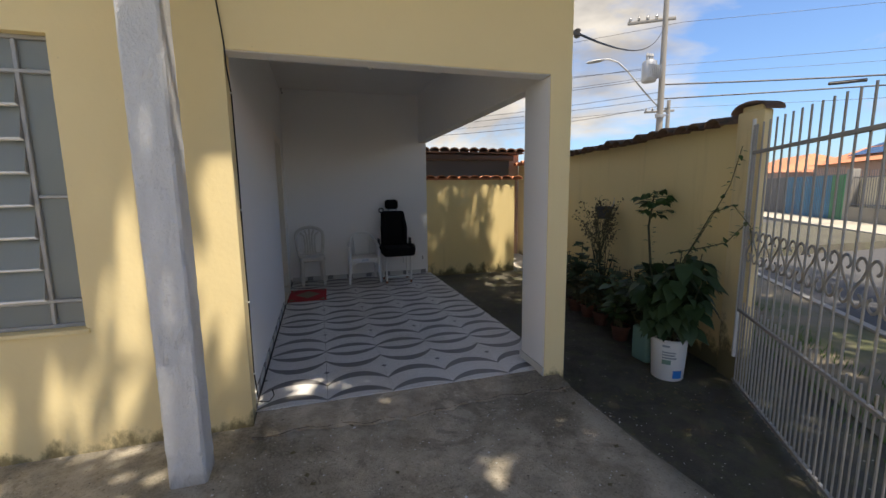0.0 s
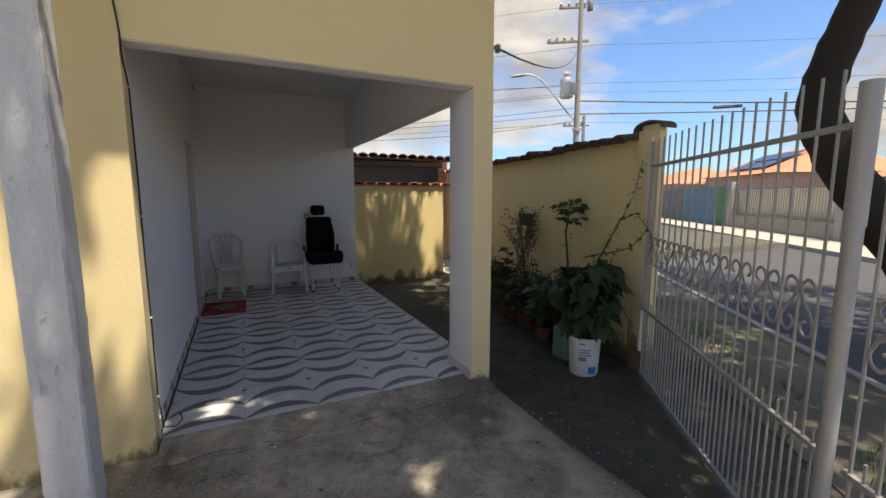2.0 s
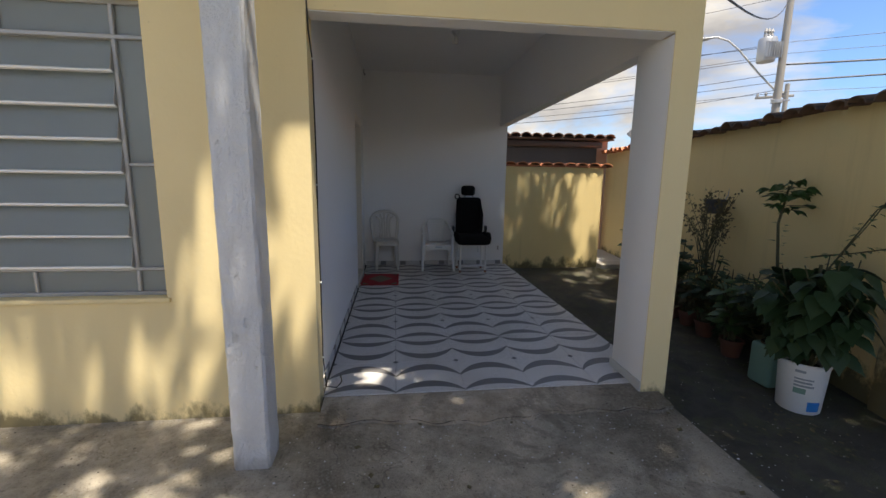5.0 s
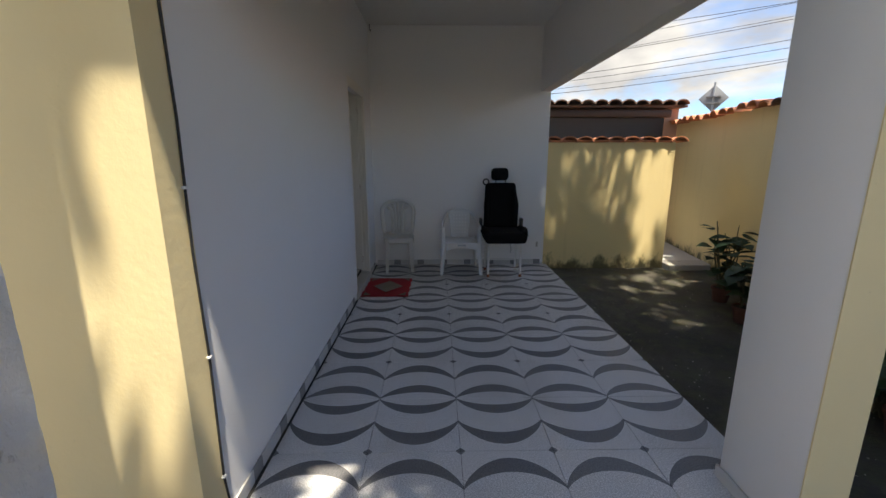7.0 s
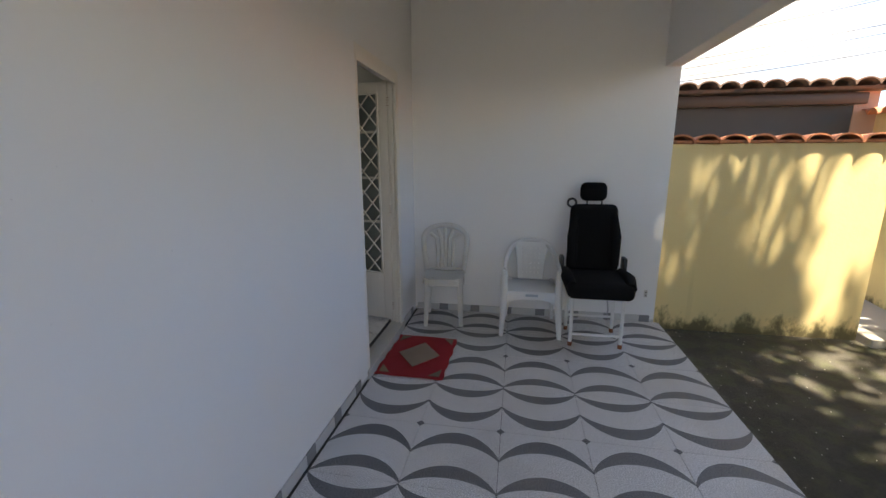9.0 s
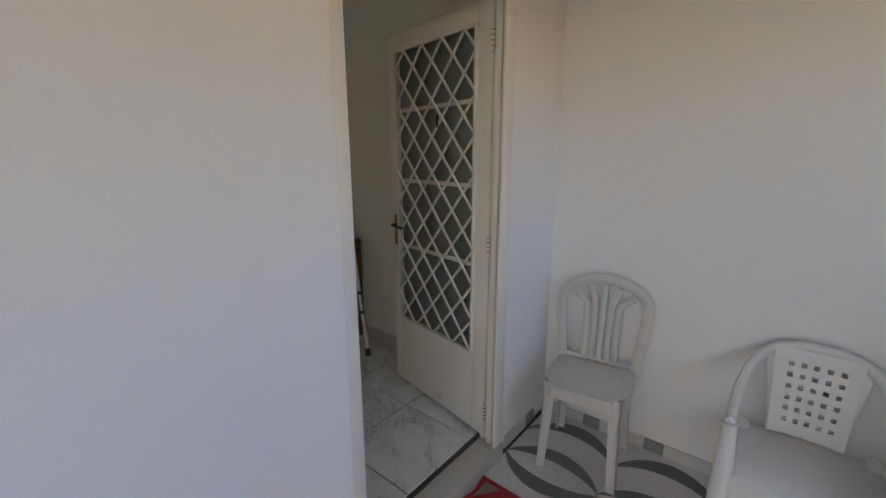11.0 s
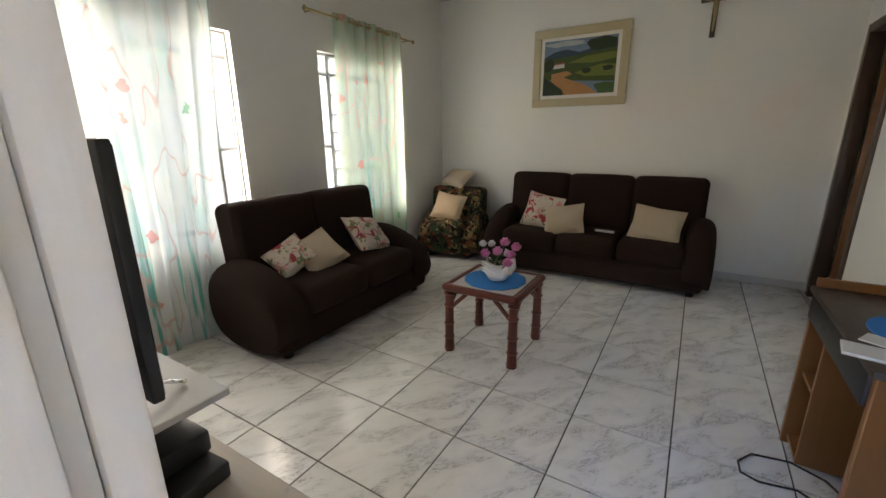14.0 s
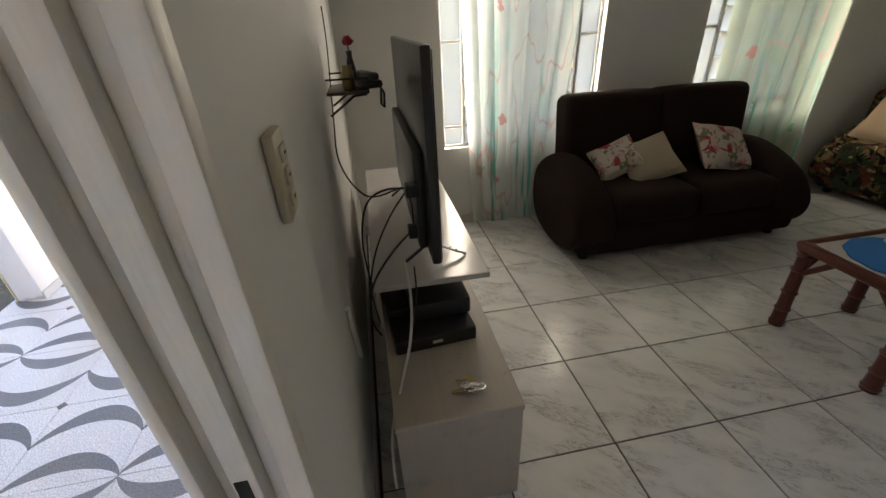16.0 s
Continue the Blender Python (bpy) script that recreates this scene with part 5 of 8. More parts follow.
for k, (x, y, h, s, n, m) in enumerate(spots):
    pt = thing("flower_pot", "terracotta flower pot standing on the ground", "pot", pose(x, y, gz(x, y)), "pots along the wall")
    part("body", lathe([(0.065, 0), (0.07, 0.005), (0.09, 0.13), (0.10, 0.135), (0.10, 0.16), (0.09, 0.16), (0.085, 0.14)], 20), M_POT_RED, pt)
    part("soil", lathe([(0.086, 0.135), (0.08, 0.145), (0.01, 0.15)], 16), M_SOIL, pt)
    pg = thing("potted_plant", "green plant with broad drooping leaves in a pot" if m is not M_LEAF_DRY else "half-dry shrub in a pot", "plant", pose(x, y, gz(x, y)), "plants along the wall")
    plant(pg, h, 0.20, int(n * 1.6), s, 20 + k, m, 0.14, 8)
# tall thin shrub and papaya-like stem before the wall
sh = thing("wispy_shrub", "tall wispy half-dry shrub with tiny leaves", "shrub", pose(3.90, 1.70, gz(3.90, 1.70) + 0.10))
bm = bmesh.new()
r = random.Random(11)
vs, fs = [], []
for k in range(26):
    p = Vector((r.uniform(-.05, .05), r.uniform(-.05, .05), r.uniform(0.5, 0.8)))
    q = p + Vector((r.uniform(-0.1, 0.1), r.uniform(-0.42, 0.42), r.uniform(0.35, 0.75)))
    mid = p.lerp(q, 0.5) + Vector((0, r.uniform(-.06, .06), 0.05))
    tube(bm, [p, mid, q], [0.006, 0.004, 0.002], 4)
    for j in range(26):
        c = mid.lerp(q, r.random()) + rand_dir(r) * r.uniform(0, 0.07)
        leaf_quad(vs, fs, c, rand_dir(r), rand_dir(r), r.uniform(0.025, 0.05), r.uniform(0.008, 0.014))
tube(bm, [(0, 0, -0.02), (0.02, -0.02, 0.4), (0, 0, 0.8)], 0.013, 6)
part("stem", bm, M_STEM, sh)
me = bpy.data.meshes.new("leaves"); me.from_pydata(vs, [], fs); me.materials.append(M_LEAF_DRY)
lo = new("leaves", me); lo.parent = sh
tagged(lo, kind="stuff")
pa = thing("young_tree", "slender young tree with lobed leaves at its top", "plant", pose(3.75, 0.70, gz(3.75, 0.70)))
bm = tubed([(0, 0, 0.15), (0.02, -0.02, 0.7), (0.0, 0.03, 1.2), (0.02, 0.0, 1.52)], [0.016, 0.013, 0.011, 0.008], 7)
vs, fs = [], []
for k in range(22):                             # lobed leaves on short stalks round the tip
    a = 2.4 * k
    p = Vector((0.02, 0.0, 1.30 + 0.012 * k))
    d = Vector((math.cos(a), math.sin(a), r.uniform(-0.15, 0.55))).normalized()
    q = p + d * r.uniform(0.06, 0.15)
    tube(bm, [p, q], 0.0025, 4)
    tilt = Vector((r.uniform(-0.6, 0.6), r.uniform(-0.6, 0.6), 1)).normalized()
    for j in (-1, 0, 1):
        dd = Matrix.Rotation(0.75 * j, 3, "Z") @ Vector((d.x, d.y, d.z - r.uniform(0.1, 0.7)))
        heart_leaf(vs, fs, q, dd, tilt, r.uniform(0.06, 0.10))
for k in range(26):
    a = 2.1 * k
    z = r.uniform(0.3, 1.2)
    d = Vector((math.cos(a), math.sin(a), 0.2))
    heart_leaf(vs, fs, Vector((0.01, 0, z)) + d * 0.04, d, Vector((0, 0, 1)), r.uniform(0.03, 0.055))
part("stem", bm, M_STEM, pa)
me = bpy.data.meshes.new("leaves"); me.from_pydata(vs, [], fs); me.materials.append(M_LEAF)
lo = new("leaves", me); lo.parent = pa
# leafy shrubs growing from the ground at the wall's foot
for k, (x, y, h, sp, n, sz, m) in enumerate(((3.78, 1.05, 0.75, 0.24, 130, 0.075, M_LEAF), (3.90, 1.62, 0.95, 0.22, 150, 0.07, M_LEAF_DARK), (3.72, 0.30, 0.60, 0.22, 120, 0.08, M_LEAF_DARK), (3.95, 2.05, 0.60, 0.24, 110, 0.09, M_LEAF), (3.60, 0.95, 0.40, 0.20, 110, 0.06, M_LEAF_DARK))):
    bush = thing("leafy_shrub", "low leafy green shrub at the foot of the wall", "shrub", pose(x, y, gz(x, y)), "shrubs along the wall")
    plant(bush, h, sp, n, sz, 60 + k, m, 0.0, 11, (0, 0), 0.2)
wp = thing("wall_pot", "dark hanging pot on the boundary wall", "pot", pose(3.97, 1.72, 1.02))
part("body", lathe([(0.05, 0), (0.075, 0.01), (0.105, 0.13), (0.115, 0.135), (0.115, 0.155), (0.10, 0.155), (0.09, 0.12)], 18), M_DARK_GREY, wp)
part("soil", lathe([(0.095, 0.12), (0.08, 0.135), (0.01, 0.14)], 14), M_SOIL, wp)
part("bracket", tubed([(0.10, 0.0, 0.12), (0.16, 0.02, 0.20), (0.17, 0.02, 0.28)], 0.006, 6), M_GALV, wp)
# climbing vine on the corner post
vn = thing("climbing_vine", "thin climbing vine with small leaves on the wall post", "vine", pose(3.4, 0.0, -0.2))
bm = bmesh.new()
vs, fs = [], []
for path in ([(0, 0.0, 0.5), (0.15, 0.1, 0.95), (0.28, 0.0, 1.28), (0.33, -0.14, 1.62), (0.30, -0.24, 1.92)], [(0.15, 0.1, 0.95), (0.30, -0.02, 1.38), (0.28, -0.22, 1.46), (0.22, -0.42, 1.30), (0.15, -0.50, 1.12)], [(0.12, 0.2, 1.02), (0.22, 0.0, 1.08), (0.20, -0.25, 1.16), (0.16, -0.44, 1.34)]):
    pts = [Vector(p) for p in path]
    tube(bm, pts, [0.006, 0.005, 0.004, 0.003, 0.003][:len(pts)], 5)
    for a, b in zip(pts, pts[1:]):
        for k in range(9):
            d = rand_dir(r); d.z *= 0.4
            heart_leaf(vs, fs, a.lerp(b, k / 9) + d * 0.02, d, Vector((0, 0, 1)), r.uniform(0.03, 0.05))
part("stem", bm, M_STEM, vn)
me = bpy.data.meshes.new("leaves"); me.from_pydata(vs, [], fs); me.materials.append(M_LEAF)
lo = new("leaves", me); lo.parent = vn
# fallen leaves and weeds
bm = bmesh.new()
vs, fs = [], []
for k in range(150):
    x = r.uniform(0.2, 3.5); y = r.uniform(-2.3, 0.0)
    if r.random() < 0.5:
        x, y = 3.35 + r.gauss(0, 0.25) - 0.2, -0.5 + r.gauss(0, 0.4)
    d = rand_dir(r); d.z = 0.08
    leaf_quad(vs, fs, Vector((x, y, gz(x, y) + 0.012)), d.normalized(), Vector((0, 0, 1)), r.uniform(0.015, 0.05), r.uniform(0.006, 0.018))
me = bpy.data.meshes.new("fallen_leaves"); me.from_pydata(vs, [], fs); me.materials.append(M_LEAF_DRY)
tagged(new("fallen_leaves", me), "small dry fallen leaves scattered on the concrete", "leaves", "", "stuff")
vs, fs = [], []
for k in range(260):                           # flakes of paint and mortar, thickest near the porch edge
    x = r.uniform(-0.2, 2.6); y = -0.28 - abs(r.gauss(0, 0.55))
    z = gz(x, y) + 0.002
    s = r.uniform(0.002, 0.006) * (1.8 if r.random() < 0.06 else 1.0)
    a = r.uniform(0, 6.28)
    i = len(vs)
    for q in range(4):
        vs.append(Vector((x + s * math.cos(a + 1.57 * q) * r.uniform(0.6, 1.3), y + s * math.sin(a + 1.57 * q) * r.uniform(0.6, 1.3), z)))
    vs.append(Vector((x, y, z + 0.5 * s)))
    fs += [(i, i + 1, i + 4), (i + 1, i + 2, i + 4), (i + 2, i + 3, i + 4), (i + 3, i, i + 4)]
me = bpy.data.meshes.new("mortar_flakes"); me.from_pydata(vs, [], fs); me.materials.append(M_POST_OLD)
tagged(new("mortar_flakes", me), "small pale flakes of mortar on the concrete", "debris", "", "stuff")
vs, fs = [], []
for k in range(2600):
    u, v = r.uniform(-3.5, 6.0), r.uniform(0.55, 1.25)
    if noise.noise((u * 1.3, v * 2, 0.3)) < 0.0:
        continue
    p = SM @ Vector((u, -v, -0.272))
    d = Vector((r.uniform(-.4, .4), r.uniform(-.4, .4), 1)).normalized()
    leaf_quad(vs, fs, p, d, rand_dir(r), r.uniform(0.05, 0.14), 0.005)
me = bpy.data.meshes.new("grass"); me.from_pydata(vs, [], fs); me.materials.append(M_GRASS)
tagged(new("grass", me), "tufts of grass along the pavement", "grass", "", "stuff")

# ---- porch and living room: materials ----
M_PLASTIC = surface("white_plastic", (0.66, 0.67, 0.67), 0.42, 0, 0.05, 3, 40, 0.03, dirt=(0.42, 0.40, 0.36), dirt_at=(0.6, 0.8), dirt_scale=9)
M_PLASTIC_OLD = surface("aged_white_plastic", (0.55, 0.54, 0.51), 0.5, 0, 0.06, 3, 40, 0.03, dirt=(0.33, 0.30, 0.25), dirt_at=(0.55, 0.8), dirt_scale=7)
M_BLACK_LEATHER = surface("black_seat_cloth", (0.007, 0.0068, 0.0072), 0.9, 0, 0.3, 4, 140, 0.3, spec=0.12)
M_BLACK = surface("black_plastic", (0.012, 0.012, 0.013), 0.4, 0, 0.2, 4, 60, 0.05)
M_RED_RUG = surface("red_woven_rug", (0.58, 0.06, 0.07), 0.95, 0, 0.2, 6, 150, 0.6)
M_RUG_BROWN = surface("brown_woven_patch", (0.27, 0.19, 0.14), 0.95, 0, 0.2, 6, 150, 0.6)
M_SOFA = surface("dark_brown_suede", (0.021, 0.0105, 0.0080), 0.92, 0, 0.35, 3.0, 90, 0.35, spec=0.2)
M_BEIGE = surface("beige_cushion_cloth", (0.40, 0.33, 0.25), 0.95, 0, 0.1, 5, 140, 0.3)
M_RED_WOOD = surface("red_brown_varnished_cane", (0.115, 0.025, 0.016), 0.32, 0, 0.3, 5, 25, 0.15)
M_BLUE_CLOTH = surface("bright_blue_cloth", (0.01, 0.17, 0.48), 0.95, 0, 0.12, 8, 160, 0.4)
M_CERAMIC = surface("white_ceramic", (0.74, 0.72, 0.68), 0.35, 0, 0.05, 6, 40, 0.1)
M_PINK = surface("pink_petals", (0.80, 0.30, 0.55), 0.7, 0, 0.2, 20, 60, 0.0)
M_WHITE_PETAL = surface("white_petals", (0.78, 0.76, 0.76), 0.7, 0, 0.08, 20, 60, 0.0)
M_RED_PETAL = surface("red_petals", (0.42, 0.04, 0.06), 0.7, 0, 0.25, 20, 60, 0.0)
M_YELLOW_PETAL = surface("yellow_petals", (0.72, 0.62, 0.12), 0.7, 0, 0.15, 20, 60, 0.0)
M_DESK = surface("brown_wood_veneer", (0.20, 0.080, 0.024), 0.32, 0, 0.5, 1.6, 7, 0.1, stretch=(7, 7, 0.5), dirt=(0.07, 0.03, 0.014), dirt_at=(0.5, 0.8), dirt_scale=2.5)
M_DESK_TOP = surface("dark_desk_top", (0.05, 0.036, 0.028), 0.35, 0, 0.25, 3, 30, 0.05)
M_GILT = surface("cream_gilt_frame", (0.50, 0.43, 0.28), 0.55, 0, 0.12, 6, 40, 0.2)
M_CHROME = surface("brushed_aluminium", (0.72, 0.73, 0.74), 0.28, 1.0, 0.05, 6, 60, 0.02)
M_PAPER = surface("printed_paper", (0.62, 0.61, 0.58), 0.8, 0, 0.1, 20, 80, 0.0)
M_GREY_WOOD = surface("pale_grey_oak_laminate", (0.46, 0.41, 0.36), 0.45, 0, 0.3, 2, 6, 0.08, stretch=(10, 0.5, 10), dirt=(0.22, 0.19, 0.16), dirt_at=(0.58, 0.78), dirt_scale=9)
M_WHITE_LAM = surface("pale_gloss_laminate", (0.55, 0.53, 0.52), 0.18, 0, 0.05, 2, 20, 0.0)
M_TV = surface("tv_back_plastic", (0.022, 0.023, 0.025), 0.35, 0, 0.15, 2, 80, 0.05)
M_SCREEN = surface("tv_screen_glass", (0.008, 0.009, 0.011), 0.08, 0, 0.05, 2, 20, 0.0)
M_SWITCH = surface("aged_ivory_plastic", (0.55, 0.50, 0.38), 0.4, 0, 0.08, 6, 40, 0.02)
M_RUST = surface("rusty_steel", (0.26, 0.09, 0.04), 0.8, 0.2, 0.3, 10, 60, 0.3)
M_BRASS = surface("worn_brass", (0.35, 0.27, 0.13), 0.4, 0.9, 0.15, 10, 60, 0.1)
M_BOTTLE = surface("purple_spray_bottle", (0.10, 0.045, 0.05), 0.3, 0, 0.1, 4, 30, 0.0)
M_VASE = surface("pale_blue_glass_vase", (0.30, 0.47, 0.50), 0.15, 0, 0.12, 8, 40, 0.0)


def blotches(name, ground, spots, scale, rough=0.95, second=None):
    """Cloth with a printed pattern of uneven blotches."""
    m, nt, bs = shader(name)
    vec = coords(nt, "Object")
    col = ground
    for k, (c, lo, hi, s) in enumerate(spots):
        sh = nt.nodes.new("ShaderNodeMapping")
        sh.inputs["Location"].default_value = (3.1 * k, 1.7 * k, 5.3 * k)
        nt.links.new(vec, sh.inputs["Vector"])
        f = ramp(nt, noise_fac(nt, sh.outputs["Vector"], s * scale, 3, 0.6, None, 0.6), lo, hi)
        col = mix(nt, f, col, c)
    nt.links.new(col, bs.inputs["Base Color"])
    bs.inputs["Roughness"].default_value = rough
    bs.inputs["Specular IOR Level"].default_value = 0.2
    bumped(nt, bs, noise_fac(nt, vec, 160, 2), 0.3, 0.003)
    return m


M_FLORAL = blotches("floral_cushion_cloth", (0.52, 0.46, 0.40), (((0.16, 0.19, 0.10), 0.57, 0.62, 12), ((0.55, 0.24, 0.24), 0.55, 0.59, 8.5), ((0.33, 0.045, 0.06), 0.56, 0.61, 10), ((0.12, 0.10, 0.07), 0.66, 0.70, 24)), 1.0)
M_PATCH = blotches("dark_patchwork_upholstery", (0.03, 0.024, 0.017), (((0.20, 0.14, 0.065), 0.50, 0.53, 8), ((0.04, 0.06, 0.03), 0.53, 0.56, 9), ((0.17, 0.05, 0.028), 0.58, 0.61, 9), ((0.014, 0.012, 0.010), 0.58, 0.60, 12), ((0.46, 0.36, 0.20), 0.64, 0.66, 12)), 1.0)


def curtain_cloth(name, white, shade, shade_amount):
    """Sheer white voile, printed with pink birds and twigs and turquoise streaks towards the hem."""
    m, nt, bs = shader(name)
    vec = coords(nt, "Object")
    sep = nt.nodes.new("ShaderNodeSeparateXYZ")
    nt.links.new(vec, sep.inputs[0])
    low = ramp(nt, sep.outputs["Z"], 1.7, 0.3)
    streak = ramp(nt, noise_fac(nt, vec, 20.0, 3, 0.6, (1, 0.1, 0.05)), 0.545, 0.63)
    streak2 = ramp(nt, noise_fac(nt, vec, 5.0, 3, 0.6, (1, 0.1, 0.25)), 0.52, 0.70)
    col = mix(nt, math_node(nt, "MULTIPLY", streak2, shade_amount), white, shade)
    col = mix(nt, math_node(nt, "MULTIPLY", math_node(nt, "MULTIPLY", streak, low), 0.85), col, (0.04, 0.48, 0.42))
    vor = nt.nodes.new("ShaderNodeTexVoronoi")
    vor.inputs["Scale"].default_value = 5.6
    mp = nt.nodes.new("ShaderNodeMapping")
    mp.inputs["Scale"].default_value = (1, 0.05, 0.8)
    warp = nt.nodes.new("ShaderNodeVectorMath")
    warp.operation = "ADD"
    wn = nt.nodes.new("ShaderNodeTexNoise")
    wn.inputs["Scale"].default_value = 26
    nt.links.new(vec, wn.inputs["Vector"])
    sc = nt.nodes.new("ShaderNodeVectorMath")
    sc.operation = "SCALE"
    sc.inputs["Scale"].default_value = 0.09
    nt.links.new(wn.outputs["Color"], sc.inputs[0])
    nt.links.new(vec, warp.inputs[0])
    nt.links.new(sc.outputs[0], warp.inputs[1])
    nt.links.new(warp.outputs[0], mp.inputs["Vector"])
    nt.links.new(mp.outputs["Vector"], vor.inputs["Vector"])
    bird = ramp(nt, vor.outputs["Distance"], 0.19, 0.15)
    cs = nt.nodes.new("ShaderNodeSeparateColor")
    nt.links.new(vor.outputs["Color"], cs.inputs[0])
    some = math_node(nt, "GREATER_THAN", cs.outputs[0], 0.45)
    tint = mix(nt, math_node(nt, "GREATER_THAN", cs.outputs[1], 0.75), (0.72, 0.28, 0.24), (0.16, 0.46, 0.24))
    col = mix(nt, math_node(nt, "MULTIPLY", math_node(nt, "MULTIPLY", bird, some), 0.8), col, tint)
    twig = math_node(nt, "SUBTRACT", 1.0, ramp(nt, math_node(nt, "ABSOLUTE", math_node(nt, "SUBTRACT", noise_fac(nt, vec, 3.4, 2, 0.5, (1.6, 0.1, 0.35)), 0.5)), 0.0, 0.014))
    col = mix(nt, math_node(nt, "MULTIPLY", twig, 0.65), col, (0.70, 0.40, 0.36))
    di, tr, tp, m1, m2 = [nt.nodes.new(n) for n in ("ShaderNodeBsdfDiffuse", "ShaderNodeBsdfTranslucent", "ShaderNodeBsdfTransparent", "ShaderNodeMixShader", "ShaderNodeMixShader")]
    nt.links.new(col, di.inputs["Color"])
    nt.links.new(col, tr.inputs["Color"])
    m1.inputs[0].default_value = 0.5
    nt.links.new(di.outputs[0], m1.inputs[1])
    nt.links.new(tr.outputs[0], m1.inputs[2])
    m2.inputs[0].default_value = 0.14
    nt.links.new(m1.outputs[0], m2.inputs[1])
    nt.links.new(tp.outputs[0], m2.inputs[2])
    nt.links.new(m2.outputs[0], nt.nodes["Material Output"].inputs["Surface"])
    return m


M_CURTAIN = curtain_cloth("sheer_printed_curtain", (0.74, 0.77, 0.76), (0.36, 0.68, 0.62), 0.45)
M_CURTAIN_GREEN = curtain_cloth("sheer_green_curtain", (0.47, 0.56, 0.46), (0.27, 0.46, 0.36), 0.6)


def ribbed_glass():
    m, nt, bs = shader("ribbed_glass")
    vec = coords(nt, "Object")
    w = nt.nodes.new("ShaderNodeTexWave")
    w.inputs["Scale"].default_value = 30
    nt.links.new(vec, w.inputs["Vector"])
    nt.links.new(mix(nt, w.outputs["Fac"], (0.15, 0.18, 0.175), (0.29, 0.335, 0.325)), bs.inputs["Base Color"])
    bs.inputs["Roughness"].default_value = 0.18
    bumped(nt, bs, w.outputs["Fac"], 0.5, 0.004)
    tr = nt.nodes.new("ShaderNodeBsdfTranslucent")
    tr.inputs["Color"].default_value = (0.6, 0.66, 0.65, 1)
    ms = nt.nodes.new("ShaderNodeMixShader")
    ms.inputs[0].default_value = 0.36
    nt.links.new(bs.outputs[0], ms.inputs[1])
    nt.links.new(tr.outputs[0], ms.inputs[2])
    nt.links.new(ms.outputs[0], nt.nodes["Material Output"].inputs["Surface"])
    return m


M_RIB = ribbed_glass()

# ---- entrance: frame, leaf, sill ----
d0, d1, dh = DOOR
fr = tagged(new("door_frame"), "worn white painted door frame with stepped rebates", "door frame", "", "structure")
prof = ((0.005, -0.010, 0.069), (-0.010, -0.028, 0.040), (-0.028, -0.058, 0.052), (-0.058, -0.076, 0.030), (-0.076, -0.106, 0.036))
for xa, xb, w in prof:                        # steps of the rebate, each w wide into the opening
    e = w - 0.034
    part("jamb", boxed((xb, d0 - 0.03, 0.0), (xa, d0 + e, dh - 0.0), 0.004, 2), M_FRAME, fr)
    part("jamb", boxed((xb, d1 - e, 0.0), (xa, d1 + 0.036, dh - 0.0), 0.004, 2), M_FRAME, fr)
    part("head", boxed((xb, d0 - 0.03, dh - e), (xa, d1 + 0.036, dh + 0.06), 0.004, 2), M_FRAME, fr)
for z in (0.985, 1.053):
    part("strike_hole", boxed((-0.048, d0 - 0.02, z - 0.021), (-0.033, d0 + 0.0195, z + 0.021)), M_BLACK, fr)
# plaster of the porch wall swelling out to the frame, with an uneven edge
bm = bmesh.new()
rows = []
for k in range(61):
    z = 0.0 + (dh + 0.06) * k / 60
    y = d0 - 0.010 + 0.008 * noise.noise((4.3, z * 2.5, 0.0)) + 0.003 * noise.noise((1.3, z * 14.0, 0.0))
    rows.append([bm.verts.new(c) for c in ((0.0005, d0 - 0.16, z), (0.0035, d0 - 0.08, z), (0.0075, y - 0.02, z), (0.0080, y - 0.005, z), (0.0040, y, z))])
for p, q in zip(rows, rows[1:]):
    for k in range(4):
        bm.faces.new((p[k], p[k + 1], q[k + 1], q[k]))
bmesh.ops.recalc_face_normals(bm, faces=bm.faces)
setting("plaster_edge", bm, M_WHITE, "white plaster swelling out to the door frame", "wall", True)
# ragged edge of old paint where the frame meets the room's plaster
bm = bmesh.new()
rows = []
for k in range(121):
    z = ROOM_Z + (dh - ROOM_Z) * k / 120
    y = d0 - 0.022 - 0.013 * noise.noise((0.3, z * 3.0, 0.0)) - 0.007 * noise.noise((1.3, z * 17.0, 0.0)) - 0.004 * noise.noise((2.3, z * 60.0, 0.0))
    rows.append([bm.verts.new(c) for c in ((-0.098, y - 0.002, z), (-0.1045, y, z), (-0.1045, d0 - 0.028, z))])
for p, q in zip(rows, rows[1:]):
    for k in range(2):
        bm.faces.new((p[k], p[k + 1], q[k + 1], q[k]))
bmesh.ops.recalc_face_normals(bm, faces=bm.faces)
part("paint_edge", bm, M_FRAME, fr, "flaking old paint edge")
setting("door_sill", boxed((-0.105, d0 - 0.03, -0.02), (0.02, d1 + 0.03, 0.055), 0.006), M_MARBLE, "worn stone sill under the entrance", "sill", True)

LANG = math.degrees(math.atan2(0.192, -0.981))
leaf = tagged(new("door_1"), "open white steel door with a diamond grille over ribbed glass", "door", "", "structure")
leaf.matrix_basis = pose(-0.072, 3.543, ROOM_Z + 0.012, 0, 0, LANG)
LW, LH = 0.775, 1.985
for a, b in (((0, -0.018, 0), (0.085, 0.018, LH)), ((LW - 0.075, -0.018, 0), (LW, 0.018, LH)), ((0.085, -0.018, 0), (LW - 0.075, 0.018, 0.42)), ((0.085, -0.018, LH - 0.085), (LW - 0.075, 0.018, LH))):
    part("stile", boxed(a, b, 0.004, 2), M_FRAME, leaf)
gx0, gx1, gz0, gz1 = 0.085, LW - 0.075, 0.42, LH - 0.085
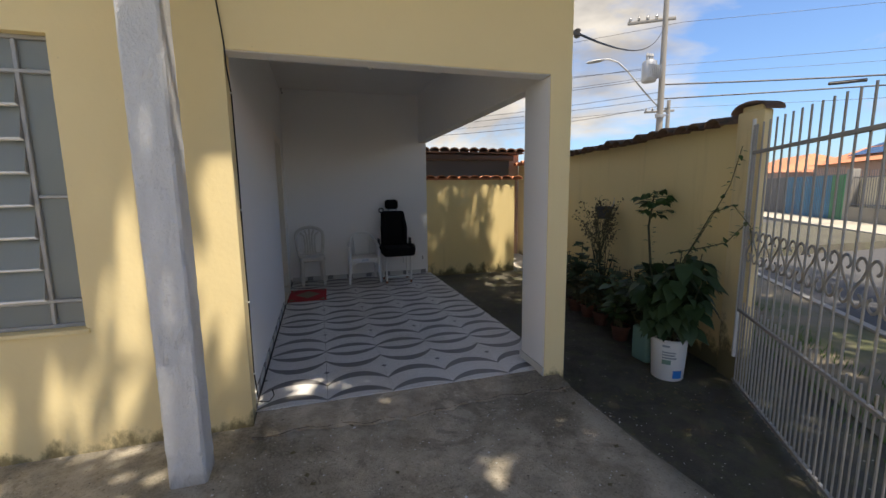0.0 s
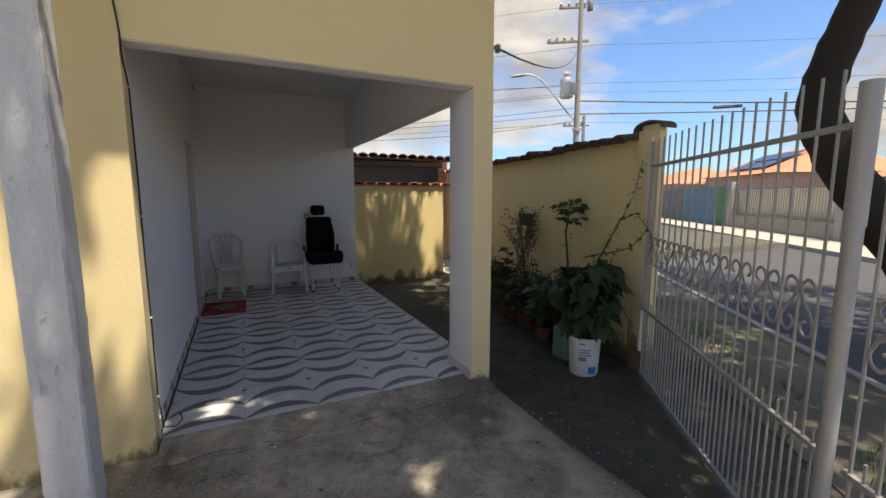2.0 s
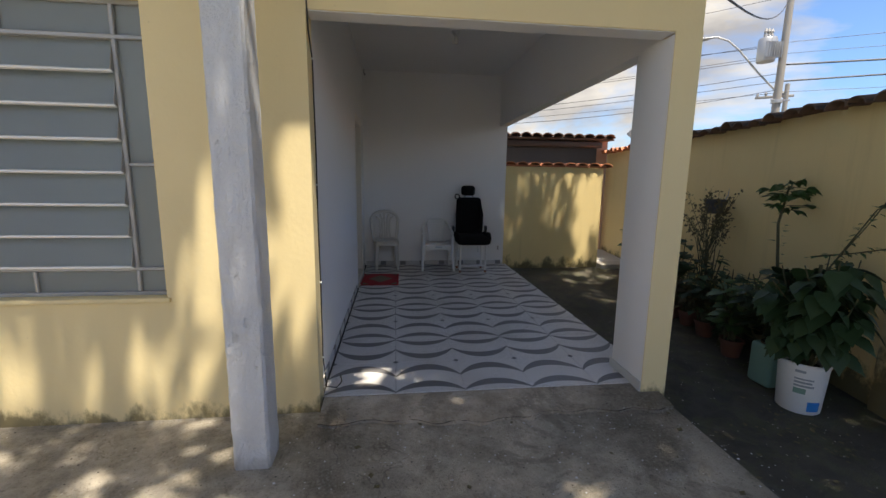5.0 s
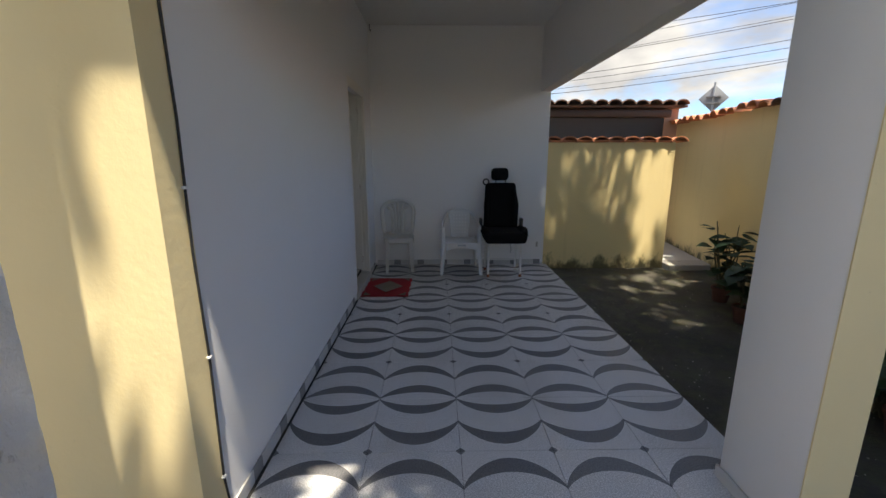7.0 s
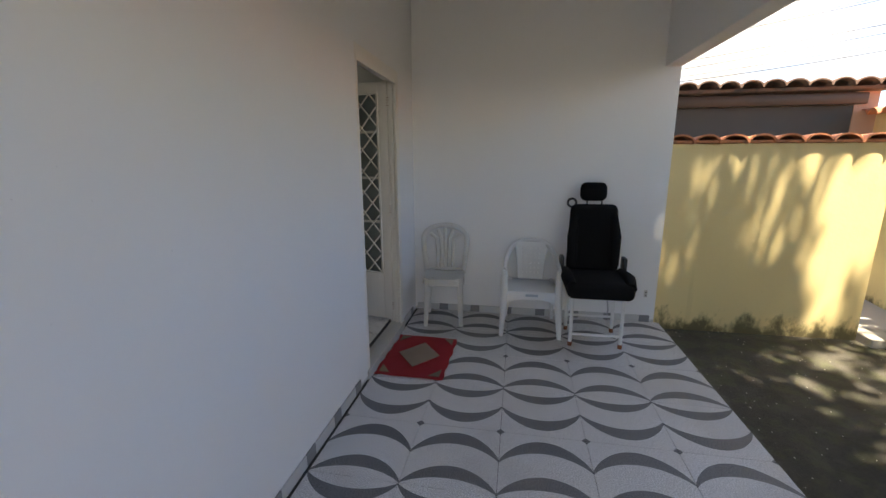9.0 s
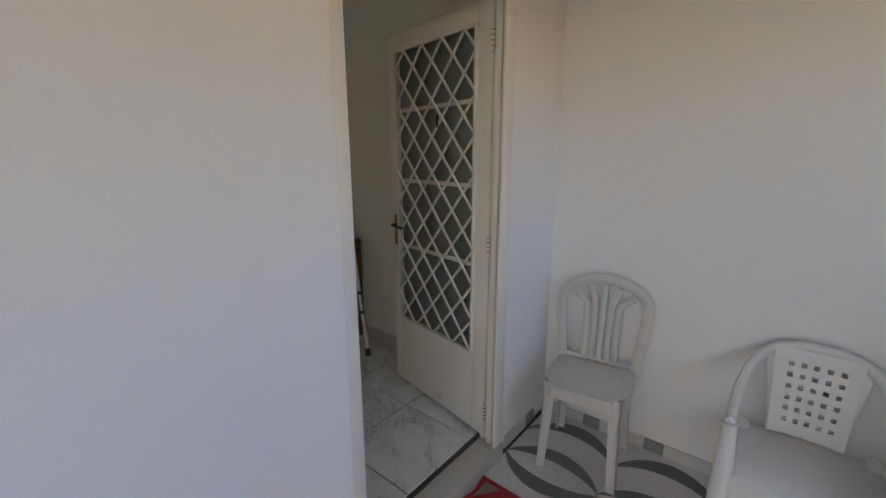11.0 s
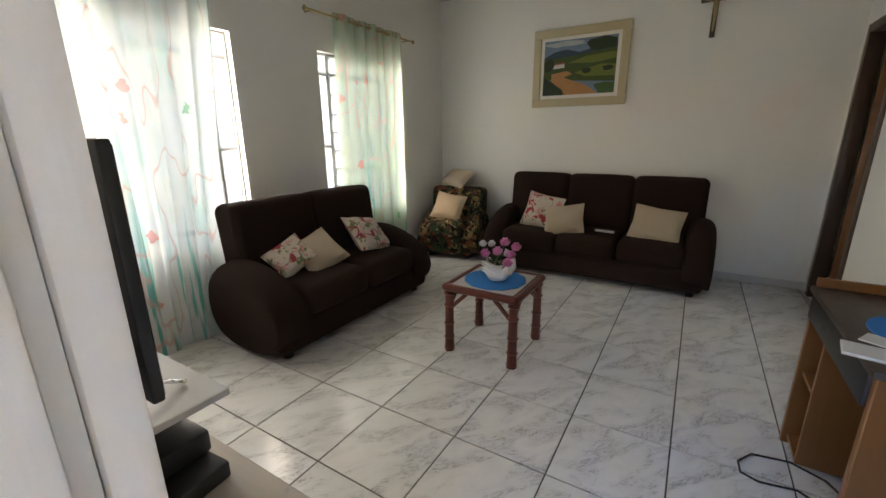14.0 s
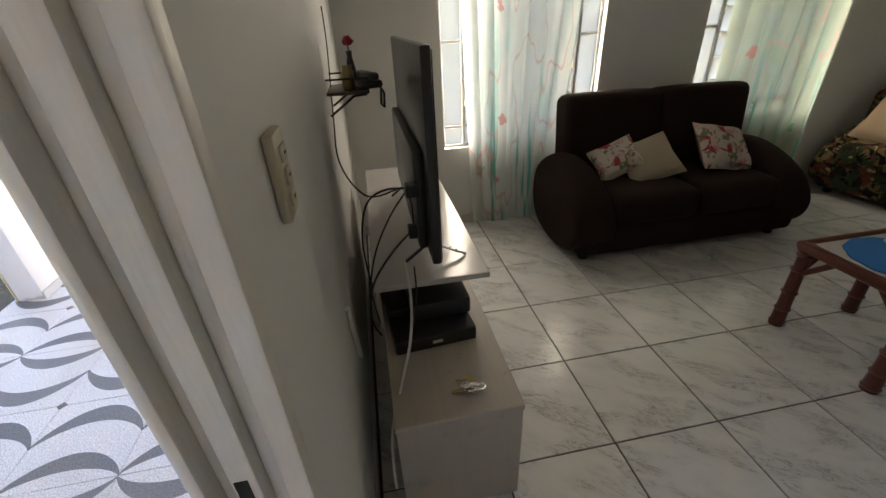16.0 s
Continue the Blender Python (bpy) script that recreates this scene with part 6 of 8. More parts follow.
part("pane", boxed((gx0, -0.010, gz0), (gx1, -0.004, gz1)), M_RIB, leaf, "", False)
for z in (0.30, 0.55, 0.80):
    zz = gz0 + (gz1 - gz0) * z
    part("glazing_bar", boxed((gx0, -0.018, zz - 0.013), (gx1, -0.011, zz + 0.013), 0.002, 1), M_FRAME, leaf)
    part("glazing_bar", boxed((gx0, -0.003, zz - 0.010), (gx1, 0.008, zz + 0.010), 0.002, 1), M_FRAME, leaf)
part("grille_frame", boxed((gx0, 0.016, gz0 - 0.006), (gx1, 0.034, gz0 + 0.008), 0.002, 1), M_FRAME, leaf)
for a, b in (((gx0, 0.016, gz1 - 0.008), (gx1, 0.034, gz1 + 0.006)), ((gx0 - 0.006, 0.016, gz0), (gx0 + 0.008, 0.034, gz1)), ((gx1 - 0.008, 0.016, gz0), (gx1 + 0.006, 0.034, gz1))):
    part("grille_frame", boxed(a, b, 0.002, 1), M_FRAME, leaf)
cw, chh = (gx1 - gx0) / 4.0, (gz1 - gz0) / 8.5
nodes_bm = bmesh.new()
for sgn in (1, -1):
    for k in range(-10, 15):
        # bar x = gx0 + cw * (k + sgn * s), z = gz0 + chh * s, clipped to the frame
        s0, s1 = 0.0, (gz1 - gz0) / chh
        lo, hi = (-k, 4.0 - k) if sgn > 0 else (k - 4.0, k)
        s0, s1 = max(s0, lo), min(s1, hi)
        if s1 - s0 < 0.15:
            continue
        m = 2 + int((s1 - s0) * 2)
        pts = [(gx0 + cw * (k + sgn * (s0 + (s1 - s0) * q / m)), 0.024 + 0.004 * sgn, gz0 + chh * (s0 + (s1 - s0) * q / m)) for q in range(m + 1)]
        part("grille_bar", tubed(pts, 0.0068, 6), M_FRAME, leaf)
for i in range(0, 9):
    for j in range(0, 19):
        if (i + j) % 2 == 0:
            x, z = gx0 + cw * i / 2, gz0 + chh * j / 2
            if gx0 < x < gx1 and gz0 < z < gz1:
                bmesh.ops.create_icosphere(nodes_bm, subdivisions=1, radius=0.0115, matrix=Matrix.Translation((x, 0.026, z)))
part("grille_knots", nodes_bm, M_FRAME, leaf)
hn = part("handle", tubed([(LW - 0.045, 0.018, 0.98), (LW - 0.045, 0.055, 0.98), (LW - 0.07, 0.062, 0.98), (LW - 0.15, 0.06, 0.975)], 0.008, 8), M_BLACK, leaf)
part("escutcheon", boxed((LW - 0.065, 0.017, 0.86), (LW - 0.025, 0.024, 1.04), 0.004), M_BRASS, hn)
part("handle", tubed([(LW - 0.045, -0.018, 0.98), (LW - 0.045, -0.055, 0.98), (LW - 0.07, -0.062, 0.98), (LW - 0.15, -0.06, 0.975)], 0.008, 8), M_BLACK, leaf)
part("key", boxed((0.33, 0.034, 1.50), (0.337, 0.04, 1.56)), M_BLACK, leaf, "small dark catch on the grille")
for z in (0.13, 0.98, 1.83):
    h = part("hinge", tubed([(-0.004, 0.020, z - 0.05), (-0.004, 0.020, z + 0.05)], 0.0085, 8), M_FRAME, leaf)
    for k in range(4):
        part("ring", tubed([(-0.004, 0.020, z - 0.03 + 0.02 * k), (-0.004, 0.020, z - 0.027 + 0.02 * k)], 0.0095, 8), M_RUST, h)

# ---- porch things ----
WALLB = 4.05


def monobloc(name, label, at, slats, arms, height, seat_h, w, d, m):
    ob = thing(name, label, "chair", at, "plastic chairs on the porch")
    # seat
    out = arc(-w / 2 + 0.13, d / 2 - 0.13, 0.13, 90, 180, 8) + arc(-w / 2 + 0.05, -d / 2 + 0.05, 0.05, 180, 270, 4) + arc(w / 2 - 0.05, -d / 2 + 0.05, 0.05, 270, 360, 4) + arc(w / 2 - 0.13, d / 2 - 0.13, 0.13, 0, 90, 8)
    bm = plate(bmesh.new(), out, seat_h - 0.012, seat_h + 0.004)
    for x in (-1, 1):
        part("seat_rail", boxed((x * w / 2 - 0.012 * (x > 0), -d / 2 + 0.05, seat_h - 0.055), (x * w / 2 + 0.012 * (x < 0), d / 2 - 0.05, seat_h - 0.005), 0.005, 1), m, ob)
    part("seat_rail", boxed((-w / 2 + 0.05, d / 2 - 0.016, seat_h - 0.06), (w / 2 - 0.05, d / 2, seat_h - 0.004), 0.006, 1), m, ob)
    part("seat", bm, m, ob)
    # legs: tapering angle sections
    for x in (-1, 1):
        for y in (-1, 1):
            top = Vector((x * (w / 2 - 0.02), y * (d / 2 - 0.03), seat_h))
            foot = Vector((x * (w / 2 + (0.035 if arms else -0.008)), y * (d / 2 + 0.002), 0.0))
            bm = bmesh.new()
            for dx, dy, sx, sy in ((0, 0, 0.045, 0.008), (0, 0, 0.008, 0.045)):
                ring = []
                for p, k in ((top, 1.15), (foot, 0.8)):
                    sx1, sy1 = (sx * k if sx > 0.02 else sx), (sy * k if sy > 0.02 else sy)
                    ring.append([bm.verts.new((p.x - x * a * sx1, p.y - y * b * sy1, p.z)) for a, b in ((0, 0), (1, 0), (1, 1), (0, 1))])
                a, b = ring
                for k in range(4):
                    bm.faces.new((a[k], a[(k + 1) % 4], b[(k + 1) % 4], b[k]))
                bm.faces.new(a); bm.faces.new(b)
            bmesh.ops.recalc_face_normals(bm, faces=bm.faces)
            part("leg", bm, m, ob)
    # back: a bow from seat to seat, leaning
    lean = 0.05 if not arms else 0.07
    bw = w / 2 - 0.015

    def bk(x, z):
        u = (z - seat_h) / (height - seat_h)
        return Vector((x, -d / 2 + 0.015 - lean * u, z))
    hoop = [bk(-bw, seat_h - 0.03)] + [bk(-bw * (1.0 + (0.05 if arms else 0.20) * math.sin(math.pi * k / 8)), seat_h + (height - seat_h - bw * 0.75) * k / 4) for k in range(1, 5)]
    hoop += [bk(-bw * (1.05 if arms else 1.20) * math.cos(radians(180 * k / 10)), height - bw * 0.75 + bw * 0.75 * math.sin(radians(180 * k / 10))) for k in range(1, 10)]
    hoop += [Vector((-p.x, p.y, p.z)) for p in reversed(hoop[:5])]
    part("backrest_bow", tubed(hoop, 0.012, 10, 2.1), m, ob)
    if slats:
        for k in range(5):
            u = (k - 2) / 2
            p = [bk(u * bw * 0.46, seat_h), bk(u * bw * 0.40, seat_h + (height - seat_h) * 0.3), bk(u * bw * 0.46, seat_h + (height - seat_h) * 0.7), bk(u * bw * 0.80, height - 0.03 - 0.050 * u * u)]
            part("slat", tubed(p, 0.0075, 8, 2.1), m, ob)
        part("rail", tubed([bk(-bw, seat_h + 0.02), bk(bw, seat_h + 0.02)], 0.016, 6, 0.6), m, ob)
    else:
        cols, rows = 5, 7
        zz0, zz1 = seat_h + 0.05, height - 0.05
        for c in range(cols + 1):
            u = -1 + 2 * c / cols
            part("slat", tubed([bk(u * bw * 0.50, zz0), bk(u * bw * 0.56, (zz0 + zz1) / 2), bk(u * bw * 0.66, zz1 + 0.02 * (1 - u * u) - 0.02)], 0.013, 6, 0.4), m, ob)
        for q in range(rows + 1):
            z = zz0 + (zz1 - zz0) * q / rows
            k = 0.50 + 0.16 * q / rows
            part("rung", tubed([bk(-bw * k, z), bk(0, z + 0.004), bk(bw * k, z)], 0.012, 6, 0.45), m, ob)
        part("label", boxed((-0.05, d / 2, seat_h - 0.04), (0.05, d / 2 + 0.002, seat_h - 0.02)), M_GREY_PRINT, ob)
    if arms:
        for x in (-1, 1):
            p = [Vector((x * bw, -d / 2 - 0.05, height - 0.14)), Vector((x * (bw + 0.03), -d / 2 + 0.12, height - 0.20)), Vector((x * (bw + 0.04), 0.05, height - 0.24)), Vector((x * (bw + 0.03), d / 2 - 0.06, height - 0.28)), Vector((x * (bw + 0.015), d / 2 - 0.03, seat_h + 0.02))]
            part("armrest", tubed(p, [0.022, 0.026, 0.028, 0.027, 0.024], 8, 0.5), m, ob)
    return ob


# chairs face the street: local front (+y) turned to -y
monobloc("plastic_chair", "aged white plastic chair with fanned slats in its back", pose(0.335, 3.795, 0.002, 0, 0, 187), True, False, 0.86, 0.43, 0.37, 0.345, M_PLASTIC_OLD)


def armchair(at):
    """Moulded plastic armchair: a hoop that runs from arm to arm, a pierced back panel, a solid seat and broad tapered legs."""
    ch = thing("plastic_armchair", "white plastic armchair with a perforated back", "chair", at, "plastic chairs on the porch")
    half = [(-0.245, 0.20, 0.585), (-0.245, 0.06, 0.60), (-0.24, -0.08, 0.615), (-0.222, -0.19, 0.655), (-0.185, -0.255, 0.715), (-0.13, -0.285, 0.752), (-0.055, -0.295, 0.768)]
    hoop = half + [(-x, y, z) for x, y, z in reversed(half)]
    part("hoop", tubed(hoop, 0.018, 10, 1.6), M_PLASTIC, ch)
    holes = [(-0.094 + 0.042 * i, -0.075 + 0.042 * i, 0.05 + 0.046 * j, 0.069 + 0.046 * j) for i in range(5) for j in range(6)]
    bm = wall_with_holes(bmesh.new(), "x", -0.005, 0.005, -0.140, 0.140, 0.0, 0.350, holes)
    for v in bm.verts:                         # narrower towards the seat, hollow across
        v.co.x *= 0.86 + 0.40 * v.co.z
        v.co.y += 1.1 * v.co.x * v.co.x
    part("back_panel", bm, M_PLASTIC, ch, "", False, pose(0, -0.215, 0.415, 11, 0, 0))
    for s in (-1, 1):
        part("back_strip", tubed([(s * 0.108, -0.205, 0.41), (s * 0.120, -0.235, 0.56), (s * 0.145, -0.268, 0.70), (s * 0.17, -0.275, 0.74)], 0.009, 8, 2.2), M_PLASTIC, ch)
        part("front_leg", tubed([(s * 0.245, 0.205, 0.59), (s * 0.242, 0.205, 0.42), (s * 0.244, 0.22, 0.30), (s * 0.262, 0.265, 0.0)], [0.026, 0.034, 0.036, 0.020], 10, 1.0), M_PLASTIC, ch)
        part("rear_leg", tubed([(s * 0.205, -0.17, 0.42), (s * 0.212, -0.20, 0.28), (s * 0.235, -0.285, 0.0)], [0.042, 0.040, 0.026], 10, 0.6), M_PLASTIC, ch)
        part("side_rail", tubed([(s * 0.215, -0.16, 0.385), (s * 0.225, 0.20, 0.385)], 0.026, 8, 0.5), M_PLASTIC, ch)
    bm = boxed((-0.215, -0.22, 0.392), (0.215, 0.235, 0.408), 0.006, 2)
    part("seat", bm, M_PLASTIC, ch)
    bm = bmesh.new()
    n = 16
    rows = []
    for k in range(n + 1):                     # arched apron under the seat's front edge
        u = -1 + 2 * k / n
        x, y = 0.224 * u, 0.225 + 0.018 * (1 - u * u)
        low = 0.345 - 0.075 * u ** 4
        rows.append([bm.verts.new(c) for c in ((x, y, 0.404), (x, y + 0.006, low), (x, y - 0.006, low), (x, y - 0.012, 0.40))])
    for p, q in zip(rows, rows[1:]):
        for k in range(4):
            bm.faces.new((p[k], q[k], q[(k + 1) % 4], p[(k + 1) % 4]))
    bmesh.ops.recalc_face_normals(bm, faces=bm.faces)
    part("seat_apron", bm, M_PLASTIC, ch)
    part("sticker", boxed((-0.06, 0.2465, 0.368), (0.05, 0.2485, 0.390)), M_STICKER, ch, "worn blue-grey sticker")
    return ch


M_STICKER = surface("worn_sticker", (0.32, 0.38, 0.42), 0.5, 0, 0.4, 30, 90, 0.0)
armchair(pose(1.108, 3.745, 0.002, 0, 0, 180) @ Matrix.Diagonal((0.91, 0.86, 0.955, 1)))

cs = thing("car_seat", "black car seat fixed on a white steel frame", "seat", pose(1.612, 3.60, 0.0, 0, 0, 180))
for x in (-0.19, 0.19):
    for y in (-0.15, 0.17):
        lg = part("leg", tubed([(x, y, 0.02), (x, y, 0.42)], 0.014, 8), M_STEEL_WHITE, cs)
        part("foot", tubed([(x, y, 0.0), (x, y, 0.035)], 0.017, 8), M_RUST, lg)
    part("rail", tubed([(x, -0.17, 0.41), (x, 0.19, 0.41)], 0.012, 8), M_STEEL_WHITE, cs)
for y, z in ((-0.15, 0.14), (0.17, 0.10)):
    part("rail", tubed([(-0.19, y, z), (0.19, y, z)], 0.011, 8), M_STEEL_WHITE, cs)
bm = boxed((-0.245, -0.22, 0.42), (0.245, 0.29, 0.55), 0.05, 4)
part("seat", bm, M_BLACK_LEATHER, cs)
part("bolster", tubed([(-0.225, -0.15, 0.53), (-0.23, 0.1, 0.545), (-0.21, 0.26, 0.52)], [0.045, 0.05, 0.04], 10), M_BLACK_LEATHER, cs)
part("bolster", tubed([(0.225, -0.15, 0.53), (0.23, 0.1, 0.545), (0.21, 0.26, 0.52)], [0.045, 0.05, 0.04], 10), M_BLACK_LEATHER, cs)
bm = boxed((-0.212, -0.06, 0.0), (0.212, 0.06, 0.575), 0.057, 5)
for v in bm.verts:                             # shoulders drawn in
    if v.co.z > 0.4:
        v.co.x *= 0.91
part("backrest", bm, M_BLACK_LEATHER, cs, "", True, pose(0, -0.20, 0.52, 9, 0, 0))
for x in (-0.2, 0.2):
    part("bolster", tubed([(x * 0.84, 0.04, 0.06), (x * 0.86, 0.055, 0.3), (x * 0.76, 0.04, 0.50)], [0.04, 0.045, 0.03], 10), M_BLACK_LEATHER, cs, "", True, pose(0, -0.20, 0.52, 9, 0, 0))
part("headrest", boxed((-0.108, -0.05, 0), (0.108, 0.05, 0.155), 0.07, 6), M_BLACK_LEATHER, cs, "", True, pose(0.01, -0.30, 1.115, 6, 0, 0))
for x in (-0.06, 0.06):
    part("headrest_rod", tubed([(x, -0.285, 1.05), (x, -0.29, 1.14)], 0.006, 6), M_BLACK, cs)
ring = [(0.185 + 0.035 * math.cos(a * 0.52), -0.27, 1.10 + 0.035 * math.sin(a * 0.52)) for a in range(13)]
part("belt_ring", tubed(ring, 0.010, 6), M_BLACK, cs)
part("hinge_cover", boxed((-0.27, -0.23, 0.50), (-0.235, -0.13, 0.66), 0.012), M_BLACK, cs)
part("hinge_cover", boxed((0.235, -0.23, 0.50), (0.27, -0.13, 0.66), 0.012), M_BLACK, cs)
part("lever", tubed([(-0.05, 0.25, 0.42), (-0.05, 0.30, 0.36), (-0.04, 0.31, 0.33)], 0.005, 6), M_GALV, cs)

rug = thing("door_mat", "red woven door mat with brown diamond and corners", "mat", pose(0.275, 3.04, 0.006, 0, 0, -1))
RW, RL = 0.485, 0.66
bm = bmesh.new()
nx, ny = 10, 14
g = [[bm.verts.new((-RW / 2 + RW * i / nx + 0.006 * math.sin(j * 1.7), -RL / 2 + RL * j / ny, 0.003 + 0.004 * noise.noise((i * 0.5, j * 0.4, 0)))) for i in range(nx + 1)] for j in range(ny + 1)]
for j in range(ny):
    for i in range(nx):
        bm.faces.new((g[j][i], g[j][i + 1], g[j + 1][i + 1], g[j + 1][i]))
bmesh.ops.solidify(bm, geom=bm.faces[:], thickness=0.006)
part("weave", bm, M_RED_RUG, rug)
part("diamond", plate(bmesh.new(), [(0, -0.20), (0.16, 0), (0, 0.20), (-0.16, 0)], 0.010, 0.0125), M_RUG_BROWN, rug)
for x in (-1, 1):
    for y in (-1, 1):
        o = [(x * 0.215, y * 0.30), (x * 0.215, y * 0.20), (x * 0.14, y * 0.30)]
        part("corner_patch", plate(bmesh.new(), o if x * y < 0 else list(reversed(o)), 0.009, 0.0115), M_RUG_BROWN, rug)

lb = thing("ceiling_bulb", "bare white bulb in a holder on the porch ceiling", "lamp", pose(1.14, 2.30, CEIL))
part("holder", lathe([(0.022, -0.045), (0.030, -0.04), (0.034, -0.012), (0.048, -0.008), (0.050, 0.0)], 18), M_PLASTIC, lb)
part("bulb", lathe([(0.004, -0.135), (0.020, -0.130), (0.030, -0.108), (0.030, -0.088), (0.018, -0.062), (0.014, -0.045)], 18), M_CERAMIC, lb, "white glass bulb")
hk = thing("ceiling_hook", "small dark iron hook at the porch ceiling corner", "hook", pose(0.03, 4.02, CEIL))
part("shank", tubed([(0, 0, 0), (0, -0.01, -0.05), (0.012, -0.03, -0.085), (0.02, -0.05, -0.07)], 0.006, 6), M_GREY_SHEET, hk)

# socket low on the porch back wall
so = thing("wall_socket", "small grey socket low on the white wall", "socket", pose(2.14, WALLB, 0.27))
part("plate", boxed((-0.015, -0.008, -0.035), (0.015, 0.0, 0.035), 0.003), M_PLASTIC_OLD, so)
part("hole", boxed((-0.005, -0.009, 0.008), (0.005, -0.007, 0.02)), M_BLACK, so)
part("hole", boxed((-0.005, -0.009, -0.02), (0.005, -0.007, -0.008)), M_BLACK, so)

# ---- living room: seating ----


def rounded(size, r, seg=4, bulge=0.0):
    """A soft upholstered block resting on z = 0."""
    bm = boxed((-size[0] / 2, -size[1] / 2, 0), (size[0] / 2, size[1] / 2, size[2]), r, seg)
    if bulge:
        bmesh.ops.subdivide_edges(bm, edges=[e for e in bm.edges if e.calc_length() > 0.12], cuts=4, use_grid_fill=True)
        for v in bm.verts:
            u = Vector((v.co.x / size[0] * 2, v.co.y / size[1] * 2, v.co.z / size[2] * 2 - 1))
            k = bulge * max(0, (1 - u.x * u.x)) ** 0.5 * max(0, (1 - u.y * u.y)) ** 0.5
            v.co.z += k * (1 if u.z > 0.5 else 0)
            v.co.y += (bulge * 0.6 * max(0, (1 - u.x ** 2)) * max(0, 1 - u.z ** 2)) * (1 if u.y > 0.5 else 0)
    return bm


def sofa(name, label, at, w, n, depth, m, back_h, arm_h, arm_w=0.24, category="sofa"):
    """Sofa with its back to -y and its front to +y, with full rounded arms."""
    ob = thing(name, label, category, at)
    part("base", rounded((w - 0.12, depth - 0.12, 0.22), 0.05), m, ob, "", True, pose(0, 0.02, 0.05))
    inner = w - 2 * arm_w + 0.04
    for k in range(n):
        x = -inner / 2 + inner * (k + 0.5) / n
        part("seat_cushion", rounded((inner / n - 0.006, depth - 0.20, 0.20), 0.06, 4, 0.025), m, ob, "", True, pose(x, 0.08, 0.25))
        bw = (w - 2 * arm_w + 0.26) / n
        xb = -bw * n / 2 + bw * (k + 0.5)
        part("back_cushion", rounded((bw + 0.004, 0.25, back_h - 0.30), 0.06, 4, 0.012), m, ob, "", True, pose(xb, -depth / 2 + 0.17, 0.30, 7, 0, 0))
    for x in (-1, 1):
        # arm: swollen in side view, highest at the back
        bm = bmesh.new()
        prof = [(-depth / 2 + 0.04, 0.04), (-depth / 2 + 0.02, 0.45), (-depth / 2 + 0.10, arm_h - 0.02), (-depth / 2 + 0.32, arm_h + 0.01), (0.16, arm_h - 0.06), (depth / 2 - 0.08, arm_h - 0.16), (depth / 2 + 0.0, arm_h - 0.30), (depth / 2 + 0.0, 0.22), (depth / 2 - 0.09, 0.03)]
        cols = []
        for u in range(7):
            a = math.pi * u / 6
            off = -math.cos(a) * arm_w / 2
            s = 0.80 + 0.20 * math.sin(a)
            cy, cz = 0.0, 0.03
            cols.append([bm.verts.new((off, cy + (y - cy) * (0.93 + 0.07 * math.sin(a)), cz + (z - cz) * s)) for y, z in prof])
        for a, b in zip(cols, cols[1:]):
            for k in range(len(prof)):
                j = (k + 1) % len(prof)
                bm.faces.new((a[k], a[j], b[j], b[k]))
        bm.faces.new(list(reversed(cols[0]))); bm.faces.new(cols[-1])
        bmesh.ops.recalc_face_normals(bm, faces=bm.faces)
        arm = part("armrest", bm, m, ob, "", True, pose(x * (w / 2 - arm_w / 2), 0, 0))
        sub = arm.modifiers.new("round", "SUBSURF")
        sub.levels = sub.render_levels = 2
    for x in (-1, 1):
        for y in (-1, 1):
            part("foot", lathe([(0.03, 0), (0.035, 0.01), (0.03, 0.07)], 12, (x * (w / 2 - 0.15), y * (depth / 2 - 0.14), 0)), M_BLACK, ob)
    return ob


sofa("sofa", "dark brown suede three-seat sofa against the white wall", pose(-4.36, 2.13, ROOM_Z, 0, 0, -90), 2.16, 3, 0.80, M_SOFA, 1.0, 0.66)
sofa("loveseat", "dark brown suede two-seat sofa before the window", pose(-2.28, 0.55, ROOM_Z, 0, 0, 0), 1.74, 2, 0.80, M_SOFA, 0.97, 0.62, 0.30)
sofa("armchair", "armchair in dark patchwork flower upholstery", pose(-4.33, 0.50, ROOM_Z, 0, 0, -80), 0.74, 1, 0.68, M_PATCH, 0.80, 0.55, 0.17, "armchair")


def pillow(label, at, w, h, m, t=0.12, seed=1):
    r = random.Random(seed)
    bm = bmesh.new()
    n = 10
    sheets = []
    for s in (1, -1):
        rows = []
        for j in range(n + 1):
            row = []
            for i in range(n + 1):
                u, v = -1 + 2 * i / n, -1 + 2 * j / n
                k = max(0.0, (1 - u ** 4) * (1 - v ** 4)) ** 0.5
                pinch = 1 - 0.07 * (1 - abs(u)) * abs(v) ** 3 - 0.07 * (1 - abs(v)) * abs(u) ** 3
                row.append(bm.verts.new((u * w / 2 * pinch, s * t / 2 * k * (1 + 0.25 * noise.noise((u * 1.5 + seed, v * 1.5, s))), v * h / 2 * pinch)))
            rows.append(row)
        sheets.append(rows)
        for j in range(n):
            for i in range(n):
                f = (rows[j][i], rows[j][i + 1], rows[j + 1][i + 1], rows[j + 1][i])
                bm.faces.new(f if s < 0 else tuple(reversed(f)))
    bmesh.ops.remove_doubles(bm, verts=bm.verts, dist=0.0015)
    return solid("cushion", bm, m, label, "cushion", at, "scatter cushions")


def lean_at(x, y, z, facing, tilt, roll=0):
    return pose(x, y, z, 0, 0, facing) @ pose(0, 0, 0, tilt, 0, 0) @ pose(0, 0, 0, 0, roll, 0)


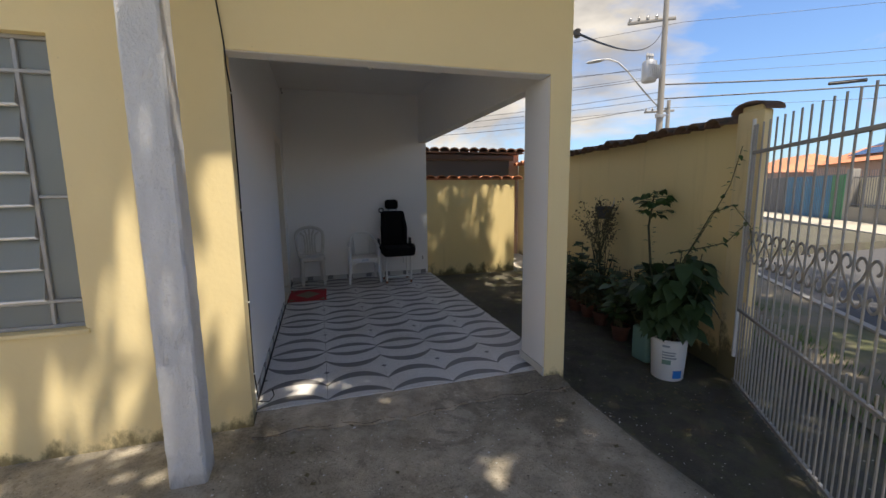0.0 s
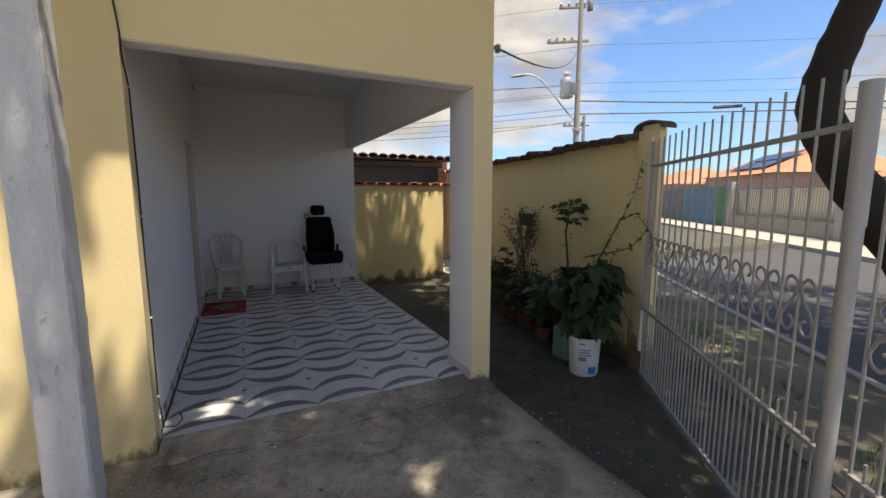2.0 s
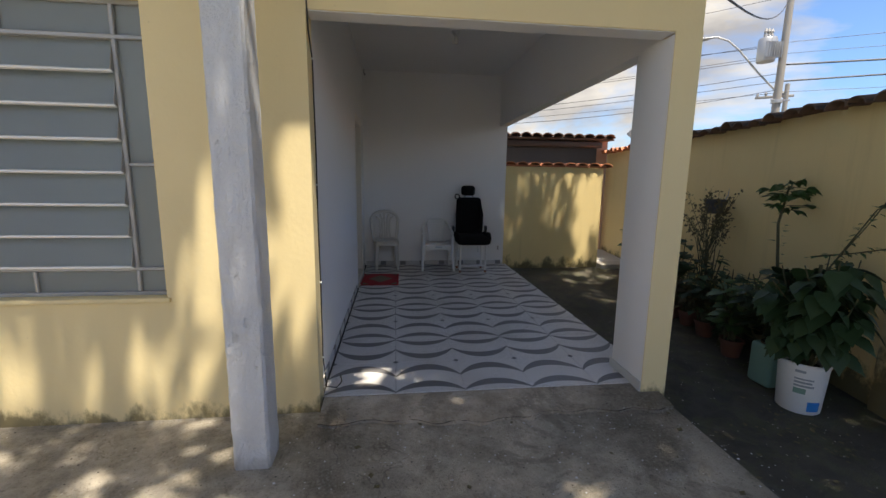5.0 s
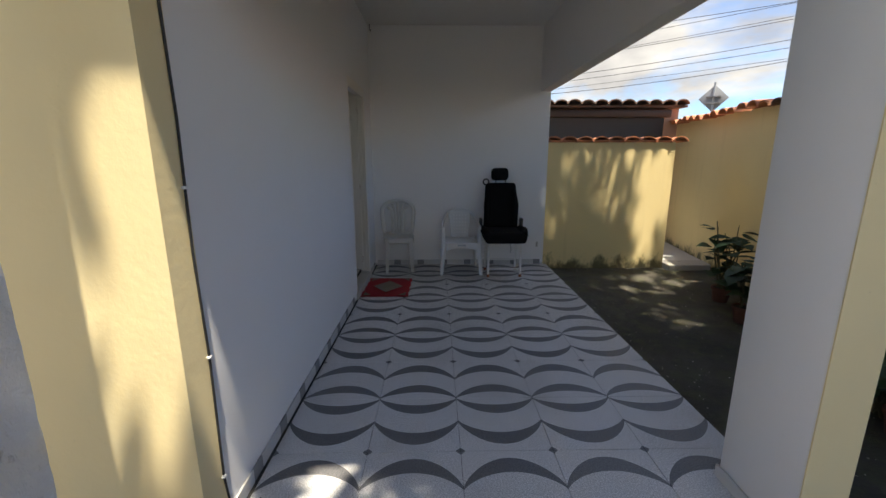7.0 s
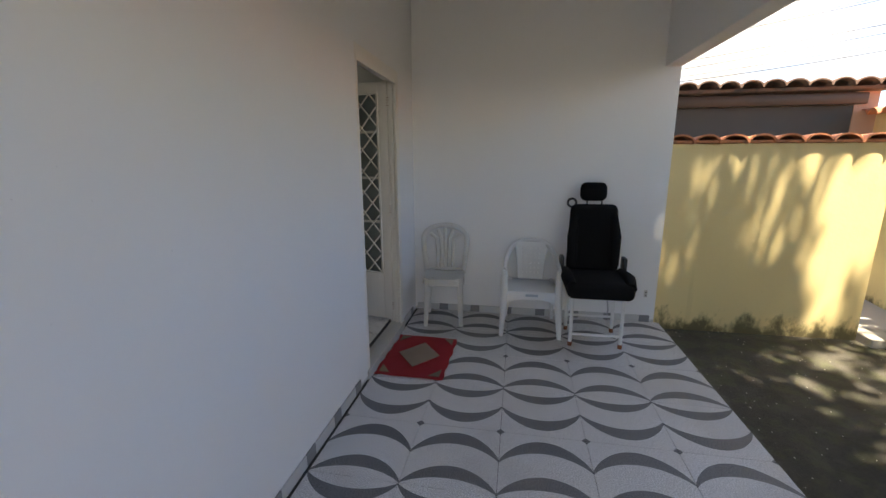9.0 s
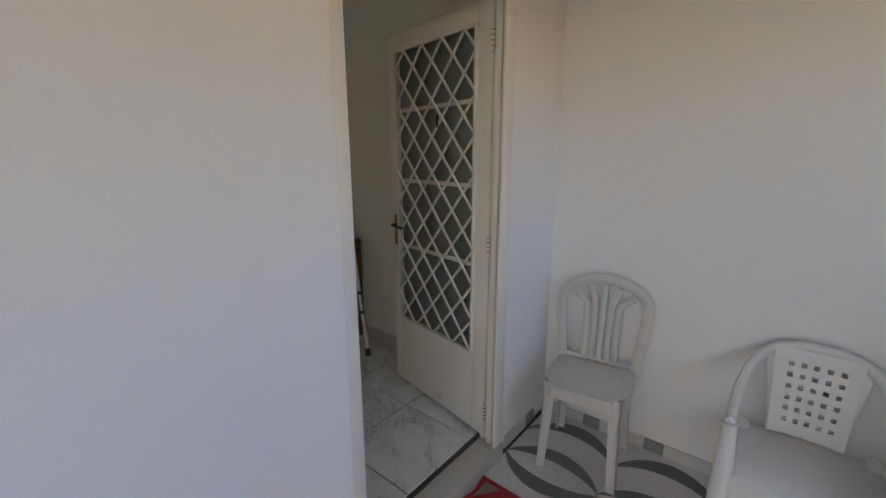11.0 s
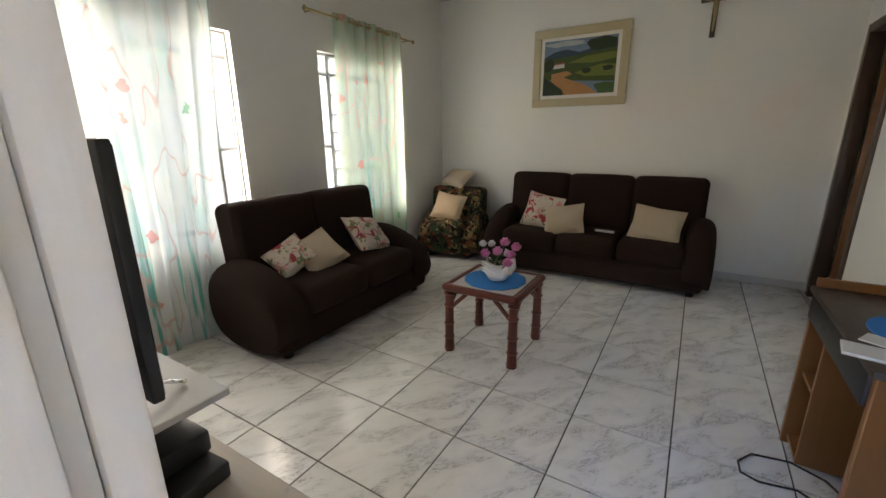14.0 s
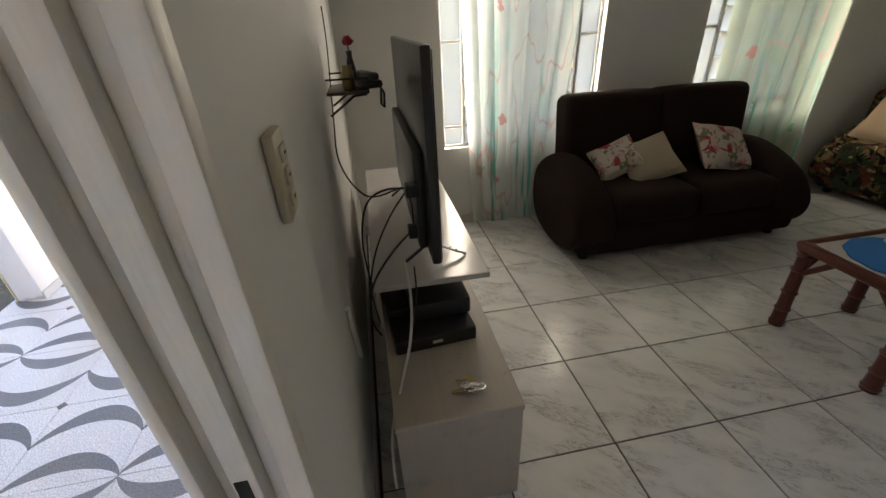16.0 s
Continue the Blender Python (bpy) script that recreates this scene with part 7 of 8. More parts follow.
pillow("white scatter cushion printed with red flowers on the sofa", lean_at(-4.27, 1.62, 0.69, 90, -22, 10), 0.40, 0.38, M_FLORAL, 0.12, 1)
pillow("plain beige scatter cushion lying on the sofa", lean_at(-4.17, 1.88, 0.645, 88, -38, -12), 0.40, 0.34, M_BEIGE, 0.12, 2)
pillow("plain beige scatter cushion standing on the sofa", lean_at(-4.24, 2.72, 0.665, 92, -30, 8), 0.44, 0.34, M_BEIGE, 0.12, 3)
pillow("white scatter cushion with red flowers on the loveseat", lean_at(-2.63, 0.60, 0.665, 14, 44, -16), 0.42, 0.36, M_FLORAL, 0.13, 4)
pillow("plain beige scatter cushion on the loveseat", lean_at(-2.08, 0.60, 0.635, -14, 46, 20), 0.38, 0.33, M_BEIGE, 0.11, 5)
pillow("faded pink flowered cushion on the loveseat", lean_at(-1.87, 0.54, 0.645, -34, 46, 34), 0.31, 0.27, M_FLORAL, 0.12, 6)
pillow("beige cushion lying in the armchair", lean_at(-4.22, 0.48, 0.66, 95, -30, 8), 0.40, 0.34, surface("peach_cushion_cloth", (0.50, 0.36, 0.24), 0.95, 0, 0.1, 5, 140, 0.3), 0.12, 7)
pillow("grey-beige cushion on top of the armchair's back", lean_at(-4.55, 0.42, 0.97, 80, -55, 8), 0.40, 0.30, M_BEIGE, 0.12, 8)
solid("remote_control", boxed((-0.09, -0.022, 0), (0.09, 0.022, 0.018), 0.006), M_PAPER, "pale remote control lying on the sofa seat", "remote control", pose(-4.18, 2.28, 0.555, 0, 0, 80))

# ---- side table with swan planter ----
tb = thing("side_table", "red-brown bamboo-style side table with square top", "table", pose(-2.415, 1.91, ROOM_Z))
TW = 0.245
for x in (-1, 1):
    for y in (-1, 1):
        lx, ly = x * (TW - 0.02), y * (TW - 0.02)
        lg = part("leg", tubed([(lx, ly, 0), (lx, ly, 0.09), (lx, ly, 0.47)], [0.033, 0.030, 0.027], 12), M_RED_WOOD, tb)
        for z in (0.02, 0.10, 0.20, 0.33, 0.41):
            part("node", lathe([(0.028, -0.010), (0.037, 0.0), (0.028, 0.010)], 12, (lx, ly, z)), M_RED_WOOD, lg)
        part("brace", tubed([(lx, ly, 0.30), (lx - x * 0.13, ly, 0.43)], 0.011, 8), M_RED_WOOD, tb)
        part("brace", tubed([(lx, ly, 0.30), (lx, ly - y * 0.13, 0.43)], 0.014, 8), M_RED_WOOD, tb)
        bm = bmesh.new()
        for k in range(4):
            lathe([(0.029, -0.006), (0.036, 0.0), (0.029, 0.006)], 12, (lx, ly, 0.425 + 0.014 * k), bm)
        part("binding", bm, M_RED_WOOD, tb)
for s in (-1, 1):
    part("rail", tubed([(-TW, s * TW, 0.455), (TW, s * TW, 0.455)], 0.024, 10), M_RED_WOOD, tb)
    part("rail", tubed([(s * TW, -TW, 0.455), (s * TW, TW, 0.455)], 0.024, 10), M_RED_WOOD, tb)
part("tabletop", boxed((-TW, -TW, 0.445), (TW, TW, 0.468), 0.004), M_RED_WOOD, tb)
part("glass_top", boxed((-TW + 0.03, -TW + 0.03, 0.469), (TW - 0.03, TW - 0.03, 0.474), 0.002, 1), M_WHITE_LAM, tb, "pale glossy inset top")
bm = bmesh.new()
n = 48
lathe([(0.001, 0.0)] + [(0.205, 0.0), (0.205, 0.004), (0.001, 0.004)], 48, (0, 0, 0), bm)
for v in bm.verts:
    k = math.hypot(v.co.x, v.co.y)
    if k > 0.1:
        a = math.atan2(v.co.y, v.co.x)
        v.co.x *= 1 + 0.018 * math.sin(12 * a)
        v.co.y *= 1 + 0.018 * math.sin(12 * a)
solid("doily", bm, M_BLUE_CLOTH, "round bright blue cloth doily on the side table", "doily", pose(-2.415, 1.91, ROOM_Z + 0.476))
sw = thing("swan_planter", "white ceramic swan planter on the doily", "planter", pose(-2.40, 1.93, ROOM_Z + 0.482, 0, 0, -80))
part("body", lathe([(0.045, 0), (0.06, 0.01), (0.085, 0.05), (0.085, 0.085), (0.07, 0.11), (0.06, 0.112), (0.055, 0.09)], 20, (0, 0, 0), None, 0.8), M_CERAMIC, sw)
part("neck", tubed([(-0.07, 0, 0.06), (-0.10, 0, 0.10), (-0.10, 0, 0.15), (-0.08, 0, 0.19), (-0.055, 0, 0.20), (-0.05, 0, 0.18), (-0.065, 0, 0.165)], [0.03, 0.024, 0.019, 0.018, 0.02, 0.014, 0.006], 10), M_CERAMIC, sw)
for y in (-1, 1):
    bm = bmesh.new()
    for k in range(4):
        tube(bm, [(-0.05, y * (0.062 + 0.004 * k), 0.04 + 0.018 * k), (0.02, y * (0.072), 0.05 + 0.02 * k), (0.09, y * 0.05, 0.075 + 0.02 * k)], [0.012, 0.012, 0.005], 6)
    part("wing", bm, M_CERAMIC, sw)


def rose_bloom(bm, c, r, rr):
    """A rose head: overlapping cupped petals."""
    for k in range(13):
        a = 2.399 * k
        s = r * (0.35 + 0.65 * k / 12)
        up = Vector((math.cos(a), math.sin(a), 0))
        side = Vector((-math.sin(a), math.cos(a), 0))
        pts = []
        for j in range(4):
            for i in range(3):
                w = (i - 1) * s * 0.75 * (0.5 + 0.5 * math.sin(math.pi * (j + 0.6) / 4))
                pts.append(bm.verts.new(Vector(c) + up * (s * (0.25 + 0.25 * j - 0.1 * abs(i - 1))) + side * w + Vector((0, 0, r * (0.9 - 0.55 * k / 12) * math.sin(j * 0.55) + r * 0.1 * j - 0.02 * k * r))))
        for j in range(3):
            for i in range(2):
                bm.faces.new((pts[3 * j + i], pts[3 * j + i + 1], pts[3 * j + i + 4], pts[3 * j + i + 3]))


fl = thing("artificial_roses", "pink and white artificial roses in the swan planter", "flowers", pose(-2.40, 1.93, ROOM_Z + 0.482))
r = random.Random(4)
for k, (x, y, z, m) in enumerate(((0.05, 0.02, 0.20, M_PINK), (0.0, 0.08, 0.17, M_PINK), (0.04, -0.06, 0.17, M_PINK), (-0.03, 0.03, 0.24, M_PINK), (0.07, 0.09, 0.14, M_PINK), (0.0, -0.04, 0.23, M_WHITE_PETAL), (0.02, -0.085, 0.23, M_WHITE_PETAL), (-0.05, 0.09, 0.21, M_PINK))):
    bm = bmesh.new()
    rose_bloom(bm, (x * 1.15, y * 1.15, z), 0.040 if m is M_PINK else 0.031, r)
    part("rose", bm, m, fl)
    part("stem", tubed([(0, 0, 0.10), (x * 0.6, y * 0.6, z * 0.7), (x, y, z)], 0.003, 5), M_LEAF, fl)
vs, fs = [], []
for k in range(34):
    d = rand_dir(r); d.z = abs(d.z) * 0.5
    heart_leaf(vs, fs, Vector((d.x * 0.03, d.y * 0.03, 0.11 + r.random() * 0.08)), d, Vector((0, 0, 1)), r.uniform(0.035, 0.055))
me = bpy.data.meshes.new("foliage"); me.from_pydata(vs, [], fs); me.materials.append(M_LEAF)
lo = new("foliage", me); lo.parent = fl

# ---- desk and what stands on it ----
DX0, DX1, DY0, DY1, DZ = -2.26, -1.485, 3.475, 3.955, ROOM_Z + 0.765
dk = thing("desk", "brown veneer writing desk with a dark top", "desk", pose(DX0, DY0, ROOM_Z))
w, d, h = DX1 - DX0, DY1 - DY0, 0.765
part("side_panel", boxed((w - 0.03, 0.0, 0), (w, d, h - 0.02), 0.003, 1), M_DESK, dk)
part("side_panel", boxed((0, 0.0, 0), (0.03, d, h - 0.02), 0.003, 1), M_DESK, dk)
part("side_panel", boxed((0.20, 0.02, 0.03), (0.22, d, h - 0.06), 0.002, 1), M_DESK, dk)
part("shelf", boxed((0.03, 0.02, 0.03), (0.20, d, 0.05), 0.002, 1), M_DESK, dk)
part("shelf", boxed((0.03, 0.02, 0.36), (0.20, d, 0.38), 0.002, 1), M_DESK, dk)
part("back_panel", boxed((0.22, d - 0.02, 0.25), (w - 0.03, d, h - 0.03)), M_DESK, dk)
part("top", boxed((-0.01, -0.015, h - 0.02), (w + 0.008, d, h + 0.005), 0.006), M_DESK_TOP, dk)
part("apron", boxed((0.03, -0.012, h - 0.13), (w - 0.03, 0.012, h - 0.02), 0.01), M_BLACK, dk, "dark rounded front rail")
part("rim", boxed((-0.008, 0.0, h + 0.005), (0.012, d, h + 0.045), 0.003, 1), M_DESK, dk)
solid("desk_mat", lathe([(0.001, 0), (0.16, 0), (0.16, 0.004), (0.001, 0.004)], 40, (0, 0, 0), None, 0.8), M_BLUE_CLOTH, "oval bright blue cloth mat on the desk", "mat", pose(-1.82, 3.66, DZ + 0.006))
vz = thing("vase", "pale blue glass vase on the blue mat", "vase", pose(-1.80, 3.67, DZ + 0.011) @ Matrix.Diagonal((0.95, 0.95, 0.80, 1)))
part("body", lathe([(0.03, 0), (0.045, 0.01), (0.062, 0.045), (0.058, 0.08), (0.035, 0.11), (0.030, 0.13), (0.045, 0.155), (0.042, 0.156), (0.026, 0.13)], 24), M_VASE, vz)
bq = thing("flower_bouquet", "mixed artificial flower bouquet in red, yellow and green", "flowers", pose(-1.80, 3.67, DZ + 0.011) @ Matrix.Diagonal((0.88, 0.88, 0.84, 1)))
r = random.Random(9)
stems = bmesh.new()
vs, fs = [], []
heads = {M_RED_PETAL: bmesh.new(), M_YELLOW_PETAL: bmesh.new(), M_PINK: bmesh.new(), M_WHITE_PETAL: bmesh.new()}
for k in range(46):
    a = r.uniform(0, 2 * math.pi)
    q = r.random() ** 0.6
    tip = Vector((math.cos(a) * 0.20 * q, math.sin(a) * 0.14 * q, 0.37 - 0.13 * q * q + r.uniform(-0.03, 0.03)))
    tube(stems, [(0, 0, 0.10), (tip.x * 0.4, tip.y * 0.4, 0.22), tip], 0.0018, 4)
    m = r.choice([M_RED_PETAL, M_RED_PETAL, M_YELLOW_PETAL, M_YELLOW_PETAL, M_PINK, M_WHITE_PETAL, None])
    if m:
        rose_bloom(heads[m], tip, r.uniform(0.011, 0.020), r)
    for j in range(6):
        dd = rand_dir(r)
        heart_leaf(vs, fs, Vector((0, 0, 0.15)).lerp(tip, r.uniform(0.4, 0.95)), dd, rand_dir(r), r.uniform(0.02, 0.04))
part("stem", stems, M_LEAF, bq)
for m, bm in heads.items():
    part("bloom", bm, m, bq)
me = bpy.data.meshes.new("foliage"); me.from_pydata(vs, [], fs); me.materials.append(surface("bright_artificial_leaf", (0.07, 0.15, 0.035), 0.6, 0, 0.3, 20, 40, 0.0))
lo = new("foliage", me); lo.parent = bq
mg = thing("mug", "white ceramic mug on the desk", "mug", pose(-1.72, 3.79, DZ + 0.006))
part("cup", lathe([(0.03, 0), (0.04, 0.004), (0.042, 0.085), (0.038, 0.085), (0.035, 0.01)], 20), M_CERAMIC, mg)
part("handle", tubed([(-0.04, 0, 0.07), (-0.065, 0, 0.06), (-0.065, 0, 0.035), (-0.04, 0, 0.02)], 0.006, 6), M_CERAMIC, mg)
sb = thing("spray_bottle", "dark purple spray bottle with a white trigger", "bottle", pose(-1.615, 3.70, DZ + 0.006, 0, 0, 30))
part("body", lathe([(0.038, 0), (0.045, 0.008), (0.046, 0.09), (0.040, 0.13), (0.022, 0.165), (0.014, 0.18)], 20), M_BOTTLE, sb)
part("trigger_head", boxed((-0.05, -0.013, 0.20), (0.035, 0.013, 0.235), 0.008), M_PLASTIC, sb)
part("collar", lathe([(0.017, 0.178), (0.019, 0.182), (0.017, 0.205)], 16), M_PLASTIC, sb)
part("trigger", tubed([(-0.03, 0, 0.205), (-0.045, 0, 0.18), (-0.04, 0, 0.155)], 0.006, 6), M_PLASTIC, sb)
for k in range(5):
    solid("notebook", boxed((-0.10, -0.075, 0), (0.10, 0.075, 0.012), 0.002, 1), (M_PAPER, M_DARK_WOOD, M_PAPER, M_BEIGE, M_PAPER)[k], "stacked thin book lying on the desk" if k % 2 else "stacked magazine with pale cover on the desk", "book", pose(-2.02, 3.80, DZ + 0.006 + 0.013 * k, 0, 0, 6 * k - 10), "pile of books")
solid("newspaper", boxed((-0.14, -0.05, 0), (0.14, 0.05, 0.010), 0.002, 1), M_PAPER, "folded printed leaflets on the desk edge", "paper", pose(-1.58, 3.555, DZ + 0.006, 0, 0, 80))
solid("leaflet", boxed((-0.065, -0.04, 0), (0.065, 0.04, 0.004), 0.001, 1), M_PAPER, "single white printed leaflet on the desk", "paper", pose(-1.67, 3.545, DZ + 0.018, 0, 0, 60))
bm = bmesh.new()
a = [bm.verts.new(c) for c in ((-0.035, -0.03, 0), (0.035, -0.03, 0), (0.035, 0.03, 0), (-0.035, 0.03, 0), (-0.035, 0.0, 0.085), (0.035, 0.0, 0.085))]
for f in ((a[0], a[1], a[5], a[4]), (a[2], a[3], a[4], a[5]), (a[1], a[2], a[5]), (a[3], a[0], a[4]), (a[3], a[2], a[1], a[0])):
    bm.faces.new(f)
bmesh.ops.recalc_face_normals(bm, faces=bm.faces)
solid("desk_calendar", bm, M_STEEL_GREY, "grey tent-shaped desk calendar", "calendar", pose(-1.535, 3.76, DZ + 0.006, 0, 0, 70), smooth=False)
solid("picture_stand", boxed((-0.04, -0.006, 0), (0.04, 0.006, 0.12), 0.003, 1), M_BLACK, "small black picture frame standing on the desk", "picture frame", pose(-1.66, 3.86, DZ + 0.006, -12, 0, 25))
solid("tablet_frame", boxed((-0.07, -0.006, 0), (0.07, 0.006, 0.12), 0.003, 1), M_BLACK, "black frame leaning at the back of the desk", "picture frame", pose(-1.96, 3.91, DZ + 0.006, -10, 0, 0))
for k in range(3):
    solid("small_trinket", lathe([(0.008, 0), (0.015, 0.008), (0.012, 0.02), (0.004, 0.028)], 10), (M_BRASS, M_BLACK, M_BRASS)[k], "small metal trinket lying on the desk", "trinket", pose(-1.66 - 0.04 * k, 3.60 + 0.015 * k, DZ + 0.008), "trinkets")
bag = thing("black_bag", "black bag standing under the desk", "bag", pose(-1.75, 3.70, ROOM_Z + 0.002))
part("body", rounded((0.28, 0.22, 0.38), 0.09, 4, 0.02), M_BLACK_LEATHER, bag)
part("strap", tubed([(-0.08, 0.0, 0.37), (-0.05, -0.02, 0.45), (0.05, -0.02, 0.45), (0.08, 0, 0.37)], 0.012, 6), M_BLACK, bag)
# cables on the floor
cl = [(-1.80, 3.62, 0.012), (-1.90, 3.49, 0.007), (-1.875, 3.36, 0.007), (-1.90, 3.30, 0.007), (-1.97, 3.295, 0.007), (-2.05, 3.35, 0.007), (-2.075, 3.49, 0.007), (-2.02, 3.60, 0.007), (-1.93, 3.64, 0.015), (-1.82, 3.62, 0.02)]
solid("power_cable", tubed([(x, y, ROOM_Z + z) for x, y, z in cl], 0.0045, 6), M_CABLE, "loose black cable looped on the floor tiles", "cable")
pw = thing("power_strip", "black power strip with plugs on the floor", "power strip", pose(-1.60, 3.49, ROOM_Z + 0.002, 0, 0, 70))
part("body", boxed((-0.11, -0.022, 0), (0.11, 0.022, 0.03), 0.006), M_BLACK, pw)
for k in range(3):
    part("plug", boxed((-0.08 + 0.07 * k, -0.015, 0.03), (-0.05 + 0.07 * k, 0.015, 0.055), 0.006), (M_BLACK, M_PLASTIC, M_BLACK)[k], pw)
for k in range(3):
    q = [(-1.62 + 0.03 * k, 3.40, 0.03), (-1.66 + 0.05 * k, 3.36 - 0.02 * k, 0.03), (-1.60 + 0.04 * k, 3.32, 0.012), (-1.55 + 0.02 * k, 3.42, 0.015)]
    solid("power_cable", tubed([(x, y, ROOM_Z + z) for x, y, z in q], 0.0045, 6), (M_CABLE, M_PAPER, M_CABLE)[k], "short tangled cable beside the power strip", "cable", None, "tangled cables")

cr = thing("crutch", "aluminium forearm crutch leaning on the desk", "crutch", pose(-1.195, 3.74, ROOM_Z))
top = Vector((-0.235, 0.09, 0.80))
part("pole", tubed([(0, 0, 0.03), top], 0.0125, 10), surface("matt_aluminium", (0.70, 0.70, 0.69), 0.4, 0.25, 0.04, 3, 40, 0.02), cr)
part("tip", tubed([(0.004, -0.002, 0.0), (-0.006, 0.003, 0.05)], [0.02, 0.015], 10), M_BLACK, cr)
for u in (0.33, 0.50):
    p = Vector((0, 0, 0.03)).lerp(top, u)
    part("collar", tubed([p, p + top.normalized() * 0.022], 0.014, 10), M_BLACK, cr)
part("grip", tubed([top + Vector((0.04, -0.03, 0.0)), top + Vector((0, 0, 0.018)), top + Vector((-0.04, 0.03, 0.015)), top + Vector((-0.09, 0.055, -0.015))], [0.012, 0.019, 0.018, 0.014], 10), M_BLACK, cr)

# ---- pictures, crucifix ----
PAINT = {k: surface("paint_" + k, c, 0.6, 0, 0.3, 14, 60, 0.3) for k, c in {"sky": (0.15, 0.22, 0.33), "cloud": (0.38, 0.42, 0.46), "hill": (0.03, 0.06, 0.085), "field": (0.05, 0.085, 0.018), "lime": (0.15, 0.18, 0.03), "dark": (0.02, 0.035, 0.015), "road": (0.42, 0.21, 0.08), "white": (0.5, 0.5, 0.48), "rust": (0.24, 0.06, 0.03), "leafy": (0.05, 0.11, 0.035), "ochre": (0.30, 0.20, 0.06)}.items()}


def picture(name, label, at, w, h, border, frame_m, shapes, mat_m=None):
    """A framed painting hanging flat; x across, z up, seen from -y. Shapes are outlines in fractions of the canvas."""
    ob = thing(name, label, "picture", at)
    b = border
    for a, c in (((-w / 2, -0.03, -h / 2), (w / 2, 0, -h / 2 + b)), ((-w / 2, -0.03, h / 2 - b), (w / 2, 0, h / 2)), ((-w / 2, -0.03, -h / 2 + b), (-w / 2 + b, 0, h / 2 - b)), ((w / 2 - b, -0.03, -h / 2 + b), (w / 2, 0, h / 2 - b))):
        part("frame", boxed(a, c, 0.008, 2), frame_m, ob)
    iw, ih = w - 2 * b, h - 2 * b
    if mat_m:
        k = 0.035
        part("mount", boxed((-iw / 2, -0.016, -ih / 2), (iw / 2, -0.010, ih / 2)), mat_m, ob)
        iw, ih = iw - 2 * k, ih - 2 * k
    cv = part("canvas", boxed((-iw / 2, -0.019, -ih / 2), (iw / 2, -0.008, ih / 2)), PAINT["sky"], ob)
    for n, (key, pts) in enumerate(shapes):
        o = [((x - 0.5) * iw, (z - 0.5) * ih) for x, z in pts]
        y = -0.0196 - 0.0005 * n
        bm = bmesh.new()
        bm.faces.new([bm.verts.new((x, y, z)) for x, z in o])
        part("paint", bm, PAINT[key], cv, "", False)
    return ob


def blob(cx, cz, rx, rz, n=11, seed=0, rough=0.25):
    r = random.Random(seed)
    return [(min(1, max(0, cx + rx * math.cos(2 * math.pi * k / n) * (1 + r.uniform(-rough, rough)))), min(1, max(0, cz + rz * math.sin(2 * math.pi * k / n) * (1 + r.uniform(-rough, rough))))) for k in range(n)]


land = [("cloud", blob(0.3, 0.93, 0.28, 0.05, 12, 1)), ("hill", [(0, 0.70), (0.15, 0.80), (0.32, 0.83), (0.5, 0.76), (0.7, 0.82), (1, 0.86), (1, 0.5), (0, 0.5)]), ("field", [(0, 0.66), (0.4, 0.70), (0.75, 0.75), (1, 0.80), (1, 0.2), (0, 0.3)]), ("lime", [(0.35, 0.58), (0.6, 0.68), (1, 0.72), (1, 0.60), (0.7, 0.55)]), ("dark", blob(0.82, 0.88, 0.2, 0.12, 13, 3)), ("lime", [(0.45, 0.40), (0.8, 0.52), (1, 0.5), (1, 0.30), (0.6, 0.32)]), ("white", [(0.10, 0.56), (0.30, 0.58), (0.30, 0.50), (0.12, 0.49)]), ("rust", [(0.10, 0.58), (0.30, 0.61), (0.31, 0.575), (0.10, 0.555)]), ("dark", blob(0.07, 0.55, 0.08, 0.12, 10, 5)), ("road", [(0.12, 0.40), (0.34, 0.44), (0.42, 0.38), (0.30, 0.32), (0.62, 0.16), (0.78, 0.0), (0.30, 0.0), (0.12, 0.24)]), ("dark", [(0, 0.34), (0.12, 0.26), (0.28, 0.10), (0.32, 0.0), (0, 0)]), ("leafy", [(0.72, 0.16), (0.86, 0.2), (1, 0.18), (1, 0), (0.80, 0.0)]), ("dark", blob(0.62, 0.42, 0.07, 0.05, 9, 8)), ("dark", blob(0.9, 0.44, 0.08, 0.05, 9, 9))]
picture("landscape_painting", "framed landscape painting of hills and a road in a cream frame", pose(RX0, 1.76, 2.175, 0, 0, 90), 0.99, 0.79, 0.085, M_GILT, land, M_CERAMIC)
r = random.Random(21)
plants = [("dark", [(0, 0), (1, 0), (1, 1), (0, 1)]), ("dark", blob(0.5, 0.75, 0.45, 0.2, 14, 1)), ("ochre", blob(0.3, 0.85, 0.2, 0.12, 10, 2))]
for k in range(11):
    x = 0.08 + 0.085 * k
    t = r.uniform(0.45, 0.85)
    plants.append((r.choice(["leafy", "field", "leafy", "dark"]), [(x - 0.05, 0.02), (x + 0.05, 0.02), (x + r.uniform(-0.15, 0.15), t)]))
for k in range(15):
    plants.append((r.choice(["rust", "rust", "rust", "road"]), blob(r.uniform(0.1, 0.9), r.uniform(0.4, 0.9), 0.05, 0.09, 9, 30 + k)))
picture("plant_painting", "framed painting of red flowers and long leaves", pose(-2.355, RY1, 2.075, 0, 0, 0), 0.78, 0.60, 0.03, surface("silver_frame", (0.45, 0.44, 0.40), 0.4, 0.3, 0.1, 6, 40, 0.1), plants)
cx = thing("crucifix", "dark wooden wall crucifix with a small pale figure", "crucifix", pose(RX0, 2.93, 2.53, 0, 0, 90))
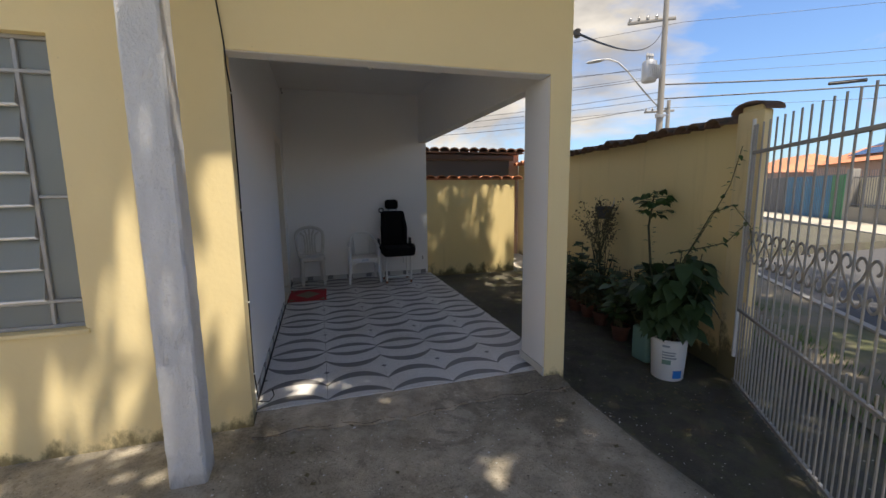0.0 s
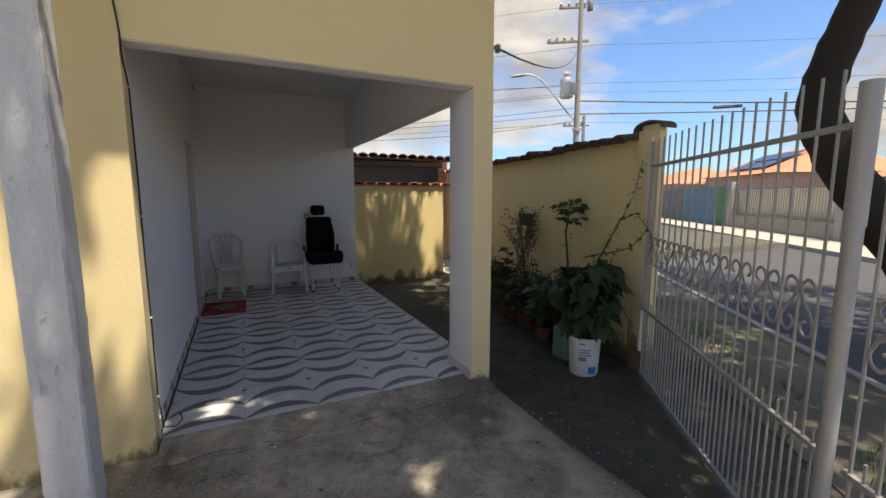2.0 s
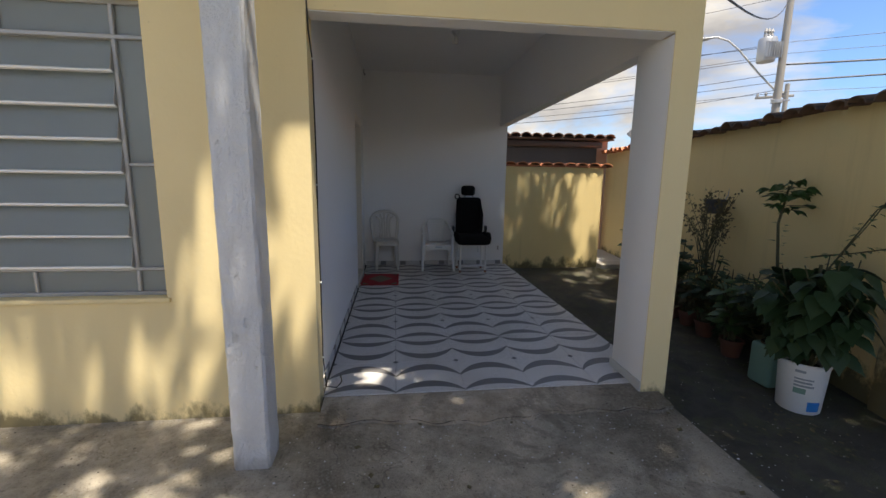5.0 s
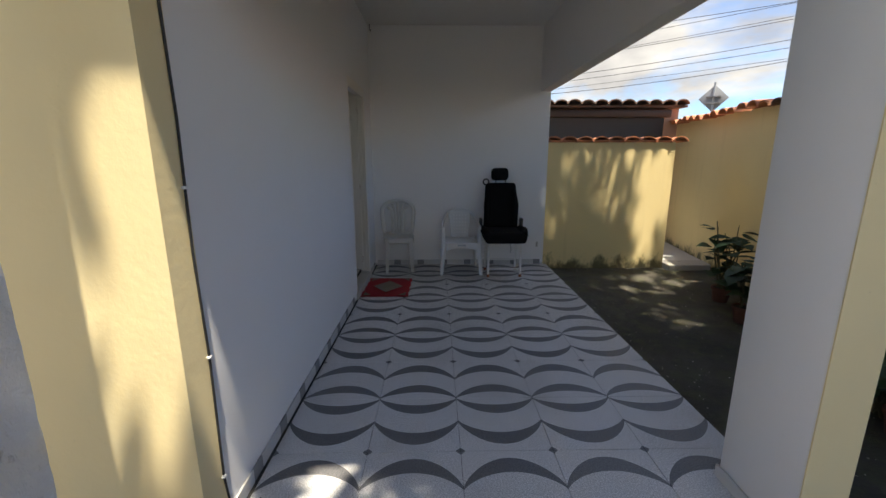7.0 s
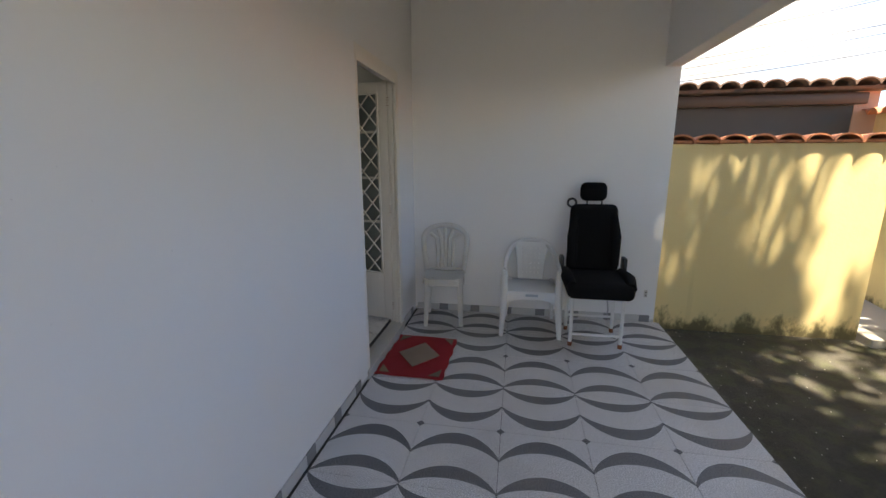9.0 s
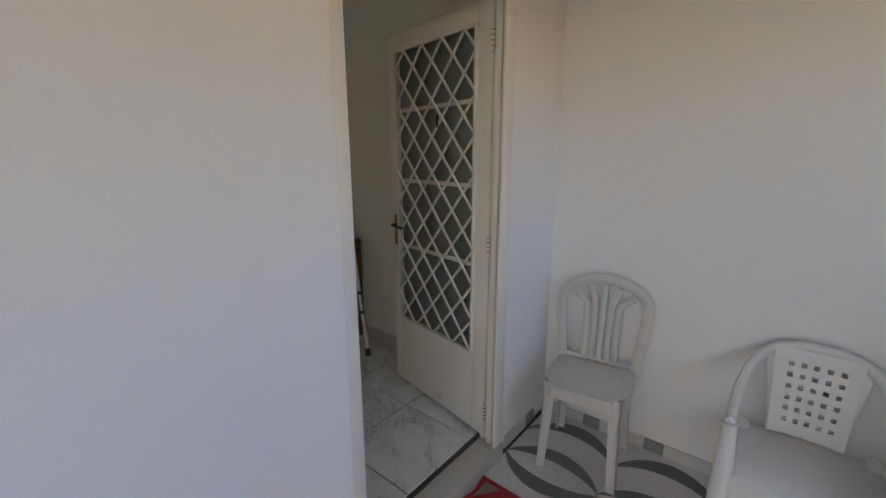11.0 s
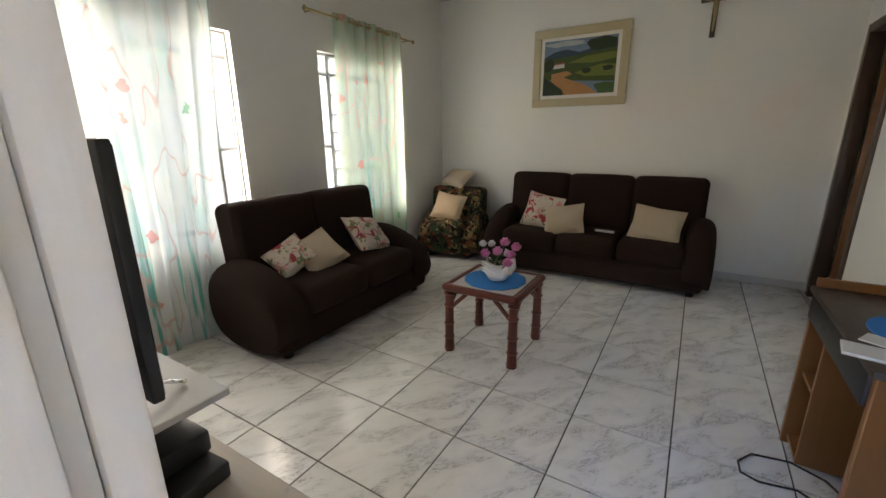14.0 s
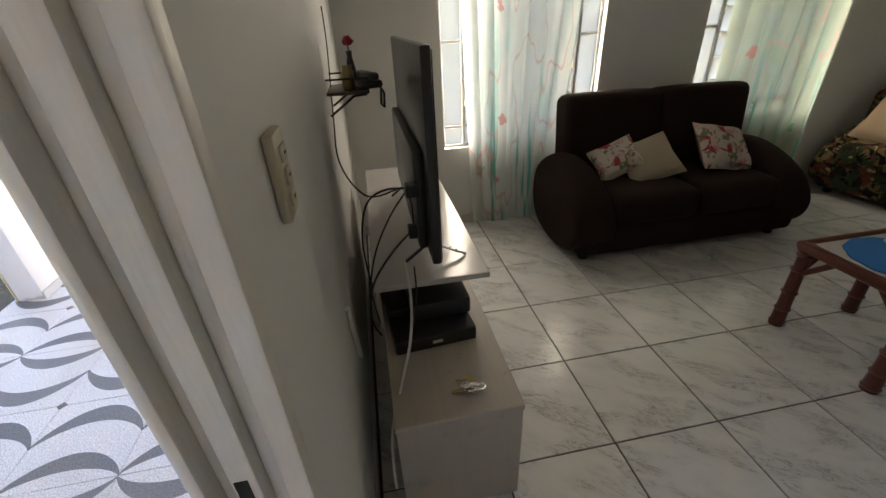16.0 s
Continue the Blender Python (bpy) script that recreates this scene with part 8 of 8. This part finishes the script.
part("upright", boxed((-0.022, -0.02, -0.21), (0.022, 0.0, 0.22), 0.005), M_DARK_WOOD, cx)
part("crossbar", boxed((-0.12, -0.022, 0.085), (0.12, -0.001, 0.125), 0.005), M_DARK_WOOD, cx)
bm = tubed([(0, -0.03, -0.16), (0.004, -0.03, -0.05), (0, -0.032, 0.05), (0, -0.032, 0.13)], [0.008, 0.012, 0.018, 0.012], 8)
tube(bm, [(-0.09, -0.028, 0.105), (0, -0.03, 0.075), (0.09, -0.028, 0.105)], 0.007, 6)
part("figure", bm, M_BRASS, cx)

# inner doorway
idf = tagged(new("door_frame_inner"), "dark brown wooden door frame", "door frame", "", "structure")
part("jamb", boxed((IDOOR[0] - 0.03, RY1 - 0.012, ROOM_Z), (IDOOR[0] + 0.045, RY1 + 0.09, IDOOR[2] + 0.02), 0.004), M_DARK_WOOD, idf)
part("jamb", boxed((IDOOR[1] - 0.045, RY1 - 0.012, ROOM_Z), (IDOOR[1] + 0.03, RY1 + 0.09, IDOOR[2] + 0.02), 0.004), M_DARK_WOOD, idf)
part("head", boxed((IDOOR[0] + 0.045, RY1 - 0.012, IDOOR[2] - 0.045), (IDOOR[1] - 0.045, RY1 + 0.09, IDOOR[2] + 0.02), 0.004), M_DARK_WOOD, idf)
il = tagged(new("door_2"), "open brown inner door standing in the hallway", "door", "", "structure")
il.matrix_basis = pose(IDOOR[0] + 0.06, RY1 + 0.10, ROOM_Z, 0, 0, 84)
part("leaf", boxed((0, -0.035, 0.01), (0.68, 0.0, 2.08), 0.004), M_DESK, il)

# ---- curtains ----


def curtain(label, x0, x1, z0, z1, y, folds, seed, cloth, in0=0.0, in1=0.0):
    r = random.Random(seed)
    bm = bmesh.new()
    nx, nz = folds * 12, 26
    ph = [r.uniform(-0.6, 0.6) for k in range(folds + 2)]
    rows = []
    for j in range(nz + 1):
        v = j / nz
        row = []
        for i in range(nx + 1):
            u = i / nx
            f = u * folds
            amp = 0.020 * (0.75 + 0.35 * math.sin(f * 0.9 + seed))
            x = x0 + in0 * v + (x1 - in1 * v - x0 - in0 * v) * u + 0.012 * math.sin(f * 2 * math.pi + 1 + v)
            yy = y + amp * math.sin(f * 2 * math.pi + ph[int(f)] * v * 0.7) + 0.018 * math.sin(f * 2.3 + 3 * v)
            row.append(bm.verts.new((x, yy, z1 + (z0 - z1) * v)))
        rows.append(row)
    for a, b in zip(rows, rows[1:]):
        for k in range(nx):
            bm.faces.new((a[k], a[k + 1], b[k + 1], b[k]))
    ob = thing("curtain", label, "curtain", pose(0, 0, 0), "window curtains")
    part("cloth", bm, cloth, ob)
    bm = bmesh.new()
    for k in range(folds * 2):
        xx = x0 + (x1 - x0) * (k + 0.5) / (folds * 2)
        pts = [(xx, y + 0.024 * math.cos(a * math.pi / 5), z1 - 0.035 + 0.024 * math.sin(a * math.pi / 5)) for a in range(11)]
        tube(bm, pts, 0.005, 5)
    part("rings", bm, M_BRASS, ob)
    return ob


RODZ = 2.47
curtain("sheer white curtain printed with birds and turquoise streaks", -1.79, -0.875, ROOM_Z + 0.03, RODZ + 0.04, FI + 0.10, 7, 1, M_CURTAIN, 0.20, 0.10)
curtain("sheer white curtain with faded green print", -3.83, -2.875, ROOM_Z + 0.03, RODZ + 0.04, FI + 0.10, 7, 5, M_CURTAIN_GREEN)
for x0, x1 in ((-2.08, -0.60), (-4.05, -2.56)):
    rod = thing("curtain_rod", "thin brass curtain rod with end knobs", "curtain rod", pose(0, FI + 0.10, RODZ), "curtain rods")
    part("rod", tubed([(x0, 0, 0), (x1, 0, 0)], 0.009, 8), M_BRASS, rod)
    for x in (x0, x1):
        part("finial", lathe([(0.004, -0.022), (0.018, -0.012), (0.02, 0.0), (0.012, 0.016), (0.004, 0.022)], 10, (x, 0, 0)), M_BRASS, rod)
    for x in (x0 + 0.08, x1 - 0.08):
        part("bracket", tubed([(x, -0.095, 0), (x, 0, 0)], 0.006, 6), M_BRASS, rod)

# ---- television corner ----
RK = thing("tv_rack", "pale grey oak laminate rack with a raised shelf", "tv rack", pose(-0.15, 0, ROOM_Z))
part("carcass", boxed((-0.425, 0.62, 0.06), (-0.055, 2.235, 0.44), 0.003, 1), M_GREY_WOOD, RK)
part("top", boxed((-0.435, 0.60, 0.44), (-0.05, 2.25, 0.462), 0.003, 1), M_GREY_WOOD, RK)
M_RACK_END = surface("pale_grey_oak_end", (0.46, 0.41, 0.36), 0.45, 0, 0.25, 2, 9, 0.08, stretch=(9, 9, 0.35), dirt=(0.30, 0.26, 0.22), dirt_at=(0.58, 0.78), dirt_scale=9)
part("end_panel", boxed((-0.430, 2.235, 0.03), (-0.052, 2.247, 0.439), 0.002, 1), M_RACK_END, RK)
part("plinth", boxed((-0.38, 0.70, 0.0), (-0.10, 2.15, 0.06)), M_BLACK, RK)
for k in range(3):
    y0 = 0.63 + 0.535 * k
    dr = part("door", boxed((-0.441, y0, 0.075), (-0.425, y0 + 0.525, 0.43), 0.003, 1), M_GREY_WOOD, RK)
    part("handle", tubed([(-0.452, y0 + 0.49, 0.20), (-0.452, y0 + 0.49, 0.30)], 0.005, 6), M_CHROME, dr)
part("upper_shelf", boxed((-0.435, 0.60, 0.672), (-0.035, 1.875, 0.695), 0.003, 1), M_WHITE_LAM, RK)
part("support", boxed((-0.40, 0.62, 0.462), (-0.06, 0.645, 0.672), 0.002, 1), M_GREY_WOOD, RK)
part("back_board", boxed((-0.05, 0.62, 0.462), (-0.035, 1.80, 0.672), 0.002, 1), M_GREY_WOOD, RK)
part("support", boxed((-0.16, 1.40, 0.462), (-0.06, 1.42, 0.672), 0.002, 1), M_GREY_WOOD, RK)

tv = thing("television", "flat black television on the raised shelf", "television", pose(-0.40, 1.41, ROOM_Z + 0.695))
part("screen", boxed((-0.022, -0.47, 0.075), (-0.016, 0.47, 0.70), 0.002, 1), M_SCREEN, tv)
part("bezel", boxed((-0.018, -0.478, 0.065), (0.012, 0.478, 0.712), 0.006), M_TV, tv)
part("rear_bulge", boxed((0.010, -0.40, 0.085), (0.045, 0.40, 0.42), 0.012), M_TV, tv)
for y in (-0.33, 0.33):
    ft = part("foot", tubed([(0.0, y, 0.075), (0.09, y, 0.006)], 0.009, 8, 0.6), M_TV, tv)
    part("strut", tubed([(0.0, y, 0.075), (-0.13, y, 0.008)], 0.010, 8, 0.6), M_CHROME, ft)
part("sockets", boxed((0.044, 0.12, 0.12), (0.05, 0.28, 0.2)), M_BLACK, tv)
for y, z in ((0.39, 0.30), (0.36, 0.14)):
    part("plug", boxed((0.03, y - 0.025, z - 0.02), (0.075, y + 0.025, z + 0.02), 0.006), M_BLACK, tv)


def cord(pts, r, m, label):
    p = [Vector(q) for q in pts]
    out = []
    for k in range(len(p) - 1):                # smooth the corners
        a, b, c, d = p[max(k - 1, 0)], p[k], p[k + 1], p[min(k + 2, len(p) - 1)]
        for j in range(5):
            t = j / 5
            out.append(0.5 * ((2 * b) + (c - a) * t + (2 * a - 5 * b + 4 * c - d) * t * t + (3 * b - a - 3 * c + d) * t ** 3))
    out.append(p[-1])
    return solid("television_cable", tubed(out, r * 0.75, 6), m, label, "cable", None, "television cables")


cord([(-0.34, 1.78, 1.06), (-0.26, 1.80, 1.07), (-0.20, 1.86, 1.05), (-0.17, 1.80, 0.90), (-0.17, 1.70, 0.70), (-0.18, 1.60, 0.56)], 0.0045, M_CABLE, "thin black cable hanging behind the television")
cord([(-0.34, 1.75, 1.05), (-0.27, 1.84, 1.00), (-0.21, 1.88, 0.90), (-0.18, 1.90, 0.78), (-0.19, 1.88, 0.62)], 0.004, M_CABLE, "thin black cable hanging behind the television")
cord([(-0.34, 1.76, 0.90), (-0.26, 1.90, 0.90), (-0.19, 1.98, 0.84), (-0.17, 1.96, 0.70), (-0.19, 1.90, 0.58)], 0.005, M_CABLE, "thin black cable hanging behind the television")
cord([(-0.30, 1.80, 0.80), (-0.30, 1.96, 0.76), (-0.28, 2.04, 0.66), (-0.24, 2.10, 0.56), (-0.19, 2.18, 0.44), (-0.18, 2.24, 0.36), (-0.18, 2.26, 0.28)], 0.006, M_PAPER, "white cable hanging from the raised shelf")
cord([(-0.33, 1.82, 0.79), (-0.32, 1.93, 0.74), (-0.30, 1.90, 0.60), (-0.27, 1.80, 0.55)], 0.004, M_CABLE, "thin black cable hanging behind the television")
cord([(-0.108, 0.95, 1.60), (-0.108, 1.0, 1.45), (-0.108, 1.30, 1.22), (-0.12, 1.55, 1.10), (-0.20, 1.75, 1.04), (-0.30, 1.78, 1.06)], 0.004, M_CABLE, "thin cable running down the wall")
cord([(-0.108, 2.02, 0.80), (-0.108, 1.98, 0.66), (-0.115, 1.95, 0.55)], 0.012, M_STEEL_WHITE, "white cable duct on the wall")

bx1 = thing("set_top_box", "black set-top box on the rack", "set-top box", pose(-0.36, 1.77, ROOM_Z + 0.462, 0, 0, 5))
part("case", boxed((-0.145, -0.18, 0.0), (0.145, 0.18, 0.055), 0.008), M_BLACK, bx1)
part("logo_mark", boxed((-0.02, 0.180, 0.022), (0.015, 0.1815, 0.034)), M_PAPER, bx1)
bx2 = thing("dvd_player", "black media player on top of the set-top box", "player", pose(-0.40, 1.72, ROOM_Z + 0.518, 0, 0, 2))
part("case", boxed((-0.115, -0.14, 0.0), (0.10, 0.14, 0.07), 0.010), M_TV, bx2)
bx3 = thing("router", "black router box with a red standby light", "router", pose(-0.245, 1.74, ROOM_Z + 0.518, 0, 0, 10))
part("case", boxed((-0.035, -0.08, 0.0), (0.035, 0.08, 0.03), 0.008), M_BLACK, bx3)
kk = thing("key_bunch", "bunch of keys on a ring lying on the rack", "keys", pose(-0.44, 2.15, ROOM_Z + 0.464) @ Matrix.Diagonal((1.35, 1.35, 1.35, 1)))
for rx, ry, rr in ((0.0, 0.0, 0.020), (-0.022, 0.008, 0.013)):
    part("ring", tubed([(rx + rr * math.cos(a * 0.5236), ry + rr * math.sin(a * 0.5236), 0.008 + 0.004 * math.sin(a * 0.5236)) for a in range(13)], 0.0016, 6), M_CHROME, kk)
for k, (kx, ky, a) in enumerate(((0.004, 0.002, 12), (-0.012, 0.014, -25), (-0.020, -0.006, 40), (0.010, -0.018, 115), (-0.010, -0.016, 8), (0.016, 0.004, 165))):
    bm = plate(bmesh.new(), [(0.0, -0.006), (0.004, -0.010), (0.014, -0.010), (0.018, -0.0035), (0.040, -0.003), (0.042, -0.001), (0.040, 0.003), (0.034, 0.0015), (0.028, 0.004), (0.018, 0.0035), (0.014, 0.010), (0.004, 0.010), (0.0, 0.006)], 0.0, 0.0022)
    part("key", bm, (M_BRASS, M_CHROME)[k % 2], kk, "", False, pose(kx, ky, 0.002 + 0.0028 * k, (k * 37) % 14 - 7, -6, a))

sw1 = thing("switch_plate", "aged ivory switch and socket plate on the wall", "switch", pose(RX1, 2.435, 1.345))
part("plate", boxed((-0.016, -0.036, -0.062), (0.0, 0.036, 0.062), 0.005), M_SWITCH, sw1)
for z in (-0.032, 0.0, 0.032):
    rk = part("rocker", boxed((-0.020, -0.016, z - 0.012), (-0.015, 0.016, z + 0.012), 0.003), M_SWITCH, sw1)
    part("slot", boxed((-0.0205, -0.006, z - 0.002), (-0.0195, 0.006, z + 0.002)), M_BLACK, rk)

ws = thing("wall_shelf", "small glass and wire wall shelf", "shelf", pose(RX1, 1.22, 1.30))
part("board", boxed((-0.16, -0.13, -0.006), (0.0, 0.13, 0.006), 0.003), M_DARK_WOOD, ws)
part("rail", tubed([(-0.002, -0.12, 0.05), (-0.155, -0.12, 0.05), (-0.155, 0.12, 0.05), (-0.002, 0.12, 0.05)], 0.004, 6), M_BLACK, ws)
for y in (-0.12, 0.12):
    part("bracket", tubed([(-0.002, y, -0.08), (-0.10, y, -0.012), (-0.15, y, -0.008)], 0.005, 6), M_BLACK, ws)
cordless = thing("cordless_telephone", "dark cordless telephone lying on the wall shelf", "telephone", pose(-0.26, 1.27, 1.307, 0, 0, 20))
part("base", boxed((-0.04, -0.06, 0), (0.04, 0.06, 0.03), 0.012), M_BLACK, cordless)
part("handset", boxed((-0.022, -0.085, 0.03), (0.022, 0.075, 0.058), 0.012), M_TV, cordless)
rs = thing("rose_ornament", "single red rose in a dark slim vase", "ornament", pose(-0.20, 1.19, 1.307))
part("vase", lathe([(0.022, 0), (0.026, 0.01), (0.018, 0.07), (0.010, 0.11), (0.012, 0.13)], 14), M_TV, rs)
bm = bmesh.new(); rose_bloom(bm, (0, 0, 0.155), 0.026, None)
part("rose", bm, M_RED_PETAL, rs)
part("stem", tubed([(0, 0, 0.11), (0, 0, 0.16)], 0.003, 5), M_LEAF, rs)
solid("small_jar", lathe([(0.02, 0), (0.024, 0.005), (0.024, 0.06), (0.018, 0.07), (0.018, 0.085)], 14), M_BRASS, "amber jar on the wall shelf", "jar", pose(-0.185, 1.29, 1.307))
solid("shelf_strap", tubed([(-0.29, 1.30, 1.33), (-0.315, 1.33, 1.29), (-0.31, 1.35, 1.24), (-0.30, 1.33, 1.25), (-0.305, 1.31, 1.30)], 0.005, 6), M_BLACK, "dark strap hanging over the shelf edge", "strap")
hg = thing("wall_hanger", "dark carved ornament hanging on the wall", "ornament", pose(RX1, 2.33, 1.70))
part("body", lathe([(0.01, -0.075), (0.03, -0.06), (0.042, -0.02), (0.036, 0.03), (0.015, 0.06), (0.006, 0.10)], 14, (-0.03, 0, 0), None, 1.0), M_DARK_WOOD, hg)
part("tail", tubed([(-0.02, 0.06, -0.02), (-0.025, 0.07, -0.08), (-0.02, 0.075, -0.115)], [0.010, 0.012, 0.004], 8), M_DARK_WOOD, hg)
hg2 = thing("metal_tag", "narrow silvery metal ornament hanging on the wall", "ornament", pose(RX1, 2.07, 1.70))
part("strip", boxed((-0.012, -0.014, -0.07), (-0.004, 0.014, 0.10), 0.003), M_CHROME, hg2)
part("hook", tubed([(-0.008, 0.0, -0.06), (-0.03, 0.0, -0.075), (-0.032, 0.0, -0.06)], 0.004, 6), M_CHROME, hg2)

# ---- floors, piece by piece ----
GAP = 0.0022
floor = tagged(new("floor_porch", mesh_of("floor_porch", boxed((0.0, 0.0, -0.2), (PX1 + 0.004, PY1, -0.006)), M_GROUT, False)), "porch floor of grey cement tiles with crescents", "floor", "", "structure")


def slab_mesh(name, w, d, h, bev, material):
    bm = bmesh.new()
    lo = [bm.verts.new((x * w / 2, y * d / 2, -h)) for x, y in ((-1, -1), (1, -1), (1, 1), (-1, 1))]
    mid = [bm.verts.new((x * w / 2, y * d / 2, -bev)) for x, y in ((-1, -1), (1, -1), (1, 1), (-1, 1))]
    up = [bm.verts.new((x * (w / 2 - bev), y * (d / 2 - bev), 0)) for x, y in ((-1, -1), (1, -1), (1, 1), (-1, 1))]
    for a, b in ((lo, mid), (mid, up)):
        for k in range(4):
            bm.faces.new((a[k], a[(k + 1) % 4], b[(k + 1) % 4], b[k]))
    bm.faces.new(up)
    return mesh_of(name, bm, material, False)


me = slab_mesh("tile", T - GAP, T - GAP, 0.012, 0.0012, M_PORCH_TILE)
for j in range(9):
    for i in range(5):
        t = new("tile", me)
        t.parent = floor
        t.matrix_basis = pose(0.0225 + T * (i + 0.5), T * (j + 0.5), random.uniform(-0.0006, 0.0006), 0, 0, 0 if j % 2 == 0 else 180)

room = tagged(new("floor_room", mesh_of("floor_room", boxed((RX0, FI, -0.2), (RX1, RY1 + 0.02, ROOM_Z - 0.005)), M_GROUT, False)), "living room floor of glossy veined off-white tiles", "floor", "", "structure")
gx, gy = -1.468, 2.134
cache = {}
for i in range(-9, 5):
    for j in range(-6, 9):
        x0, x1 = max(gx + T * i, RX0), min(gx + T * (i + 1), RX1)
        y0, y1 = max(gy + T * j, FI + 0.006), min(gy + T * (j + 1), RY1 + (1.5 if x0 < -2.9 else 0.0))
        if x1 - x0 < 0.02 or y1 - y0 < 0.02:
            continue
        key = (round(x1 - x0, 3), round(y1 - y0, 3))
        if key not in cache:
            cache[key] = slab_mesh("tile", key[0] - 0.0065, key[1] - 0.0065, 0.010, 0.0012, M_ROOM_TILE)
        t = new("tile", cache[key])
        t.parent = room
        t.matrix_basis = pose((x0 + x1) / 2, (y0 + y1) / 2, ROOM_Z + random.uniform(-0.0004, 0.0004), 0, 0, 0)

# porch baseboard of alternating light and dark pieces
M_SKIRT_L = surface("light_skirting_piece", (0.52, 0.52, 0.51), 0.6, 0, 0.12, 6, 90, 0.1)
M_SKIRT_D = surface("dark_skirting_piece", (0.21, 0.21, 0.215), 0.6, 0, 0.15, 6, 90, 0.1)
sk = tagged(new("baseboard_porch"), "low porch baseboard of alternating light and dark pieces", "baseboard", "", "structure")
ml = mesh_of("piece", boxed((-0.109, -0.010, 0), (0.109, 0, 0.065), 0.002, 1), M_SKIRT_L)
md = mesh_of("piece", boxed((-0.044, -0.010, 0), (0.044, 0, 0.065), 0.002, 1), M_SKIRT_D)


def skirt(a, b, ang):
    a, b = Vector(a), Vector(b)
    n = int((b - a).length / 0.31)
    d = (b - a).normalized()
    for k in range(n):
        for me, o in ((ml, 0.11), (md, 0.266)):
            p = new("piece", me)
            p.parent = sk
            q = a + d * (0.31 * k + o)
            p.matrix_basis = pose(q.x, q.y, 0.001, 0, 0, ang)


skirt((0.02, PY1 - 0.001), (2.22, PY1 - 0.001), 0)
skirt((0.001, 0.05), (0.001, d0 - 0.06), 90)
skirt((0.001, d1 + 0.06), (0.001, PY1 - 0.02), 90)
bm = boxed((2.052, -0.10, -0.02), (2.064, 0.285, 0.055), 0.003, 1)
setting("baseboard_pillar", bm, M_SKIRT_L, "light baseboard strip round the porch pillar", "baseboard", True)
bm = bmesh.new()
box(bm, (RX0, FI + 0.006, ROOM_Z), (RX1, FI + 0.016, ROOM_Z + 0.075), 0.003, 1)
box(bm, (RX0, FI + 0.016, ROOM_Z), (RX0 + 0.010, RY1, ROOM_Z + 0.075), 0.003, 1)
box(bm, (IDOOR[1] + 0.03, RY1 - 0.010, ROOM_Z), (RX1, RY1, ROOM_Z + 0.075), 0.003, 1)
box(bm, (RX1 - 0.010, FI + 0.016, ROOM_Z), (RX1, d0 - 0.05, ROOM_Z + 0.075), 0.003, 1)
setting("baseboard_room", bm, surface("pale_tile_skirting", (0.55, 0.55, 0.54), 0.35, 0, 0.1, 5, 30, 0.05), "pale grey tile baseboard round the living room", "baseboard", True)
